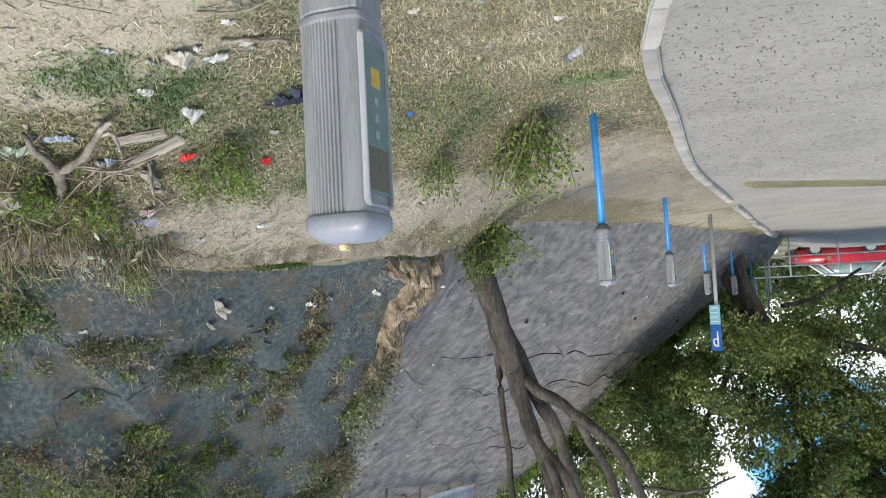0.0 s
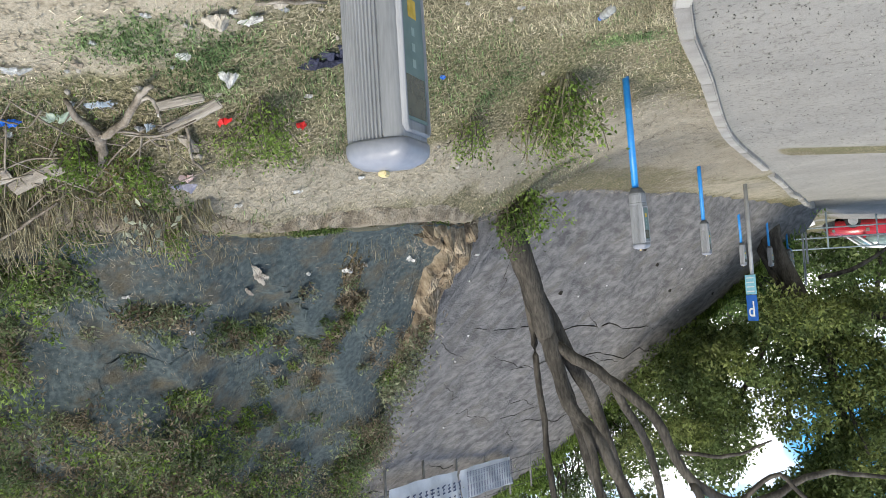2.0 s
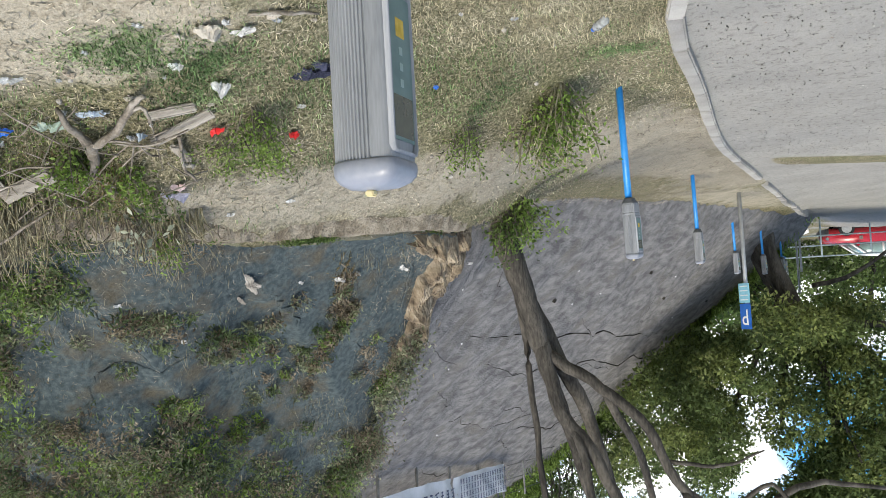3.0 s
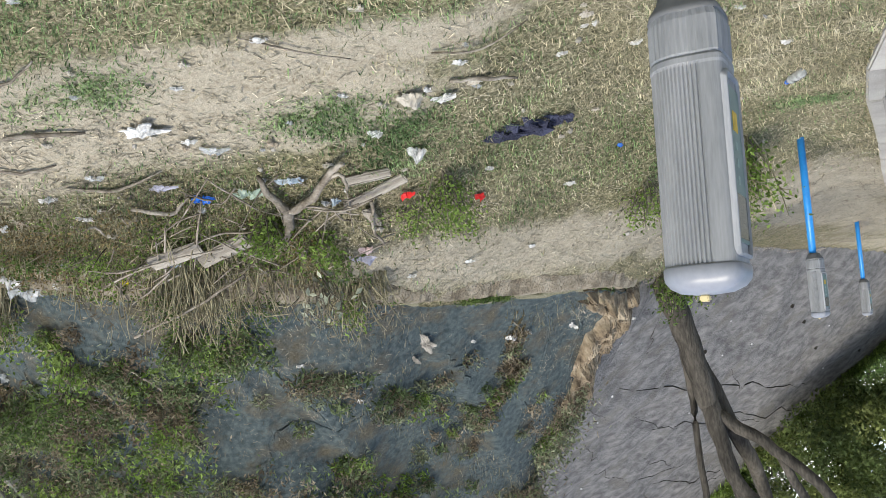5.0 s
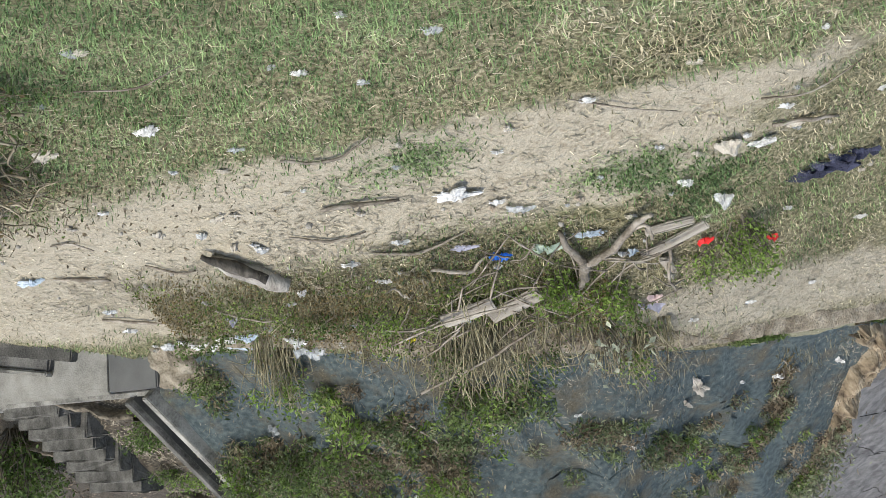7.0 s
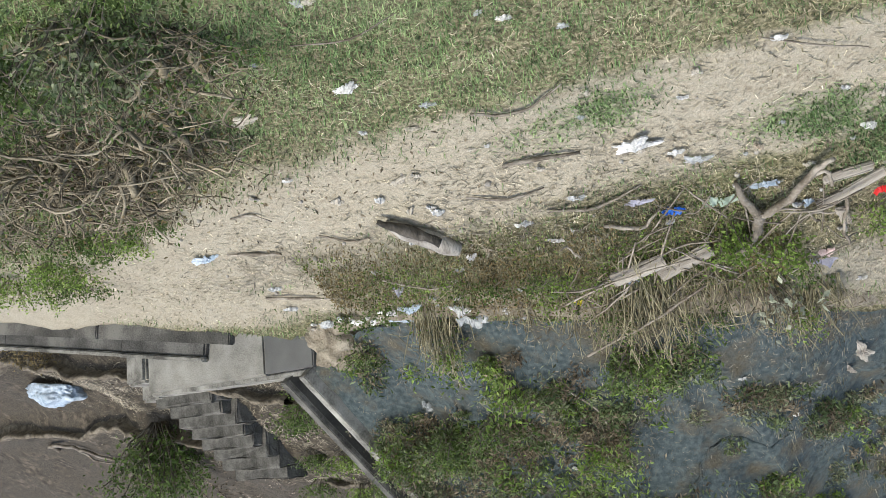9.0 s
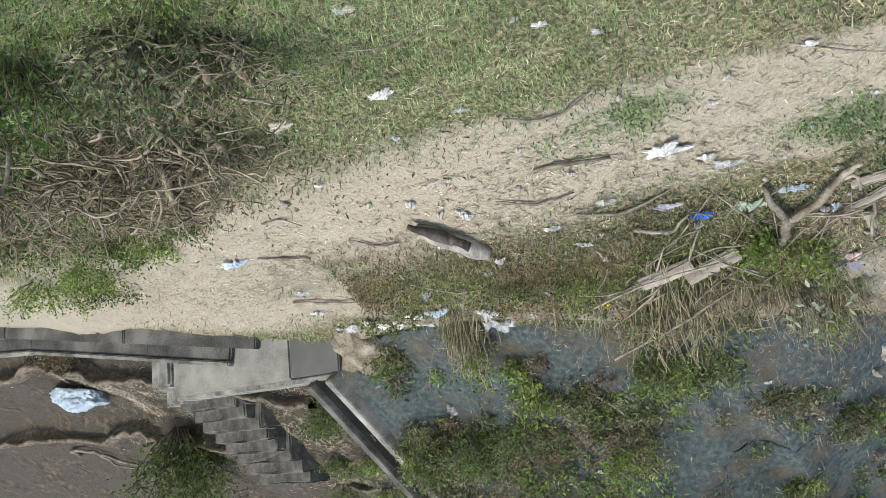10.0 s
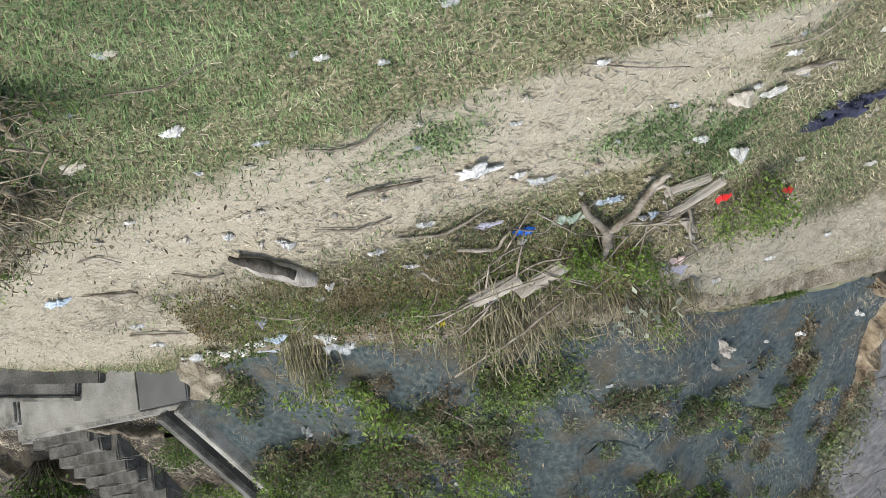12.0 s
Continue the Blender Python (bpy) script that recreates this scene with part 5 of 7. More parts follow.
def weed(label, x, y, h, r, stems, leaf_n, leaf, material, seed, stalk=TWIG, lean=(0, 0), low=0.1, on_slope=False, group="weeds"):
    """A clump of stems that fork, with leaves towards their ends."""
    rnd, rg = random.Random(seed), np.random.default_rng(seed)
    p = slope_near(x, y) if on_slope else on_ground(x, y)
    t = thing("weed", label, "weed", p, group=group)
    tubes, ends = [], []
    for k in range(stems):
        a = rnd.uniform(0, 2 * math.pi)
        q = r * rnd.uniform(0.2, 1.0)
        top = Vector((math.cos(a) * q + lean[0], math.sin(a) * q + lean[1], h * rnd.uniform(0.55, 1.05)))
        foot = Vector((math.cos(a) * r * 0.25 * rnd.random(), math.sin(a) * r * 0.25 * rnd.random(), -0.05))
        mid = foot.lerp(top, 0.5) + Vector([rnd.uniform(-0.12, 0.12) * h for _ in range(3)])
        cp = curve_points([foot, mid, top], 3, 0.01 * h, k)
        tubes.append(tube(cp, np.linspace(0.007, 0.003, len(cp)) * (0.6 + h), 5, 0.1, k))
        for q_ in cp[2:]:
            ends.append(np.array(q_))
        for _ in range(2):
            b = cp[rnd.randint(2, len(cp) - 2)]
            e = b + Vector((rnd.uniform(-1, 1), rnd.uniform(-1, 1), rnd.uniform(0, 1))) * h * 0.25
            tubes.append(tube([b, b.lerp(e, 0.5) + Vector((0, 0, 0.02 * h)), e], [0.004 * (0.6 + h), 0.003 * (0.6 + h), 0.002], 4))
            ends.append(np.array(e))
    part("stem", mesh("stem", *join(tubes), stalk, True), t, kind="stuff")
    if leaf_n:
        ends = [e for e in ends if e[2] > low * h]
        leaf_n = int(leaf_n * 2.1)
        idx = rg.integers(0, len(ends), leaf_n)
        c = np.array(ends)[idx] + rg.normal(0, leaf * 0.8, (leaf_n, 3))
        c[:, 2] = np.maximum(c[:, 2], 0.01)
        part("foliage", mesh("foliage", *leaves(c, leaf * 0.62, rg, up=0.3), material), t, kind="stuff")
    return t


weed("leafy green weed with bare twiggy stems on grass", -0.78, 7.7, 0.62, 0.36, 34, 620, 0.075, LEAF_BRIGHT, 1, stalk=STALK, lean=(0.0, 0.1), low=0.02)
weed("leafy green weed with bare twiggy stems on grass", -0.55, 7.85, 0.5, 0.3, 26, 260, 0.055, LEAF_BRIGHT, 2, stalk=STALK)
weed("small green weed in dry grass", 0.02, 7.3, 0.34, 0.26, 14, 240, 0.05, LEAF_BRIGHT, 3)
weed("dense grey-green weed over rubbish", 1.38, 5.85, 0.3, 0.36, 18, 330, 0.05, LEAF_BRIGHT, 4, lean=(0.02, 0.12))
weed("dense grey-green weed over rubbish", 1.5, 6.2, 0.14, 0.5, 24, 520, 0.042, LEAF_BRIGHT, 5)
weed("bright green broad weed beside the branch", 2.5, 5.75, 0.26, 0.24, 14, 300, 0.055, LEAF_BRIGHT, 6)
weed("bright green broad weed beside the branch", 2.2, 5.92, 0.24, 0.2, 12, 240, 0.055, LEAF_BRIGHT, 7)
weed("leafy shrub sprouting at the tree's foot", -0.5, 10.1, 0.5, 0.36, 18, 520, 0.085, LEAF_BRIGHT, 8, lean=(-0.1, 0))
weed("leafy shrub sprouting at the tree's foot", -0.35, 10.0, 0.5, 0.25, 14, 300, 0.08, LEAF, 9)
weed("pale silver-leaved weed at the slope's foot", 2.35, 6.25, 0.32, 0.26, 16, 46, 0.1, LEAF_SILVER, 10)
weed("yellow-green weed at the slope's foot", 4.75, 6.35, 0.5, 0.2, 18, 170, 0.06, LEAF_BRIGHT, 11, stalk=STALK, low=0.5)
weed("green broad-leaved weed on the netting", 4.35, 6.6, 0.28, 0.22, 12, 150, 0.08, LEAF_BRIGHT, 12, on_slope=True)
weed("green weed on the netting", 3.05, 6.5, 0.2, 0.34, 16, 260, 0.06, LEAF_BRIGHT, 13, on_slope=True)
weed("low green weed among dry stalks", 3.9, 5.8, 0.14, 0.3, 12, 200, 0.04, LEAF, 14)
weed("low green weed among dry stalks", 3.55, 5.75, 0.14, 0.3, 12, 200, 0.04, LEAF_BRIGHT, 15)

# dry reeds that lean over the slope's foot
def reeds(x, y, h, r, n, seed, lean=(0.0, 0.12)):
    rnd = random.Random(seed)
    t = thing("reed_clump", "clump of tall dry brown stalks at the slope's foot", "reeds", on_ground(x, y), group="dry reeds")
    tubes = []
    for k in range(n):
        a, q = rnd.uniform(0, 2 * math.pi), r * math.sqrt(rnd.random())
        f = Vector((math.cos(a) * q, math.sin(a) * q * 0.6, -0.05))
        hh = h * rnd.uniform(0.35, 1.1)
        tip = f + Vector((rnd.gauss(lean[0], 0.09), rnd.gauss(lean[1], 0.09), hh))
        mid = f.lerp(tip, 0.6) + Vector((rnd.gauss(0, 0.02), rnd.gauss(0, 0.02), hh * 0.06))
        if rnd.random() < 0.45:
            tip.z -= hh * rnd.uniform(0.3, 0.8)
            tip.x += rnd.uniform(-0.22, 0.22)
        cp = curve_points([f, mid, tip], 3)
        tubes.append(tube(cp, np.linspace(0.005, 0.002, len(cp)), 4, 0.1, k))
    part("stalk", mesh("stalk", *join(tubes), STALK, True), t, kind="stuff")
    rg = np.random.default_rng(seed)
    c = np.stack([rg.normal(0, r, 60), rg.normal(0.1, r * 0.5, 60), rg.uniform(0.05, h * 0.9, 60)], 1)
    part("dry_foliage", mesh("dry_foliage", *leaves(c, 0.055, rg, aspect=0.16), DEAD_WEED), t, kind="stuff")


for k, (x, y, h, r, n) in enumerate(((3.15, 5.98, 0.52, 0.22, 100), (2.98, 6.08, 0.5, 0.22, 90), (2.6, 6.15, 0.4, 0.2, 36), (2.25, 6.4, 0.3, 0.16, 18), (2.08, 6.55, 0.25, 0.14, 14), (3.5, 6.1, 0.36, 0.22, 50), (4.72, 6.22, 0.55, 0.2, 70), (3.9, 6.05, 0.3, 0.25, 40), (2.8, 5.95, 0.3, 0.22, 36), (3.05, 5.75, 0.22, 0.3, 60), (2.2, 6.42, 0.42, 0.2, 60), (2.02, 6.5, 0.34, 0.16, 36), (4.85, 6.3, 0.5, 0.16, 40), (3.3, 6.08, 0.5, 0.2, 70))):
    reeds(x, y, h, r, n, 400 + k)

# fresh green among the dry stalks
for k, (x, y, h, r, n, m_) in enumerate(((3.35, 6.1, 0.3, 0.22, 200, LEAF), (2.8, 6.25, 0.32, 0.25, 240, LEAF), (2.2, 6.5, 0.26, 0.2, 200, LEAF_BRIGHT), (4.8, 6.4, 0.4, 0.22, 220, LEAF_BRIGHT), (2.1, 6.15, 0.2, 0.2, 160, LEAF), (3.7, 5.95, 0.16, 0.25, 180, LEAF_BRIGHT), (4.3, 5.85, 0.14, 0.3, 200, LEAF), (5.2, 6.3, 0.14, 0.3, 220, LEAF), (5.6, 6.5, 0.12, 0.25, 160, LEAF))):
    weed("green weed growing among dry stalks", x, y, h, r, 12, n, 0.045, m_, 500 + k, stalk=STALK)
weed("dark green shrub at the slope's foot", 3.35, 6.45, 0.3, 0.3, 24, 500, 0.06, LEAF_DARK, 520, on_slope=True)
weed("dark green shrub on the netting", 5.15, 7.35, 0.3, 0.35, 24, 600, 0.06, LEAF, 521, on_slope=True)
weed("dark green shrub on the netting", 4.6, 7.0, 0.25, 0.4, 24, 500, 0.055, LEAF, 522, on_slope=True)
weed("green shrub beside the steps", 7.0, 7.9, 0.25, 0.35, 24, 420, 0.06, LEAF, 523, on_slope=True)
weed("green weeds beside the landing", 6.75, 7.55, 0.18, 0.25, 18, 320, 0.05, LEAF_BRIGHT, 524, on_slope=True)
for k, (x, y, h, r, n) in enumerate(((7.2, 8.15, 0.16, 0.28, 260), (6.85, 8.5, 0.2, 0.3, 300), (7.35, 8.65, 0.18, 0.3, 280), (6.5, 8.8, 0.2, 0.3, 280), (7.0, 9.1, 0.2, 0.35, 300), (7.6, 9.2, 0.2, 0.3, 240), (5.6, 7.7, 0.16, 0.3, 260), (5.2, 8.0, 0.2, 0.35, 320), (5.0, 8.6, 0.22, 0.4, 360))):
    weed("low green weeds beside the drain channel", x, y, h, r, 14, n, 0.055, (LEAF, LEAF_BRIGHT, LEAF)[k % 3], 540 + k, on_slope=True)
weed("green weeds below the channel", 5.75, 6.95, 0.12, 0.35, 18, 320, 0.045, LEAF, 525, on_slope=True)


# the thicket of bare twigs
BRANCH = mat("thicket_wood", [(0.1, 0.083, 0.055), (0.2, 0.172, 0.118), (0.33, 0.29, 0.21)], scale=7, bump=0.4, island=0.3)


def wander(p, d, length, steps, rnd, low, high, bend=0.45):
    """A crooked twig: it turns at every step and stays between two heights."""
    pts, d = [p.copy()], d.normalized()
    for _ in range(steps):
        d = (d + Vector((rnd.gauss(0, bend), rnd.gauss(0, bend), rnd.gauss(0, bend * 0.8)))).normalized()
        q = pts[-1] + d * (length / steps)
        if q.z < low or q.z > high:
            d.z = -d.z
            q = pts[-1] + d * (length / steps)
        pts.append(Vector((q.x, q.y, min(max(q.z, low), high))))
    return pts


def thicket(x, y, h, r, n, seed, lean, green=600, dead=500):
    rnd, rg = random.Random(seed), np.random.default_rng(seed)
    t = thing("thicket", "tangled thicket of crooked bare brown branches with few leaves", "bush", on_ground(x, y))
    stems = []
    for k in range(3):
        a = rnd.uniform(0, 6.28)
        pts = wander(Vector((math.cos(a) * 0.12, math.sin(a) * 0.12, -0.08)), Vector((math.cos(a) * 0.5 + lean[0], math.sin(a) * 0.5 + lean[1], 0.9)), h * 1.2, 5, rnd, -0.1, h * 0.85, 0.3)
        cp = curve_points(pts, 3, 0.006, seed + k)
        part("trunk", mesh("trunk", *tube(cp, np.linspace(0.04, 0.018, len(cp)), 8, 0.12, k), BRANCH, True), t)
        stems.extend(cp[3:])
    tubes, ends = [], []
    for k in range(n):
        a = rnd.uniform(0, 2 * math.pi)
        p = rnd.choice(stems) if rnd.random() < 0.45 else Vector((rnd.uniform(-r, r) * 0.7, rnd.uniform(-r, r) * 0.7, rnd.uniform(0.02, h * 0.6)))
        d = Vector((math.cos(a) + lean[0], math.sin(a) + lean[1], rnd.uniform(-0.2, 0.5)))
        pts = wander(p, d, rnd.uniform(0.35, 0.9) * r, 6, rnd, 0.02, h)
        cp = curve_points(pts, 2)
        thick = rnd.choice((0.004, 0.006, 0.009, 0.014))
        tubes.append(tube(cp, np.linspace(thick, thick * 0.35, len(cp)), 5, 0.12, k))
        for _ in range(4):
            b = cp[rnd.randint(2, len(cp) - 1)]
            q = wander(b, Vector((rnd.gauss(0, 1), rnd.gauss(0, 1), rnd.gauss(0, 0.6))), rnd.uniform(0.08, 0.26), 4, rnd, 0.01, h, 0.6)
            tubes.append(tube(q, np.linspace(0.0035, 0.0014, len(q)), 4, 0.1, k))
            ends.append(np.array(q[-1]))
    part("twig_tangle", mesh("twig_tangle", *join(tubes), BRANCH, True), t, kind="stuff")
    ends = np.array(ends)
    for name, count, size, material in (("foliage", green, 0.034, LEAF), ("dead_foliage", dead, 0.036, LEAF_DRY)):
        c = ends[rg.integers(0, len(ends), count)] + rg.normal(0, 0.05, (count, 3))
        c[:, 2] = np.maximum(c[:, 2], 0.012)
        part(name, mesh(name, *leaves(c, size, rg), material), t, kind="stuff")


thicket(5.55, 3.55, 0.6, 0.85, 170, 21, (0.0, 0.2), 500, 250)
thicket(6.05, 4.1, 0.5, 0.75, 190, 22, (-0.1, 0.15), 350, 300)
thicket(6.8, 4.0, 0.6, 0.9, 170, 23, (0.0, 0.15), 800, 200)
thicket(7.6, 4.5, 0.5, 0.8, 70, 24, (0.0, 0.15), 900, 200)
thicket(4.75, 3.0, 0.35, 0.6, 60, 25, (0.0, 0.1), 500, 200)
weed("dark leafy low bush among long grass", 4.7, 2.75, 0.26, 0.4, 36, 700, 0.05, SHRUB_DARK, 31, group="bushes")
weed("dark leafy low bush among long grass", 5.1, 2.95, 0.32, 0.4, 36, 800, 0.055, SHRUB_DARK, 32, group="bushes")
weed("broad-leaved grey-green bush behind the branches", 4.85, 2.6, 0.34, 0.3, 24, 300, 0.06, SHRUB_GREY, 38, group="bushes")
weed("dark leafy bush behind the branches", 5.6, 2.7, 0.4, 0.45, 36, 700, 0.06, LEAF, 41, group="bushes")
weed("dark leafy bush behind the branches", 6.4, 3.1, 0.4, 0.5, 36, 600, 0.06, LEAF, 39, group="bushes")
weed("tall green weeds beside the thicket", 4.3, 2.2, 0.2, 0.4, 30, 500, 0.05, LEAF, 40, group="bushes")
for k, (x, y, h, r, n, m_) in enumerate(((6.4, 4.95, 0.14, 0.3, 420, LEAF), (6.9, 5.2, 0.16, 0.36, 600, LEAF_BRIGHT), (7.3, 5.3, 0.2, 0.45, 700, LEAF), (8.0, 5.75, 0.2, 0.5, 700, LEAF_BRIGHT), (8.2, 6.1, 0.16, 0.4, 500, LEAF), (8.8, 6.0, 0.24, 0.5, 600, LEAF_BRIGHT), (7.9, 5.0, 0.28, 0.6, 700, LEAF))):
    weed("low green leafy weeds at the path's edge", x, y, h, r, 24, n, 0.05, m_, 600 + k, stalk=STALK, group="bushes", low=0.02)
weed("dark shrub on the earth bank beside the steps", 10.1, 9.6, 1.1, 0.75, 44, 1700, 0.1, LEAF, 36, on_slope=True, group="bushes")
weed("dark shrub on the earth bank", 10.9, 8.25, 0.3, 0.4, 20, 300, 0.06, LEAF_DRY, 37, on_slope=True, group="bushes")
# dead leaves and grass fallen under the thicket
rg_ = np.random.default_rng(707)
c_ = np.stack([rg_.normal(6.0, 0.85, 5000), rg_.normal(3.75, 0.55, 5000)], 1)
c_ = np.concatenate([c_, ground_height(c_[:, 0], c_[:, 1])[:, None] + 0.008], 1)
under_v, under_f = leaves(c_, 0.04, rg_, up=0.0, aspect=0.4)
tagged(new("leaf_litter", mesh("leaf_litter", under_v, under_f, DEAD_WEED)), "dead brown leaves under the thicket", "leaf litter", kind="stuff")

# ---- weeds and low shrubs that cover the netting: too many to count ----
rng = np.random.default_rng(77)
OUT = np.array([0.05, -0.62, 0.78])    # away from the slope
cover = {"dark": [], "grey": [], "fresh": [], "dead": []}
stalk = []


def shrub_mat(p, r, h, n, kinds):
    """One low dome of foliage on the slope; kinds: materials' names with their shares."""
    u = rng.normal(size=(n, 3))
    u /= np.linalg.norm(u, axis=1, keepdims=True)
    u *= rng.uniform(0.35, 1.0, (n, 1)) ** 0.5 * (1 + 0.35 * rng.normal(size=(n, 1)))
    along = np.array([0.0, 0.78, 0.62])
    c = np.array(p) + np.outer(u[:, 0] * r, [1, 0, 0]) + np.outer(u[:, 1] * r, along) + np.outer(np.abs(u[:, 2]) * h + 0.01, OUT)
    main = kinds[int(rng.choice(len(kinds), p=[k[1] for k in kinds]))][0]
    few = rng.random(n) < 0.12
    cover[main].append(c[~few])
    cover["dead"].append(c[few])


GREENS = (("dark", 0.5), ("grey", 0.26), ("fresh", 0.1), ("dead", 0.14))
FRESH = (("fresh", 0.55), ("grey", 0.3), ("dark", 0.15))
BROWN = (("dead", 0.62), ("grey", 0.26), ("dark", 0.12))
MIXED = (("dark", 0.3), ("grey", 0.32), ("dead", 0.33), ("fresh", 0.05))
# patches on the lower netting: x, y, reach, height
for x, y, r, h, kinds in ((2.58, 7.05, 0.26, 0.05, MIXED), (2.45, 7.1, 0.2, 0.05, BROWN), (2.02, 7.98, 0.13, 0.12, FRESH), (1.76, 8.15, 0.24, 0.05, BROWN), (1.34, 8.73, 0.2, 0.06, MIXED), (1.2, 8.6, 0.12, 0.06, BROWN), (0.93, 9.97, 0.16, 0.1, FRESH)):
    for _ in range(7):
        p = slope_near(x + rng.normal(0, r * 0.55), y + rng.normal(0, r * 0.4))
        shrub_mat(p, r * 0.5, h, 90, kinds)
for x, y, r, h, kinds in ((4.42, 6.62, 0.2, 0.14, FRESH), (3.03, 6.6, 0.24, 0.14, GREENS), (3.3, 6.62, 0.2, 0.1, FRESH), (3.96, 6.79, 0.26, 0.07, GREENS), (4.2, 6.7, 0.2, 0.06, MIXED), (5.4, 7.55, 0.3, 0.1, GREENS), (5.0, 7.5, 0.25, 0.1, GREENS), (5.75, 7.0, 0.3, 0.08, GREENS), (3.71, 7.05, 0.2, 0.06, BROWN), (4.6, 7.15, 0.28, 0.04, BROWN), (0.75, 10.3, 0.15, 0.1, MIXED)):
    for _ in range(9):
        p = slope_near(x + rng.normal(0, r * 0.55), y + rng.normal(0, r * 0.4))
        shrub_mat(p, r * 0.5, h, 100, kinds)
# dry debris caught along a fold of the netting
for k in range(70):
    u = rng.random()
    p = slope_near(1.14 + 0.62 * u ** 1.3 + rng.normal(0, 0.04), 8.25 + 0.95 * u + rng.normal(0, 0.04))
    shrub_mat(p, 0.07, 0.03, 26, BROWN if k % 4 else MIXED)
# dense growth above
for k in range(5200):
    s, d = rng.uniform(4.75, 12.05), 0.3 + 4.8 * rng.random() ** 1.35
    start = float(np.interp(s, [5, 6, 7, 8, 9, 10, 11, 12], [0.6, 0.6, 0.65, 0.7, 1.15, 1.4, 1.6, 1.1]))
    p = slope_point(s, d)
    n0 = 0.7 * noise.noise(p * 1.1 + Vector((14, 3, 0))) + 0.55 * noise.noise(p * 2.9)
    dense = (d - start) / 1.1 + 1.7 * n0
    bare = abs((p.x - 1.35) * 0.82 - (p.y - 9.25) * 0.57) < 0.13 and 9.0 < p.y < 10.2
    if dense < rng.random() or bare:
        continue
    tall = min(1.0, max(0.12, (d - start) / 1.6))
    tone = noise.noise(p * 1.5 + Vector((40, 7, 0))) + 0.18 * rng.normal() - 0.08 * tall
    kinds = BROWN if tone > 0.16 else MIXED if tone > -0.04 else FRESH if tone < -0.3 else GREENS
    shrub_mat(p, rng.uniform(0.06, 0.12) * (1 + 0.9 * tall), (0.03 + 0.26 * tall) * rng.uniform(0.4, 1.4), int(rng.uniform(34, 80)), kinds)
# rounder shrubs that stand out of the growth, each of one tint
for k in range(420):
    s = rng.uniform(4.75, 12.0)
    start = float(np.interp(s, [5, 6, 7, 8, 9, 10, 11, 12], [0.75, 0.8, 0.9, 0.95, 1.5, 1.8, 2.0, 1.4]))
    d = start + 3.4 * rng.random() ** 1.2
    p = slope_point(s, d)
    if noise.noise(p * 1.3 + Vector((5, 31, 0))) < -0.22 or (abs((p.x - 1.35) * 0.82 - (p.y - 9.25) * 0.57) < 0.22 and 9.0 < p.y < 10.2):
        continue
    r = rng.uniform(0.12, 0.34)
    tint = ("fresh", "grey", "dark", "dark", "fresh", "grey", "dead")[int(rng.integers(0, 7))]
    n = int(1900 * r * r + 60)
    u = rng.normal(size=(n, 3))
    u /= np.linalg.norm(u, axis=1, keepdims=True)
    u[:, 2] = np.abs(u[:, 2])
    lump = np.array([noise.noise(Vector(q) * 2.3 + Vector((k, 0, 0))) for q in u])
    u *= (rng.uniform(0.8, 1.0, n) * (1 + 0.5 * lump))[:, None]
    c = np.array(p) + np.outer(u[:, 0] * r, [1, 0, 0]) + np.outer(u[:, 1] * r, [0, 0.78, 0.62]) + np.outer(u[:, 2] * r * 0.95 + 0.02, OUT)
    mixed_in = u[:, 2] < 0.25
    cover[tint].append(c[~mixed_in])
    cover["dead" if k % 3 else "dark"].append(c[mixed_in])
for k in range(5200):
    s, d = rng.uniform(4.8, 12.0), 0.05 + 3.6 * rng.random()
    p = slope_point(s, d)
    if noise.noise(p * 1.4 + Vector((2, 9, 0))) + 0.5 * noise.noise(p * 4.3) + 0.12 * d > 0.12 + 0.4 * rng.random():
        b = np.array(p) + rng.normal(0, 1, (4, 3)) * [0.05, 0.04, 0.0]
        b[:, 2] += (b[:, 1] - p[1]) * 0.95
        stalk.append(b)
for name, size, material, lb in (("dark", 0.056, SHRUB_DARK, "dark green low shrubs growing through the netting"), ("grey", 0.044, SHRUB_GREY, "grey-green weeds growing through the netting"), ("fresh", 0.05, LEAF_BRIGHT, "fresh green weeds growing through the netting"), ("dead", 0.046, DEAD_WEED, "dead brown weeds on the netting")):
    tagged(new("slope_weeds", mesh("slope_weeds", *leaves(np.concatenate(cover[name]), size, rng, up=0.3, aspect=0.36), material)), lb, "weeds", kind="stuff")
tagged(new("slope_stalks", mesh("slope_stalks", *blades(np.concatenate(stalk), 0.1, rng, lean=1.3, width=0.0018), STALK)), "thin dry stalks on the netting", "weeds", kind="stuff")
# creases where the netting has slipped into folds
for k, (x0, y0, x1, y1) in enumerate(((2.1, 7.75, 2.25, 8.45), (2.35, 7.6, 3.05, 7.35), (3.05, 7.35, 3.3, 7.7), (0.9, 8.6, 1.3, 9.3), (1.7, 7.7, 1.55, 8.4), (3.6, 6.8, 3.9, 7.35), (2.9, 6.8, 2.6, 7.5), (4.9, 6.9, 5.2, 7.5), (2.0, 8.4, 2.5, 8.7), (0.5, 8.6, 0.75, 9.2))):
    pts = [slope_near(x0 + (x1 - x0) * u + 0.05 * noise.noise(Vector((u * 4, k, 1))), y0 + (y1 - y0) * u, 0.0) for u in np.linspace(0, 1, 14)]
    part("crease", mesh("crease", *tube(pts, [0.003 + 0.013 * math.sin(math.pi * u) ** 0.7 for u in np.linspace(0, 1, 14)], 7, 0.2, k), NET, True), net, "raised crease in the netting")

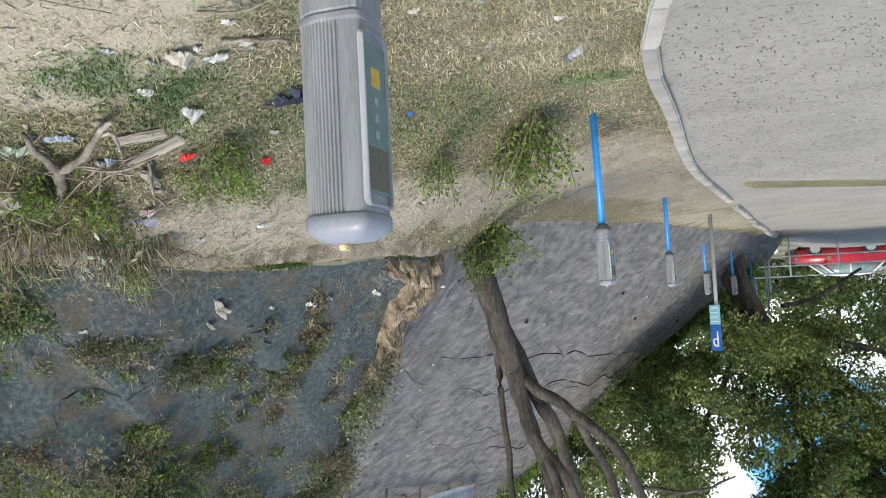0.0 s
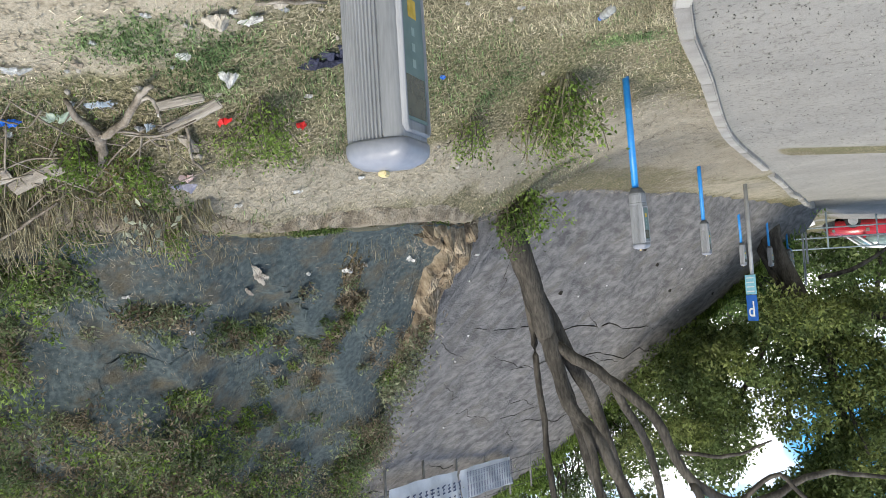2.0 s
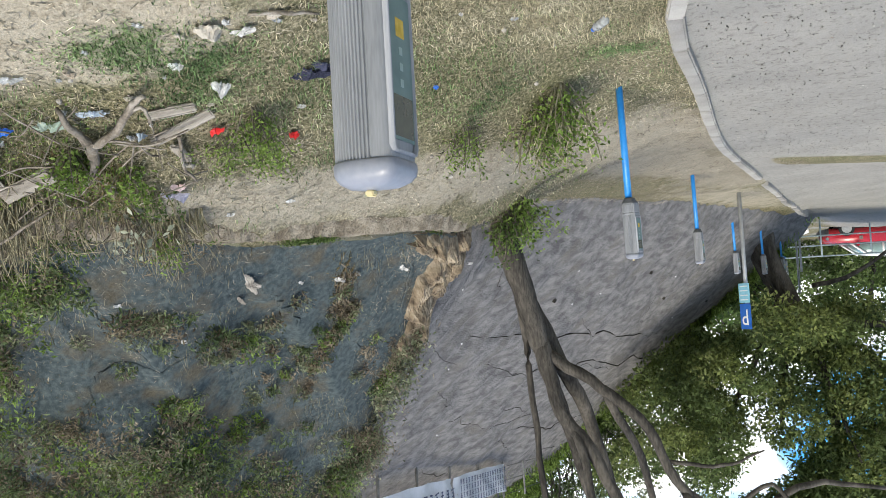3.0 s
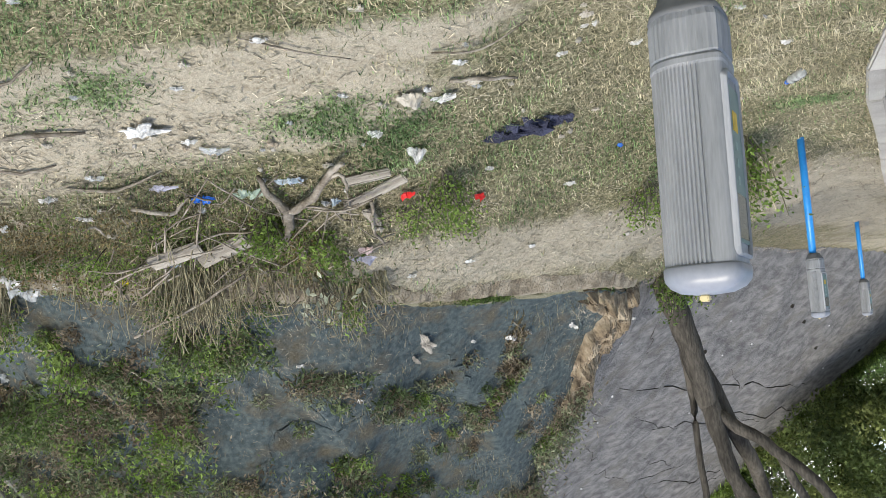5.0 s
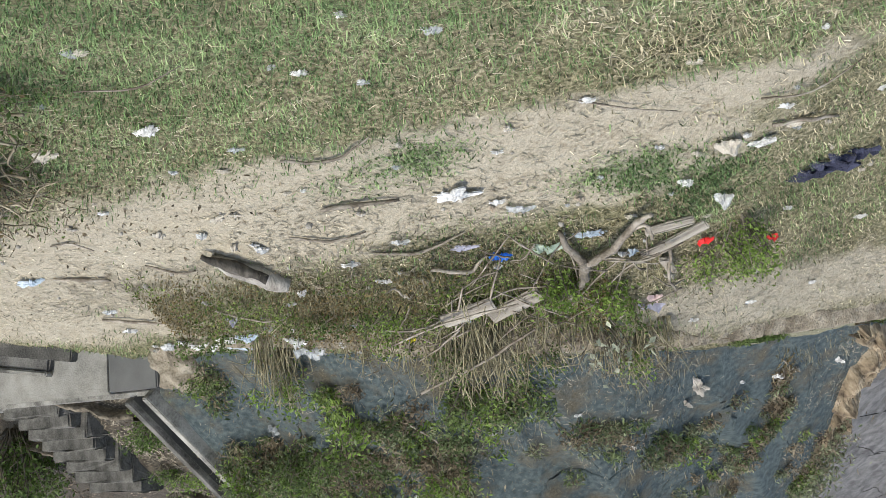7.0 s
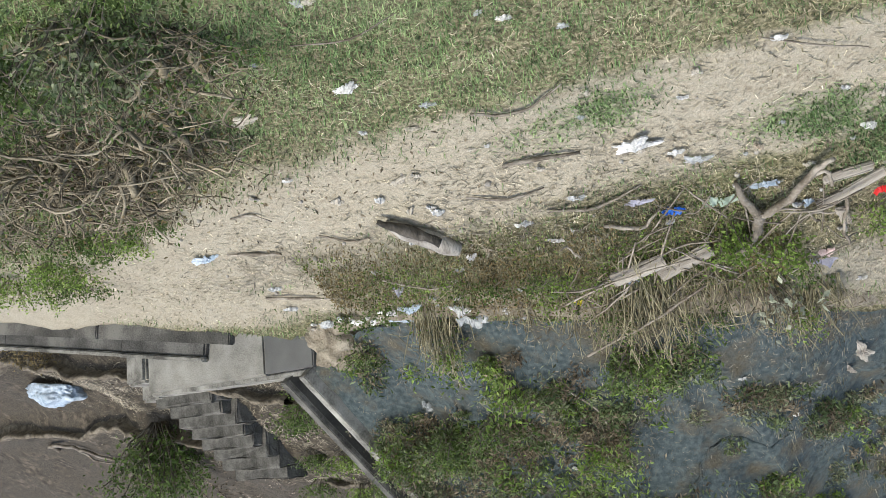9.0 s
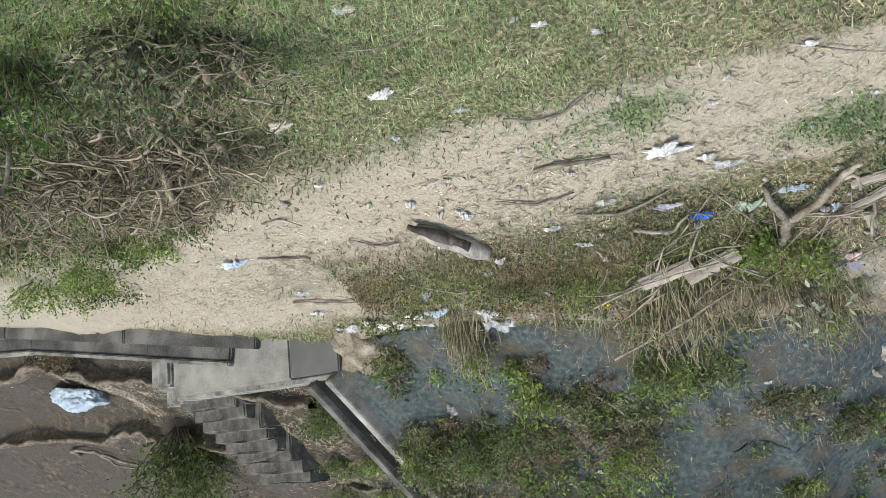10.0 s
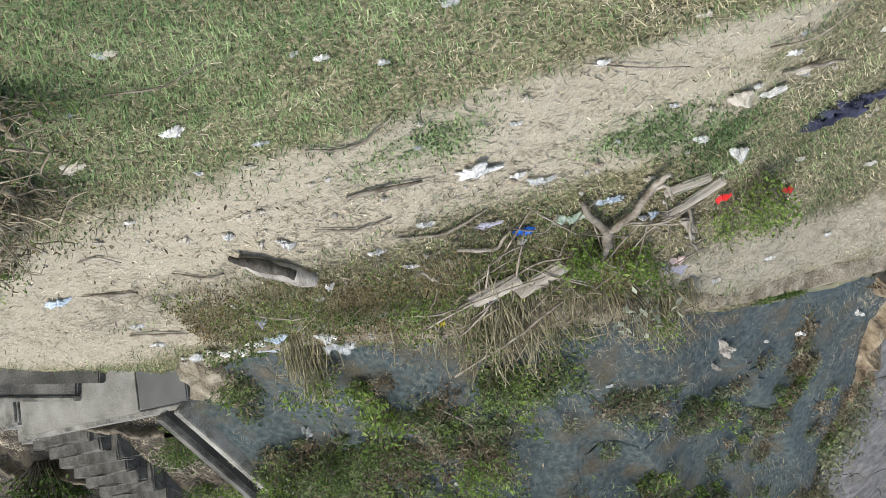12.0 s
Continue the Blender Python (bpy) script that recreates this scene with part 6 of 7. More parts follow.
# moss and tiny weeds along the crumbling lip
moss = []
for k in range(1500):
    s, d = rng.uniform(7.6, 12.0), rng.normal(-0.03, 0.045)
    p = slope_point(s, 0.0)
    t_ = toe_at(s)
    if noise.noise(Vector((s * 2.2, 3.0, 0.0))) + 0.5 * noise.noise(Vector((s * 7, 1.0, 0.0))) < 0.05 + 0.3 * rng.random():
        continue
    h_ = math.hypot(t_[3], t_[4])
    c0 = np.array([t_[0] + t_[3] / h_ * d, t_[1] + t_[4] / h_ * d, t_[2] + 0.012])
    moss.append(c0 + rng.normal(0, 1, (9, 3)) * [0.03, 0.03, 0.012])
tagged(new("lip_moss", mesh("lip_moss", *leaves(np.concatenate(moss), 0.024, rng, up=0.5), LEAF)), "green moss and tiny weeds along the crumbling lip", "moss", kind="stuff")

# fringe of plants along the edge between netting and grey concrete, and on its ledges
fringe, fringe_dry = [], []
for k in range(260):
    s, d = 11.85 + rng.normal(0, 0.16), 0.95 + 5.4 * rng.random()
    p = slope_point(s, d)
    c = np.array(p) + rng.normal(0, 1, (80, 3)) * [0.12, 0.12, 0.06] + [0, 0, 0.06]
    c[:, 2] += (c[:, 1] - p[1]) * 0.8
    (fringe if rng.random() < 0.6 else fringe_dry).append(c)
for s0, d0, s1, d1, n in ((13.0, 4.6, 14.6, 4.2, 40), (13.6, 5.6, 15.0, 5.4, 40), (14.6, 6.6, 16.6, 6.4, 46), (12.3, 4.0, 13.0, 4.4, 40)):
    for k in range(n):
        u = rng.random()
        p = slope_point(s0 + (s1 - s0) * u, d0 + (d1 - d0) * u + rng.normal(0, 0.12))
        c = np.array(p) + rng.normal(0, 1, (40, 3)) * [0.25, 0.25, 0.09] + [0, 0, 0.08]
        (fringe if rng.random() < 0.55 else fringe_dry).append(c)
tagged(new("ledge_weeds", mesh("ledge_weeds", *leaves(np.concatenate(fringe), 0.05, rng), SHRUB_GREY)), "green plants along cracks and ledges of the slope", "weeds", kind="stuff")
tagged(new("ledge_weeds", mesh("ledge_weeds", *leaves(np.concatenate(fringe_dry), 0.07, rng, aspect=0.18), DEAD_WEED)), "dry grass along cracks and ledges of the slope", "weeds", kind="stuff")

# fresh grass that hangs over the crest of the grey slope
band, band_leaf = [], []
for k in range(3600):
    s = rng.uniform(15.4, 19.6)
    p = slope_point(s, crest(s) + (rng.normal(-0.35, 0.4) if k % 2 else 3.2 * rng.random()))
    band.append(np.array(p) + rng.normal(0, 1, (6, 3)) * [0.12, 0.12, 0.04])
    if rng.random() < 0.5:
        band_leaf.append(np.array(p) + rng.normal(0, 1, (10, 3)) * [0.15, 0.15, 0.09] + [0, 0, 0.12])
tagged(new("crest_grass", mesh("crest_grass", *blades(np.concatenate(band), 0.3, rng, lean=0.9, width=0.012), LEAF_BRIGHT)), "fresh green grass along the crest of the grey slope", "grass", kind="stuff")
tagged(new("crest_weeds", mesh("crest_weeds", *leaves(np.concatenate(band_leaf), 0.13, rng), LEAF_BRIGHT)), "leafy weeds along the crest of the grey slope", "weeds", kind="stuff")

# ---- short grass ----
GRASS_DRY = mat("grass_dry", [(0.24, 0.215, 0.13), (0.36, 0.325, 0.21), (0.48, 0.44, 0.31)], scale=2, bump=0, island=0.6)
GRASS_GREEN = mat("grass_green", [(0.09, 0.15, 0.055), (0.16, 0.235, 0.095), (0.26, 0.33, 0.155)], scale=2, bump=0, island=0.6)


def scatter(n, x0, x1, y0, y1, keep):
    x, y = rng.uniform(x0, x1, n), rng.uniform(y0, y1, n)
    d, h = toe_of(x, y)
    w = np.clip(1.05 - 1.2 * sand_zone(x, y), 0.004, 1) * (road_zone(x, y) < 0.1) * (d > 0.05)
    patch = np.array([noise.noise(Vector((a * 0.8, b * 0.8, 0.0))) + 0.6 * noise.noise(Vector((a * 2.6, b * 2.6, 5.0))) for a, b in zip(x, y)])
    ok = rng.random(n) < w * keep(patch, x, y)
    x, y = x[ok], y[ok]
    return np.stack([x, y, ground_height(x, y) - 0.004], 1)


dry_roots = np.concatenate([scatter(170000, -1.6, 9.0, 1.8, 7.0, lambda p, x, y: np.clip(0.7 - 0.5 * p - 0.1 * np.clip(x, 0, 4) - 0.25 * (y < 4.4) * (x > 0.3), 0.1, 1)), scatter(26000, -3.5, 2.0, 6.5, 12.0, lambda p, x, y: np.clip(0.7 - 0.4 * p, 0.2, 1))])
green_roots = np.concatenate([scatter(200000, -1.6, 9.0, 1.8, 7.0, lambda p, x, y: np.clip(0.02 + 0.8 * p + 0.24 * np.clip(x - 0.5, 0, 3.4) + 0.3 * (y < 4.4) * (x > 0.3), 0.03, 1)), scatter(14000, -3.5, 2.0, 6.5, 12.0, lambda p, x, y: np.clip(0.25 + 0.8 * p, 0.0, 1))])
tagged(new("grass", mesh("grass", *blades(dry_roots, 0.042, rng, lean=1.6, width=0.0026), GRASS_DRY)), "short trampled dry grass", "grass", kind="stuff")
tagged(new("grass", mesh("grass", *blades(green_roots, 0.046, rng, lean=1.1, width=0.0028), GRASS_GREEN)), "short green grass", "grass", kind="stuff")
for k, (x, y, h, n, m_) in enumerate(((2.96, 4.5, 0.03, 900, GRASS_GREEN), (1.78, 5.05, 0.035, 1000, GRASS_GREEN), (1.5, 5.25, 0.035, 900, GRASS_GREEN), (2.0, 5.0, 0.03, 600, GRASS_GREEN), (1.55, 5.5, 0.035, 700, GRASS_GREEN), (-0.2, 7.2, 0.035, 500, GRASS_GREEN), (-1.2, 7.3, 0.035, 700, GRASS_GREEN), (1.58, 4.15, 0.06, 260, GRASS_DRY), (3.36, 4.58, 0.03, 260, GRASS_GREEN), (5.6, 3.9, 0.14, 400, GRASS_GREEN), (6.6, 3.6, 0.16, 500, GRASS_GREEN), (5.1, 3.4, 0.12, 400, GRASS_GREEN), (6.0, 2.9, 0.16, 500, GRASS_GREEN))):
    q = np.stack([rng.normal(x, 0.16, n), rng.normal(y, 0.09, n)], 1)
    q = np.concatenate([q, ground_height(q[:, 0], q[:, 1])[:, None] - 0.004], 1)
    tagged(new("grass_tuft", mesh("grass_tuft", *blades(q, h, rng, lean=0.8 if h > 0.06 else 1.9, width=0.004), m_)), "tuft of longer grass beside the path", "grass", kind="stuff")

# dead leaves and bits trodden into the earth
lx, ly = rng.uniform(-6.0, 8.8, 80000), rng.uniform(4.2, 17.0, 80000)
ld, lh = toe_of(lx, ly)
clump = np.array([noise.noise(Vector((a * 1.5, b * 5.0, 2.0))) for a, b in zip(lx, ly)])
near = (np.exp(-((ld - 0.95) / 0.42) ** 2) * (lx > 1.6) + 0.16 + 0.22 * (lx < 2.2) * (lx > -0.8) + 0.45 * np.clip((lx - 4.2) / 1.0, 0, 1) * (ld < 1.3) + 0.25 * (lx < 1.8) * (ld < 1.2)) * np.clip(0.5 + 2.2 * clump, 0.03, 1.2)
ok = (ld > 0.03) & (road_zone(lx, ly) < 0.05) & (rng.random(80000) < near * np.where(ly > 9.2, 1.6, 1.0) * (1 - 0.75 * sand_zone(lx, ly) * (ld > 1.1)))
pos = np.stack([lx[ok], ly[ok], ground_height(lx[ok], ly[ok]) + 0.006], 1)
lv, lf = leaves(pos, 0.034, rng, up=0.0, aspect=0.4)
lv = np.array(lv)
lv[:, 2] = np.repeat(pos[:, 2], 4) + (lv[:, 2] - np.repeat(pos[:, 2], 4)) * 0.25
LITTERLEAF = mat("litter_leaf", [(0.12, 0.095, 0.065), (0.24, 0.2, 0.15), (0.36, 0.32, 0.26)], scale=3, bump=0, island=0.5)
tagged(new("leaf_litter", mesh("leaf_litter", lv.tolist(), lf, LITTERLEAF)), "dead leaves and fibres trodden into the earth", "leaf litter", kind="stuff")
# low matted weeds between the path and the slope
mx, my = rng.uniform(2.2, 5.6, 26000), rng.uniform(5.3, 6.3, 26000)
md, mh = toe_of(mx, my)
ok = (md > 0.06) & (rng.random(26000) < np.exp(-((md - 0.5) / 0.32) ** 2))
pos = np.stack([mx[ok], my[ok], ground_height(mx[ok], my[ok]) - 0.004], 1)
half = rng.random(len(pos)) < 0.6
tagged(new("matted_weeds", mesh("matted_weeds", *blades(pos[half], 0.085, rng, lean=1.2, width=0.0024), STALK)), "matted dry weeds below the slope", "weeds", kind="stuff")
mat_c = np.concatenate([pos[~half] + rng.normal(0, 0.02, (int((~half).sum()), 3)) + [0, 0, 0.045] for _ in range(2)])
tone = np.array([noise.noise(Vector(q) * 2.2) for q in mat_c]) + rng.normal(0, 0.22, len(mat_c))
tagged(new("matted_weeds", mesh("matted_weeds", *leaves(mat_c[tone > 0.2], 0.024, rng), LEAF_BRIGHT)), "matted fresh green weeds below the slope", "weeds", kind="stuff")
tagged(new("matted_weeds", mesh("matted_weeds", *leaves(mat_c[tone < -0.02], 0.03, rng, aspect=0.35), LEAF_DRY)), "matted dead brown weeds below the slope", "weeds", kind="stuff")
tagged(new("matted_weeds", mesh("matted_weeds", *leaves(mat_c[(tone >= -0.02) & (tone <= 0.2)], 0.024, rng), LEAF)), "matted low green weeds below the slope", "weeds", kind="stuff")

# scraps and dead leaves on the asphalt
rx, ry = rng.uniform(-9, -1.2, 2600), 3.0 + 15 * rng.random(2600)
ok = road_zone(rx, ry) > 0.95
pos = np.stack([rx[ok], ry[ok], ground_height(rx[ok], ry[ok]) - 0.054], 1)
lv, lf = leaves(pos, 0.03, rng, up=0.0, aspect=0.5)
lv = np.array(lv)
lv[:, 2] = np.repeat(pos[:, 2], 4) + np.abs(lv[:, 2] - np.repeat(pos[:, 2], 4)) * 0.3
tagged(new("road_leaves", mesh("road_leaves", lv.tolist(), lf, LITTERLEAF)), "dead leaves and scraps strewn on the asphalt", "leaf litter", kind="stuff")

# straw and twig bits on grass, path and netting
def straw(pos, size, normals_y=0.0, thin=1.0):
    n = len(pos)
    a = rng.uniform(0, np.pi, n)
    L = size * rng.uniform(0.4, 1.8, n)
    o = np.stack([np.cos(a) * L, np.sin(a) * L, rng.normal(0, 0.12, n) * L + np.sin(a) * L * normals_y], 1)
    w = np.stack([-np.sin(a), np.cos(a), np.full(n, normals_y) * np.cos(a)], 1) * (0.0028 + 0.002 * rng.random((n, 1))) * thin
    m = np.asarray(pos) + [0, 0, 0.006]
    v = np.stack([m - o / 2 - w, m - o / 2 + w, m + o / 2 + w * 0.6, m + o / 2 - w * 0.6], 1).reshape(-1, 3)
    i = np.arange(n)[:, None] * 4
    return v.tolist(), (i + [0, 1, 2, 3]).tolist()


NETSTRAW = mat("old_straw", [(0.08, 0.07, 0.05), (0.18, 0.16, 0.12), (0.3, 0.27, 0.21)], scale=2, bump=0, island=0.8)
FIBRE = mat("trodden_fibre", [(0.1, 0.085, 0.06), (0.22, 0.19, 0.14), (0.4, 0.36, 0.28)], scale=2, bump=0, island=0.7)
STRAW = mat("straw", [(0.22, 0.19, 0.13), (0.36, 0.32, 0.23), (0.5, 0.46, 0.36)], scale=2, bump=0, island=0.85)
sx, sy = rng.uniform(-2.2, 8.5, 60000), rng.uniform(3.4, 9.5, 60000)
sd, sh = toe_of(sx, sy)
ok = (sd > 0.05) & (road_zone(sx, sy) < 0.1) & (rng.random(60000) < 0.25 + 0.5 * np.exp(-((sd - 0.9) / 0.6) ** 2))
tagged(new("straw_bits", mesh("straw_bits", *straw(np.stack([sx[ok], sy[ok], ground_height(sx[ok], sy[ok])], 1), 0.045), STRAW)), "dry straw and twig bits over the ground", "straw", kind="stuff")
bx, by = rng.uniform(-6.0, 6.2, 90000), rng.uniform(4.5, 17.5, 90000)
bd, bh = toe_of(bx, by)
ok = (bd > -0.03) & (bd < np.where(by > 9.0, 2.8, np.where((bx > 2.2) & (bx < 4.4), 1.6, 1.1))) & (road_zone(bx, by) < 0.1) & ((bx < 2.4) | (bd < 0.35) | (bd > 0.75))
fibre_v, fibre_f = straw(np.stack([bx[ok], by[ok], ground_height(bx[ok], by[ok]) + np.where(bd[ok] < 0.2, 0.034, 0.002)], 1), np.where(by[ok] > 9.0, 0.1, 0.05), 0.0, 0.7)
tagged(new("straw_bits", mesh("straw_bits", fibre_v, fibre_f, FIBRE)), "brown fibres trodden into the earth below the slope", "straw", kind="stuff")
net_pos = [slope_point(rng.uniform(4.8, 12.0), 0.03 + 3.5 * rng.random() ** 1.3, 0.012) for _ in range(17000)]
net_pos = [p for p in net_pos if noise.noise(p * 1.3 + Vector((9, 0, 0))) + 0.5 * noise.noise(p * 4) > rng.random() * 0.7 - 0.3]
tagged(new("straw_bits", mesh("straw_bits", *straw(np.array([tuple(p) for p in net_pos]), 0.026, 0.8, 0.42), NETSTRAW)), "dry straw and twig bits caught on the netting", "straw", kind="stuff")
bank_pos = [slope_point(rng.uniform(1.2, 4.7), 0.3 + 2.6 * rng.random(), -0.085) for _ in range(9000)]
tagged(new("straw_bits", mesh("straw_bits", *straw(np.array([tuple(p) for p in bank_pos]), 0.06, 0.6), NETSTRAW)), "dry leaves and straw over the earth bank", "straw", kind="stuff")

bank_leaves = np.array([tuple(slope_point(rng.uniform(1.0, 4.6), 0.3 + 3.4 * rng.random(), -0.088)) for _ in range(9000)])
keep_ = np.array([noise.noise(Vector(q) * 1.7) + 0.5 * noise.noise(Vector(q) * 5) for q in bank_leaves]) > rng.random(9000) * 0.5 - 0.2
lv, lf = leaves(bank_leaves[keep_], 0.06, rng, up=0.0, aspect=0.45)
lv = np.array(lv)
zc = np.repeat(bank_leaves[keep_][:, 2], 4)
lv[:, 2] = zc + (lv[:, 2] - zc) * 0.3
tagged(new("leaf_litter", mesh("leaf_litter", lv.tolist(), lf, LITTERLEAF)), "dead leaves scattered over the earth bank", "leaf litter", kind="stuff")

# grit and small stones on the asphalt
gx_, gy_ = rng.uniform(-8, -1.1, 9000), 2.8 + 12 * rng.random(9000) ** 1.4
ok = road_zone(gx_, gy_) > 0.9
pos = np.stack([gx_[ok], gy_[ok], ground_height(gx_[ok], gy_[ok]) - 0.055], 1)
GRIT = mat("grit", [(0.1, 0.095, 0.085), (0.3, 0.29, 0.26)], scale=3, bump=0, island=0.7)
tagged(new("road_grit", mesh("road_grit", *leaves(pos, 0.018, rng, up=0.0, aspect=0.9), GRIT)), "grit and small stones strewn on the asphalt", "gravel", kind="stuff")

# longer dark grass round the bushes
hx, hy = rng.uniform(4.3, 7.2, 9000), rng.uniform(1.5, 3.7, 9000)
clump = np.array([noise.noise(Vector((a * 1.6, b * 1.6, 8.0))) for a, b in zip(hx, hy)])
ok = rng.random(9000) < np.clip(0.55 + 1.3 * clump + 0.25 * (hx - 5) - 0.35 * (hy - 2.6), 0, 1)
pos = np.stack([hx[ok], hy[ok], ground_height(hx[ok], hy[ok]) - 0.004], 1)
tagged(new("long_grass", mesh("long_grass", *blades(pos, 0.065, rng, lean=1.2, width=0.005), LEAF)), "longer dark green grass around the bushes", "grass", kind="stuff")

# thin dark twigs strewn along the edge of the path
tx, ty = rng.uniform(1.9, 6.6, 4200), rng.uniform(4.6, 6.4, 4200)
td, th = toe_of(tx, ty)
ok = rng.random(4200) < np.exp(-((td - 0.85) / 0.22) ** 2) * np.where(np.abs(tx - 3.5) < 0.75, 1.0, 0.35)
OLDTWIG = mat("old_twig", [(0.07, 0.06, 0.047), (0.17, 0.15, 0.12), (0.32, 0.29, 0.24)], scale=2, bump=0, island=0.6)
tagged(new("twig_bits", mesh("twig_bits", *straw(np.stack([tx[ok], ty[ok], ground_height(tx[ok], ty[ok]) + 0.01], 1), 0.16), OLDTWIG)), "thin dark twigs strewn along the path's edge", "twigs", kind="stuff")


# ---- the far end of the road ----
METALGREY = mat("galvanised", [(0.3, 0.31, 0.31), (0.4, 0.41, 0.41)], scale=8, rough=0.5, metal=0.4, bump=0.05)
SIGNBLUE = mat("sign_blue", [(0.02, 0.11, 0.42), (0.03, 0.15, 0.5)], bump=0, rough=0.4)
SIGNCYAN = mat("sign_cyan", [(0.2, 0.5, 0.6), (0.28, 0.58, 0.68)], bump=0, rough=0.4, scale=20)
WHITE = mat("white_paint", [(0.7, 0.7, 0.68), (0.8, 0.8, 0.78)], bump=0.05)
RAIL = mat("rail_paint", [(0.45, 0.55, 0.56), (0.58, 0.66, 0.66)], bump=0.05, rough=0.45)
CARRED = mat("car_red", [(0.32, 0.012, 0.022), (0.4, 0.018, 0.03)], scale=2, bump=0, rough=0.25, spec=0.5)
CARTRIM = mat("car_trim", [(0.02, 0.02, 0.022), (0.04, 0.04, 0.045)], bump=0.05, rough=0.6)
CARGLASS = mat("car_glass", [(0.16, 0.24, 0.23), (0.24, 0.33, 0.32)], bump=0, rough=0.08, spec=0.6)
RUBBER = mat("rubber", [(0.015, 0.015, 0.016), (0.03, 0.03, 0.03)], rough=0.8)
ALLOY = mat("alloy", [(0.45, 0.46, 0.47), (0.6, 0.6, 0.6)], rough=0.35, metal=0.6, bump=0)


def letter(body, size, material, extrude=0.004):
    cu = bpy.data.curves.new("letter", "FONT")
    cu.body, cu.size, cu.extrude, cu.align_x, cu.align_y = body, size, extrude, "CENTER", "CENTER"
    ob = bpy.data.objects.new("letter", cu)
    me = bpy.data.meshes.new_from_object(ob)
    bpy.data.objects.remove(ob)
    me.materials.clear()
    me.materials.append(material)
    return me


def parking_sign(at, turn, height, w, label):
    t = thing("parking_sign", label, "road sign", at, turn=turn)
    part("pole", mesh("pole", *lathe([(0.038, -0.4), (0.038, height * 0.5), (0.038, height)], 14), METALGREY, True), t, "galvanised pole")
    part("lower_panel", bm_mesh("lower_panel", box(w, 0.012, height * 0.13, 0.003, at=(0, -0.048, height * 0.765)), SIGNCYAN), t, "pale blue plate with unreadable lines")
    plate = part("upper_panel", bm_mesh("upper_panel", box(w, 0.012, height * 0.17, 0.003, at=(0, -0.048, height * 0.92)), SIGNBLUE), t, "blue plate with a white letter")
    part("letter", letter("P", height * 0.15, WHITE), plate, m=pose(0, -0.056, height * 0.92, 90, 0, 0))
    for k in range(4):
        part("text_bar", bm_mesh("text_bar", box(w * 0.7, 0.004, 0.02, 0, at=(0, -0.056, height * (0.72 + 0.03 * k))), WHITE), t)
    return t


parking_sign((-5.1, 18.2, -0.22), 72, 2.85, 0.34, "tall parking sign with blue plates on a galvanised pole")
parking_sign((-15.6, 33.0, -0.25), 12, 1.75, 0.42, "small blue parking sign behind the railing")
for x, y, h in ((-10.15, 30.3, 2.3), (-10.9, 32.2, 1.6)):
    p = thing("post", "thin grey steel post beside the road", "post", (x, y, -0.25), group="posts by the road")
    part("pole", mesh("pole", *lathe([(0.035, -0.3), (0.035, h)], 12), METALGREY, True), p)
    part("cap", mesh("cap", *lathe([(0.04, h), (0.04, h + 0.02), (0.0, h + 0.04)], 12), METALGREY, True), p)

railing = thing("railing", "pale blue-grey tubular steel railing behind the car", "railing", (-10.6, 34.2, -0.25), turn=184)
for k in range(6):
    part("post", mesh("post", *lathe([(0.03, -0.2), (0.03, 1.1)], 10), RAIL, True), railing, m=pose(1.7 * k, 0, 0))
for z in (0.35, 0.7, 1.08):
    part("rail", mesh("rail", *tube([(0, 0, z), (4.2, 0, z), (8.6, 0, z)], [0.026] * 3, 10), RAIL, True), railing)


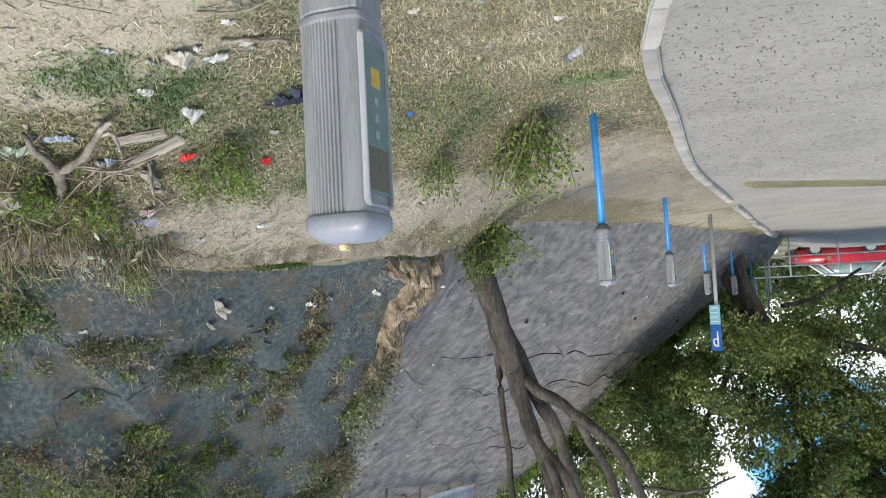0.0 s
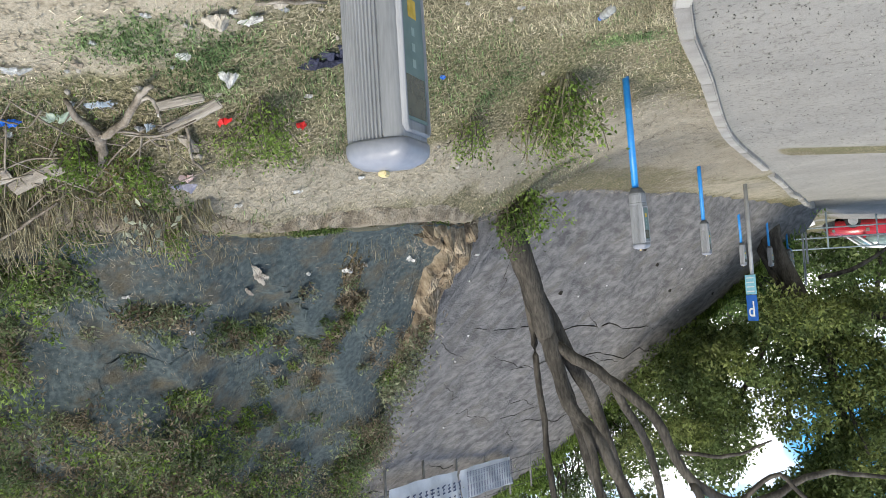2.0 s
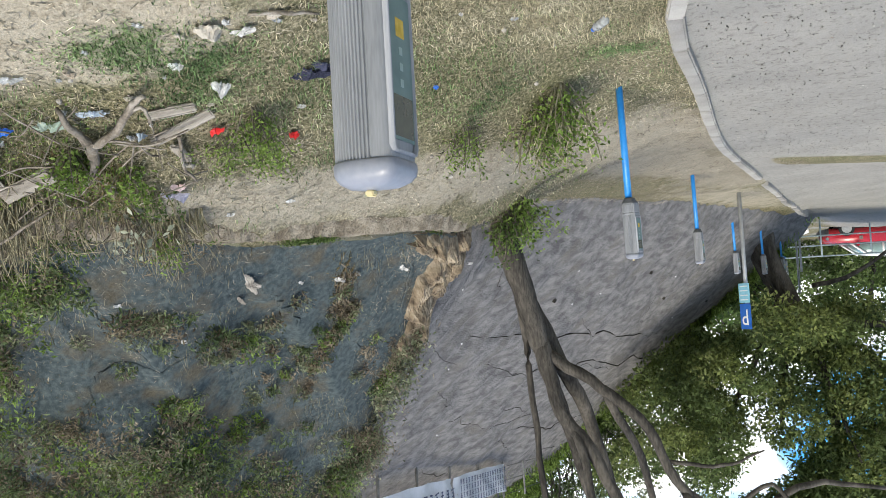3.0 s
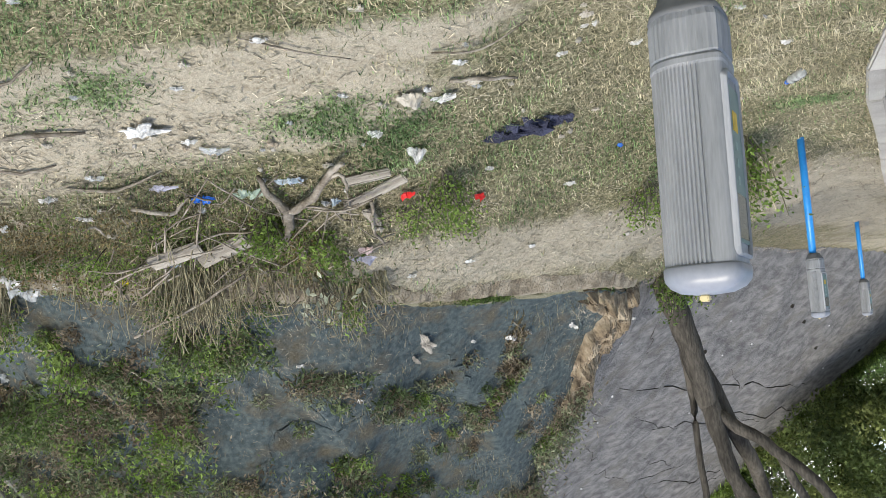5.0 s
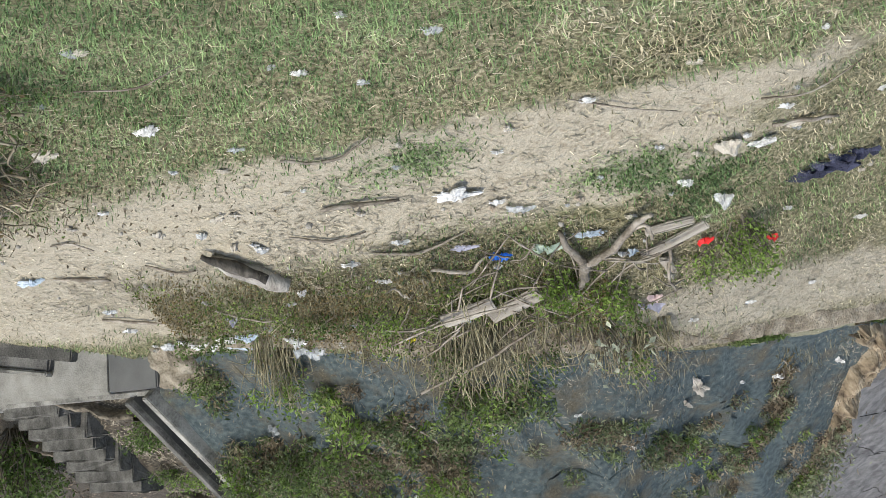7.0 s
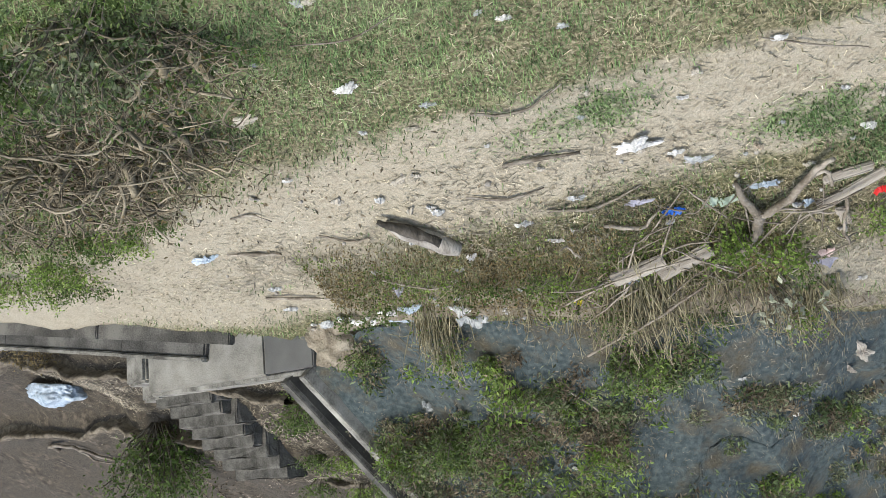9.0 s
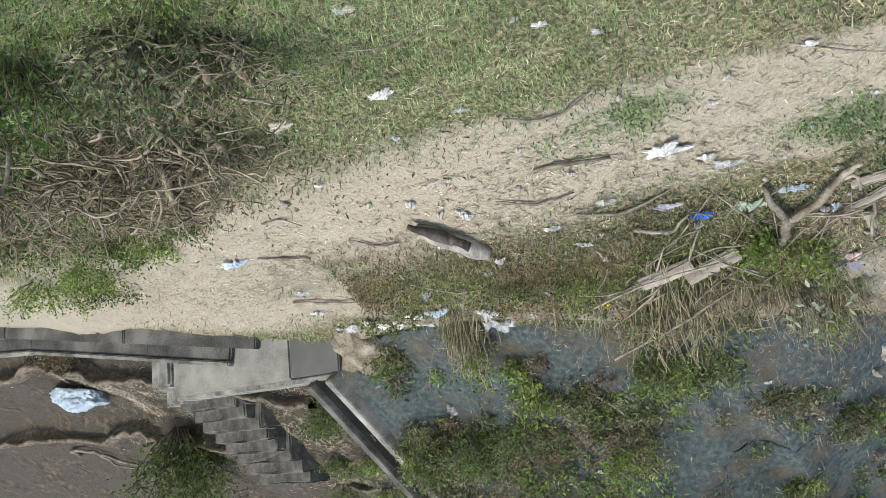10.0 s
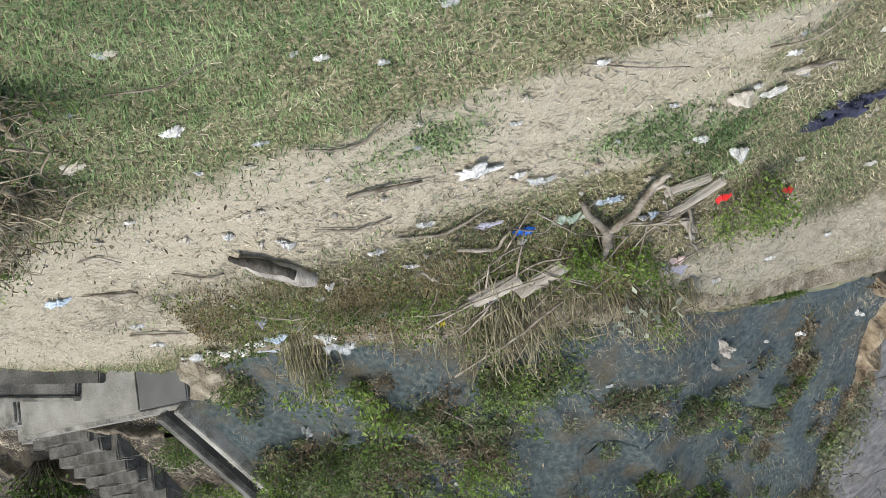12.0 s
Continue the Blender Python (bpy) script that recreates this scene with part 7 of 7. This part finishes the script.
def car(at, turn):
    t = thing("car", "red hatchback parked nose-in by the road", "car", at, turn=turn)
    # side outline of the body: x along the car, z up; lofted over the width
    low = [(-1.78, 0.32), (-1.82, 0.55), (-1.74, 0.82), (-0.75, 0.93), (0.4, 0.95), (1.62, 0.93), (1.8, 0.75), (1.8, 0.34)]
    cab = [(-0.95, 0.9), (-0.3, 1.38), (0.3, 1.45), (1.1, 1.42), (1.66, 0.92)]

    def loft(outline, half, inset, name, material, close=True):
        v, f = [], []
        n = len(outline)
        cx = sum(p[0] for p in outline) / n
        for y, k in ((-half, inset), (-half * 0.86, 1.0), (half * 0.86, 1.0), (half, inset)):
            for x, z in outline:
                v.append((cx + (x - cx) * k, y, z if z < 0.5 else z * (0.985 if k < 1 else 1.0)))
        for r in range(3):
            for i in range(n):
                j = (i + 1) % n
                f.append((r * n + i, r * n + j, (r + 1) * n + j, (r + 1) * n + i))
        f.append(tuple(range(n))[::-1])
        f.append(tuple(3 * n + i for i in range(n)))
        bm = bmesh.new()
        bm_me = bpy.data.meshes.new("tmp")
        bm_me.from_pydata(v, [], f)
        bm.from_mesh(bm_me)
        bpy.data.meshes.remove(bm_me)
        bmesh.ops.recalc_face_normals(bm, faces=bm.faces)
        bmesh.ops.bevel(bm, geom=[e for e in bm.edges], offset=0.025, segments=2, affect="EDGES")
        return bm_mesh(name, bm, material, True)

    part("body", loft(low, 0.8, 0.985, "body", CARRED), t)
    part("cabin", loft(cab, 0.68, 0.96, "cabin", CARGLASS), t, "pale green-tinted windows")
    part("roof", loft([(-0.34, 1.385), (0.3, 1.465), (1.12, 1.43), (1.2, 1.39), (0.3, 1.425), (-0.3, 1.35)], 0.665, 0.97, "roof", WHITE), t, "pale roof")
    for x0, x1 in ((-0.95, -0.32), (0.3, 0.3), (1.64, 1.1)):
        for y in (-0.69, 0.69):
            part("pillar", mesh("pillar", *tube([(x0, y, 0.92), ((x0 + x1) / 2, y * 0.99, 1.16), (x1, y * 0.96, 1.4)], [0.045, 0.04, 0.04], 8), WHITE, True), t, "pale window pillar")
    for x in (-1.8, 1.78):
        part("bumper", bm_mesh("bumper", box(0.16, 1.56, 0.26, 0.05, at=(x, 0, 0.42)), CARTRIM), t, "dark plastic bumper")
    for y in (-0.72, 0.72):
        part("sill", bm_mesh("sill", box(1.7, 0.1, 0.12, 0.02, at=(0, y, 0.3)), CARTRIM), t)
        part("headlight", bm_mesh("headlight", box(0.12, 0.3, 0.14, 0.03, at=(-1.76, y * 0.8, 0.68)), CARGLASS), t)
        part("mirror", bm_mesh("mirror", box(0.1, 0.16, 0.1, 0.02, at=(-0.7, y * 1.17, 1.0)), CARRED), t)
        for x in (-1.08, 1.1):
            wheel = part("wheel", mesh("wheel", *lathe([(0.2, -0.09), (0.3, -0.1), (0.315, -0.07), (0.315, 0.07), (0.3, 0.1), (0.2, 0.09)], 28), RUBBER, True), t, m=pose(x, y * 1.02, 0.315, 90, 0, 0))
            part("rim", mesh("rim", *lathe([(0.2, -0.105), (0.19, -0.085), (0.05, -0.09), (0.05, -0.11), (0.05, 0.11), (0.05, 0.09), (0.19, 0.085), (0.2, 0.105)], 20), ALLOY, False), wheel)
            for k in range(5):
                part("spoke", bm_mesh("spoke", box(0.045, 0.17, 0.21, 0.01, at=(0, 0.11, 0)), ALLOY), wheel, m=pose(0, 0, 0, 0, 0, 72 * k))
    for y in (-0.815, 0.815):
        part("fuel_flap", bm_mesh("fuel_flap", box(0.14, 0.01, 0.14, 0.004, at=(-0.55, y, 0.72)), CONCRETE), t, "pale square flap")
    return t


car((-16.1, 39.2, float(ground_height(-16.1, 39.2)) - 0.06), 186)

# white sacks heaped beyond the car's nose
for k, (x, y) in enumerate(((-13.0, 40.6), (-13.5, 40.8), (-13.9, 40.7))):
    rnd = random.Random(k)
    bm = bmesh.new()
    bmesh.ops.create_icosphere(bm, subdivisions=3, radius=0.3)
    for v in bm.verts:
        v.co *= 1 + 0.25 * noise.noise(v.co * 5 + Vector((k, 0, 0)))
        v.co.z *= 0.7
    s_ = new("sack", bm_mesh("sack", bm, WHITE, True))
    s_.matrix_world = pose(x, y, float(ground_height(x, y)) + 0.1, 0, 0, 40 * k)
    tagged(s_, "crumpled white sack heaped beside the road", "sack", group="white sacks")

# ---- banner on the crest ----
BANNER = mat("banner", [(0.66, 0.67, 0.68), (0.76, 0.77, 0.78)], scale=3, bump=0.1, fine=20)
INK = mat("banner_ink", [(0.06, 0.07, 0.12), (0.1, 0.12, 0.2)], bump=0)
FENCE = mat("fence_wire", [(0.12, 0.12, 0.11), (0.2, 0.2, 0.19)], metal=0.3, rough=0.6)
banner_a, banner_b = Vector((-0.42, 24.4, 5.95)), Vector((2.0, 17.7, 5.36))
banner_dir = banner_b - banner_a
banner_fall = banner_dir.z / math.hypot(banner_dir.x, banner_dir.y)
banner_turn = math.degrees(math.atan2(banner_dir.y, banner_dir.x))
for k in range(2):
    t = thing("banner", "white cloth banner with unreadable dark lettering on a wire fence", "banner", banner_a + banner_dir * (0.5 * k), group="banners on the crest", turn=banner_turn)
    w, h = math.hypot(banner_dir.x, banner_dir.y) * 0.485, 0.68
    v, f, nx, nz = [], [], 24, 6
    for i in range(nx + 1):
        for j in range(nz + 1):
            v.append((w * i / nx, 0.03 * math.sin(i * 0.8 + j * 0.7 + k) + 0.012 * math.sin(j * 2 + i), h * j / nz - 0.03 * math.sin(math.pi * i / nx) + banner_fall * w * i / nx))
    for i in range(nx):
        for j in range(nz):
            a = i * (nz + 1) + j
            f.append((a, a + nz + 1, a + nz + 2, a + 1))
    cloth = part("cloth", mesh("cloth", v, f, BANNER, True), t)
    rnd = random.Random(7 + k)
    for r in range(4 if k == 0 else 2):
        x = 0.12
        size = 0.12 if k == 0 else 0.2
        while x < w - 0.2:
            z = h * (0.83 - (0.22 if k == 0 else 0.4) * r)
            for q in range(3):
                part("ink_bar", bm_mesh("ink_bar", box(size * rnd.uniform(0.4, 1.0), 0.004, size * 0.15, 0), INK), cloth, m=pose(x, -0.055, z + banner_fall * x + (q - 1) * size * 0.36, 0, rnd.uniform(-8, 8), 0))
            part("ink_bar", bm_mesh("ink_bar", box(size * 0.14, 0.004, size * 0.9, 0), INK), cloth, m=pose(x + rnd.uniform(-0.03, 0.03), -0.057, z + banner_fall * x, 0, 0, 0))
            x += size * 1.5
crest_fence = thing("wire_fence", "old wire fence with thin posts along the crest", "fence", (0, 0, 0))
away = Vector((0.05, 0.03, 0))
for k in range(8):
    q = banner_a + banner_dir * (-0.5 + 0.25 * k) + away
    part("post", mesh("post", *tube([q + Vector((0, 0, -1.0)), q + Vector((0, 0, 0.95))], [0.03, 0.025], 8), FENCE, True), crest_fence)
for z in (0.1, 0.45, 0.8):
    a, b = banner_a - banner_dir * 0.5 + away, banner_a + banner_dir * 1.25 + away
    part("wire", mesh("wire", *tube([a + Vector((0, 0, z)), (a + b) / 2 + Vector((0, 0, z - 0.03)), b + Vector((0, 0, z))], [0.008] * 3, 5), FENCE), crest_fence)

# ---- trees of the distance ----
LEAF_SUN = leaf_mat("leaf_sunlit", [(0.1, 0.135, 0.035), (0.165, 0.205, 0.06), (0.24, 0.275, 0.095)], scale=0.8)
def crown_points(centres, radius, per, rng, flat=0.7):
    out = []
    for c in centres:
        r = radius * rng.uniform(0.6, 1.3)
        d = rng.normal(size=(per, 3))
        d /= np.linalg.norm(d, axis=1, keepdims=True)
        d *= r * rng.uniform(0.3, 1.0, (per, 1)) ** 0.6
        d[:, 2] *= flat
        out.append(np.asarray(c) + d)
    return np.concatenate(out)


rng = np.random.default_rng(11)
far_tree = thing("tree", "broad dark tree with spreading limbs at the bend", "tree", (0, 0, 0))
limbs = [
    ([(-8.1, 27.3, -0.2), (-8.3, 27.2, 0.9), (-8.8, 27.0, 2.3), (-9.2, 26.9, 3.4), (-9.6, 26.8, 5.2), (-9.9, 26.6, 7.5)], [0.36, 0.28, 0.25, 0.2, 0.15, 0.06]),
    ([(-8.0, 27.5, 0.6), (-8.4, 27.6, 1.6), (-8.7, 27.6, 2.4), (-8.6, 27.4, 3.9), (-8.3, 27.2, 6.0)], [0.24, 0.19, 0.16, 0.12, 0.05]),
    ([(-8.9, 27.0, 2.4), (-9.9, 26.6, 2.9), (-11.3, 26.2, 3.1), (-13.0, 25.6, 3.9)], [0.17, 0.12, 0.09, 0.04]),
    ([(-9.1, 26.9, 3.0), (-10.2, 26.8, 3.7), (-11.6, 26.9, 4.6), (-13.2, 27.2, 6.2)], [0.15, 0.11, 0.08, 0.04]),
    ([(-8.6, 27.1, 2.0), (-8.0, 26.6, 3.0), (-7.2, 26.2, 4.2), (-6.2, 25.8, 5.8)], [0.14, 0.1, 0.08, 0.04]),
    ([(-8.9, 27.0, 2.5), (-9.2, 26.4, 3.6), (-9.3, 25.8, 4.8), (-9.6, 25.0, 6.5)], [0.12, 0.09, 0.07, 0.03]),
    ([(-9.5, 26.8, 4.8), (-10.8, 26.4, 6.0), (-12.4, 26.0, 7.6)], [0.12, 0.08, 0.03]),
    ([(-9.4, 27.0, 1.9), (-10.7, 27.4, 1.6), (-12.0, 27.6, 0.9)], [0.07, 0.06, 0.04]),
]
for i, (pts, rad) in enumerate(limbs):
    cp = curve_points(pts, 5, 0.03, 50 + i)
    rr = np.interp(np.linspace(0, 1, len(cp)), np.linspace(0, 1, len(rad)), rad)
    part("trunk" if i == 0 else "limb", mesh("limb", *tube(cp, rr, 10, 0.08, i), BARK_AND_SHADE, True), far_tree)
centres = []
while len(centres) < 560:
    c = np.array([rng.uniform(-18, -3.4), rng.uniform(24.2, 30.5), rng.uniform(2.6, 11.0)])
    edge = ((c[0] + 10.4) / 7.8) ** 2 + ((c[2] - 6.0) / 3.9) ** 2
    if edge < 1 and c[2] > 2.7 + 0.6 * max(0.0, c[0] + 6.8) and noise.noise(Vector(c) * 0.33) > -0.2 and not (abs(c[0] + 12.1) < 1.0 and 3.0 < c[2] < 4.4):
        centres.append(c)
part("crown", mesh("crown", *leaves(crown_points(centres[:360], 0.75, 340, rng), 0.14, rng, up=-0.2), LEAF_DARK), far_tree)
part("light_foliage", mesh("light_foliage", *leaves(crown_points([c + [0, -0.6, -0.3] for c in centres[300:]], 0.75, 300, rng), 0.13, rng), LEAF_SUN), far_tree)

# leafy scrub on the crest of the grey slope, and the woods beyond
rng = np.random.default_rng(12)
for k, (s, up_, r, n, m_) in enumerate(((18.9, 0.2, 0.7, 900, LEAF), (18.5, 0.3, 0.8, 1100, LEAF_BRIGHT), (18.0, 0.2, 0.8, 1000, LEAF), (17.5, 0.3, 0.7, 800, LEAF_BRIGHT), (19.4, 0.3, 0.9, 1200, LEAF), (16.9, 0.2, 0.5, 500, LEAF_DRY), (16.2, 0.2, 0.5, 500, LEAF))):
    p = slope_point(s, crest(s) - 0.1)
    t = thing("shrub", "low leafy shrub on the crest of the grey slope", "shrub", p, group="shrubs on the crest")
    cs = [np.array([rng.uniform(-r, r), rng.uniform(-r * 0.6, r * 0.6), rng.uniform(0.0, r * 0.9)]) for _ in range(9)]
    part("foliage", mesh("foliage", *leaves(crown_points(cs, r * 0.42, n // 9, rng), 0.12, rng), m_), t)
    part("stem", mesh("stem", *join([tube([(0, 0, -0.3), Vector(c) * 0.5, Vector(c)], [0.03, 0.02, 0.008], 5) for c in cs]), BARK_AND_SHADE), t)

def backwood(at, h, spread, seed, material):
    rg = np.random.default_rng(seed)
    t = thing("tree", "tree in the woods beyond the road", "tree", at, group="woods beyond the road")
    part("trunk", mesh("trunk", *tube(curve_points([(0, 0, -0.5), (0.2, 0, h * 0.3), (rg.uniform(-0.5, 0.5), 0, h * 0.6), (rg.uniform(-0.8, 0.8), 0, h * 0.9)], 4, 0.05, seed), [0.2] * 5 + [0.14] * 5 + [0.05] * 3, 8), BARK_AND_SHADE, True), t)
    cs = []
    while len(cs) < 46:
        c = np.array([rg.uniform(-spread, spread), rg.uniform(-spread, spread) * 0.6, rg.uniform(0.05 * h, h)])
        if (c[0] / spread) ** 2 + ((c[2] - h * 0.5) / (h * 0.55)) ** 2 < 1:
            cs.append(c)
    part("crown", mesh("crown", *leaves(crown_points(cs, spread * 0.3, 90, rg), 0.3, rg), material), t)


for k, (x, y, h, sp) in enumerate(((-13.0, 50.0, 4.6, 3.4), (-17.0, 52.5, 5.5, 3.6), (-22.5, 54.0, 5.5, 3.6), (-27.0, 56.0, 6.5, 3.8), (-15.0, 58.0, 7.0, 4.2), (-19.5, 60.0, 8.0, 4.6), (-31.0, 57.0, 8.0, 4.6),
                                   (-9.5, 46.0, 4.0, 2.8), (-24.0, 63.0, 9.0, 5.0), (-12.0, 62.0, 8.5, 5.0))):
    backwood((x, y, float(ground_height(x, y)) - 0.4), h, sp, 80 + k, (LEAF, LEAF_DARK, LEAF)[k % 3])
# thin trees on the crest, seen against the sky
for k, (s, d, h) in enumerate(((17.8, 7.4, 3.6), (17.5, 9.0, 4.4), (16.9, 10.2, 4.2), (16.5, 10.6, 5.0), (15.9, 10.9, 4.6), (18.3, 6.6, 3.4), (18.1, 8.6, 4.6), (17.2, 10.6, 5.2), (16.2, 11.0, 3.6), (18.6, 7.2, 4.4), (15.5, 10.9, 3.4), (18.8, 5.6, 3.2), (18.5, 9.0, 6.0), (18.9, 7.5, 5.6), (19.2, 6.5, 6.2), (17.7, 10.8, 6.4))):
    p = slope_point(s, d)
    rg = np.random.default_rng(140 + k)
    t = thing("sapling", "thin sparse tree against the sky on the crest", "tree", p, group="saplings on the crest")
    for q in range(4):
        cp = curve_points([(0, 0, -0.4), (rg.uniform(-0.3, 0.3), 0, h * 0.4), (rg.uniform(-0.9, 0.9), rg.uniform(-0.4, 0.4), h)], 4, 0.04, k * 7 + q)
        part("stem", mesh("stem", *tube(cp, np.linspace(0.05, 0.01, len(cp)), 6), BARK_AND_SHADE, True), t)
    cs = [np.array([rg.uniform(-1.4, 1.4), rg.uniform(-0.6, 0.6), h * rg.uniform(0.05, 1.0)]) for _ in range(40)]
    part("crown", mesh("crown", *leaves(crown_points(cs, 0.42, 70, rg), 0.12, rg), (LEAF, LEAF_DARK, SHRUB_GREY)[k % 3]), t)

# bright hazy sky far behind everything
def haze_material():
    m = bpy.data.materials.new("haze")
    m.use_nodes = True
    n, l = m.node_tree.nodes, m.node_tree.links
    n.remove(n["Principled BSDF"])
    e, t, r, co = n.new("ShaderNodeEmission"), n.new("ShaderNodeTexNoise"), n.new("ShaderNodeValToRGB"), n.new("ShaderNodeTexCoord")
    t.inputs["Scale"].default_value, t.inputs["Detail"].default_value = 0.02, 4
    l.new(co.outputs["Object"], t.inputs["Vector"])
    r.color_ramp.elements[0].position, r.color_ramp.elements[1].position = 0.47, 0.6
    r.color_ramp.elements[0].color, r.color_ramp.elements[1].color = (0.06, 0.26, 0.5, 1), (1, 1, 1, 1)
    l.new(t.outputs["Fac"], r.inputs["Fac"])
    l.new(r.outputs["Color"], e.inputs["Color"])
    e.inputs["Strength"].default_value = 1.5
    l.new(e.outputs["Emission"], n["Material Output"].inputs["Surface"])
    return m


v, f = [], []
for i in range(25):
    a = radians(-75 + 110 * i / 24)
    for z in (-30, 140):
        v.append((330 * math.sin(a), 330 * math.cos(a), z))
for i in range(24):
    f.append((2 * i, 2 * i + 2, 2 * i + 3, 2 * i + 1))
tagged(new("backdrop", mesh("backdrop", v, f, haze_material())), "bright hazy white sky", "sky", kind="structure")
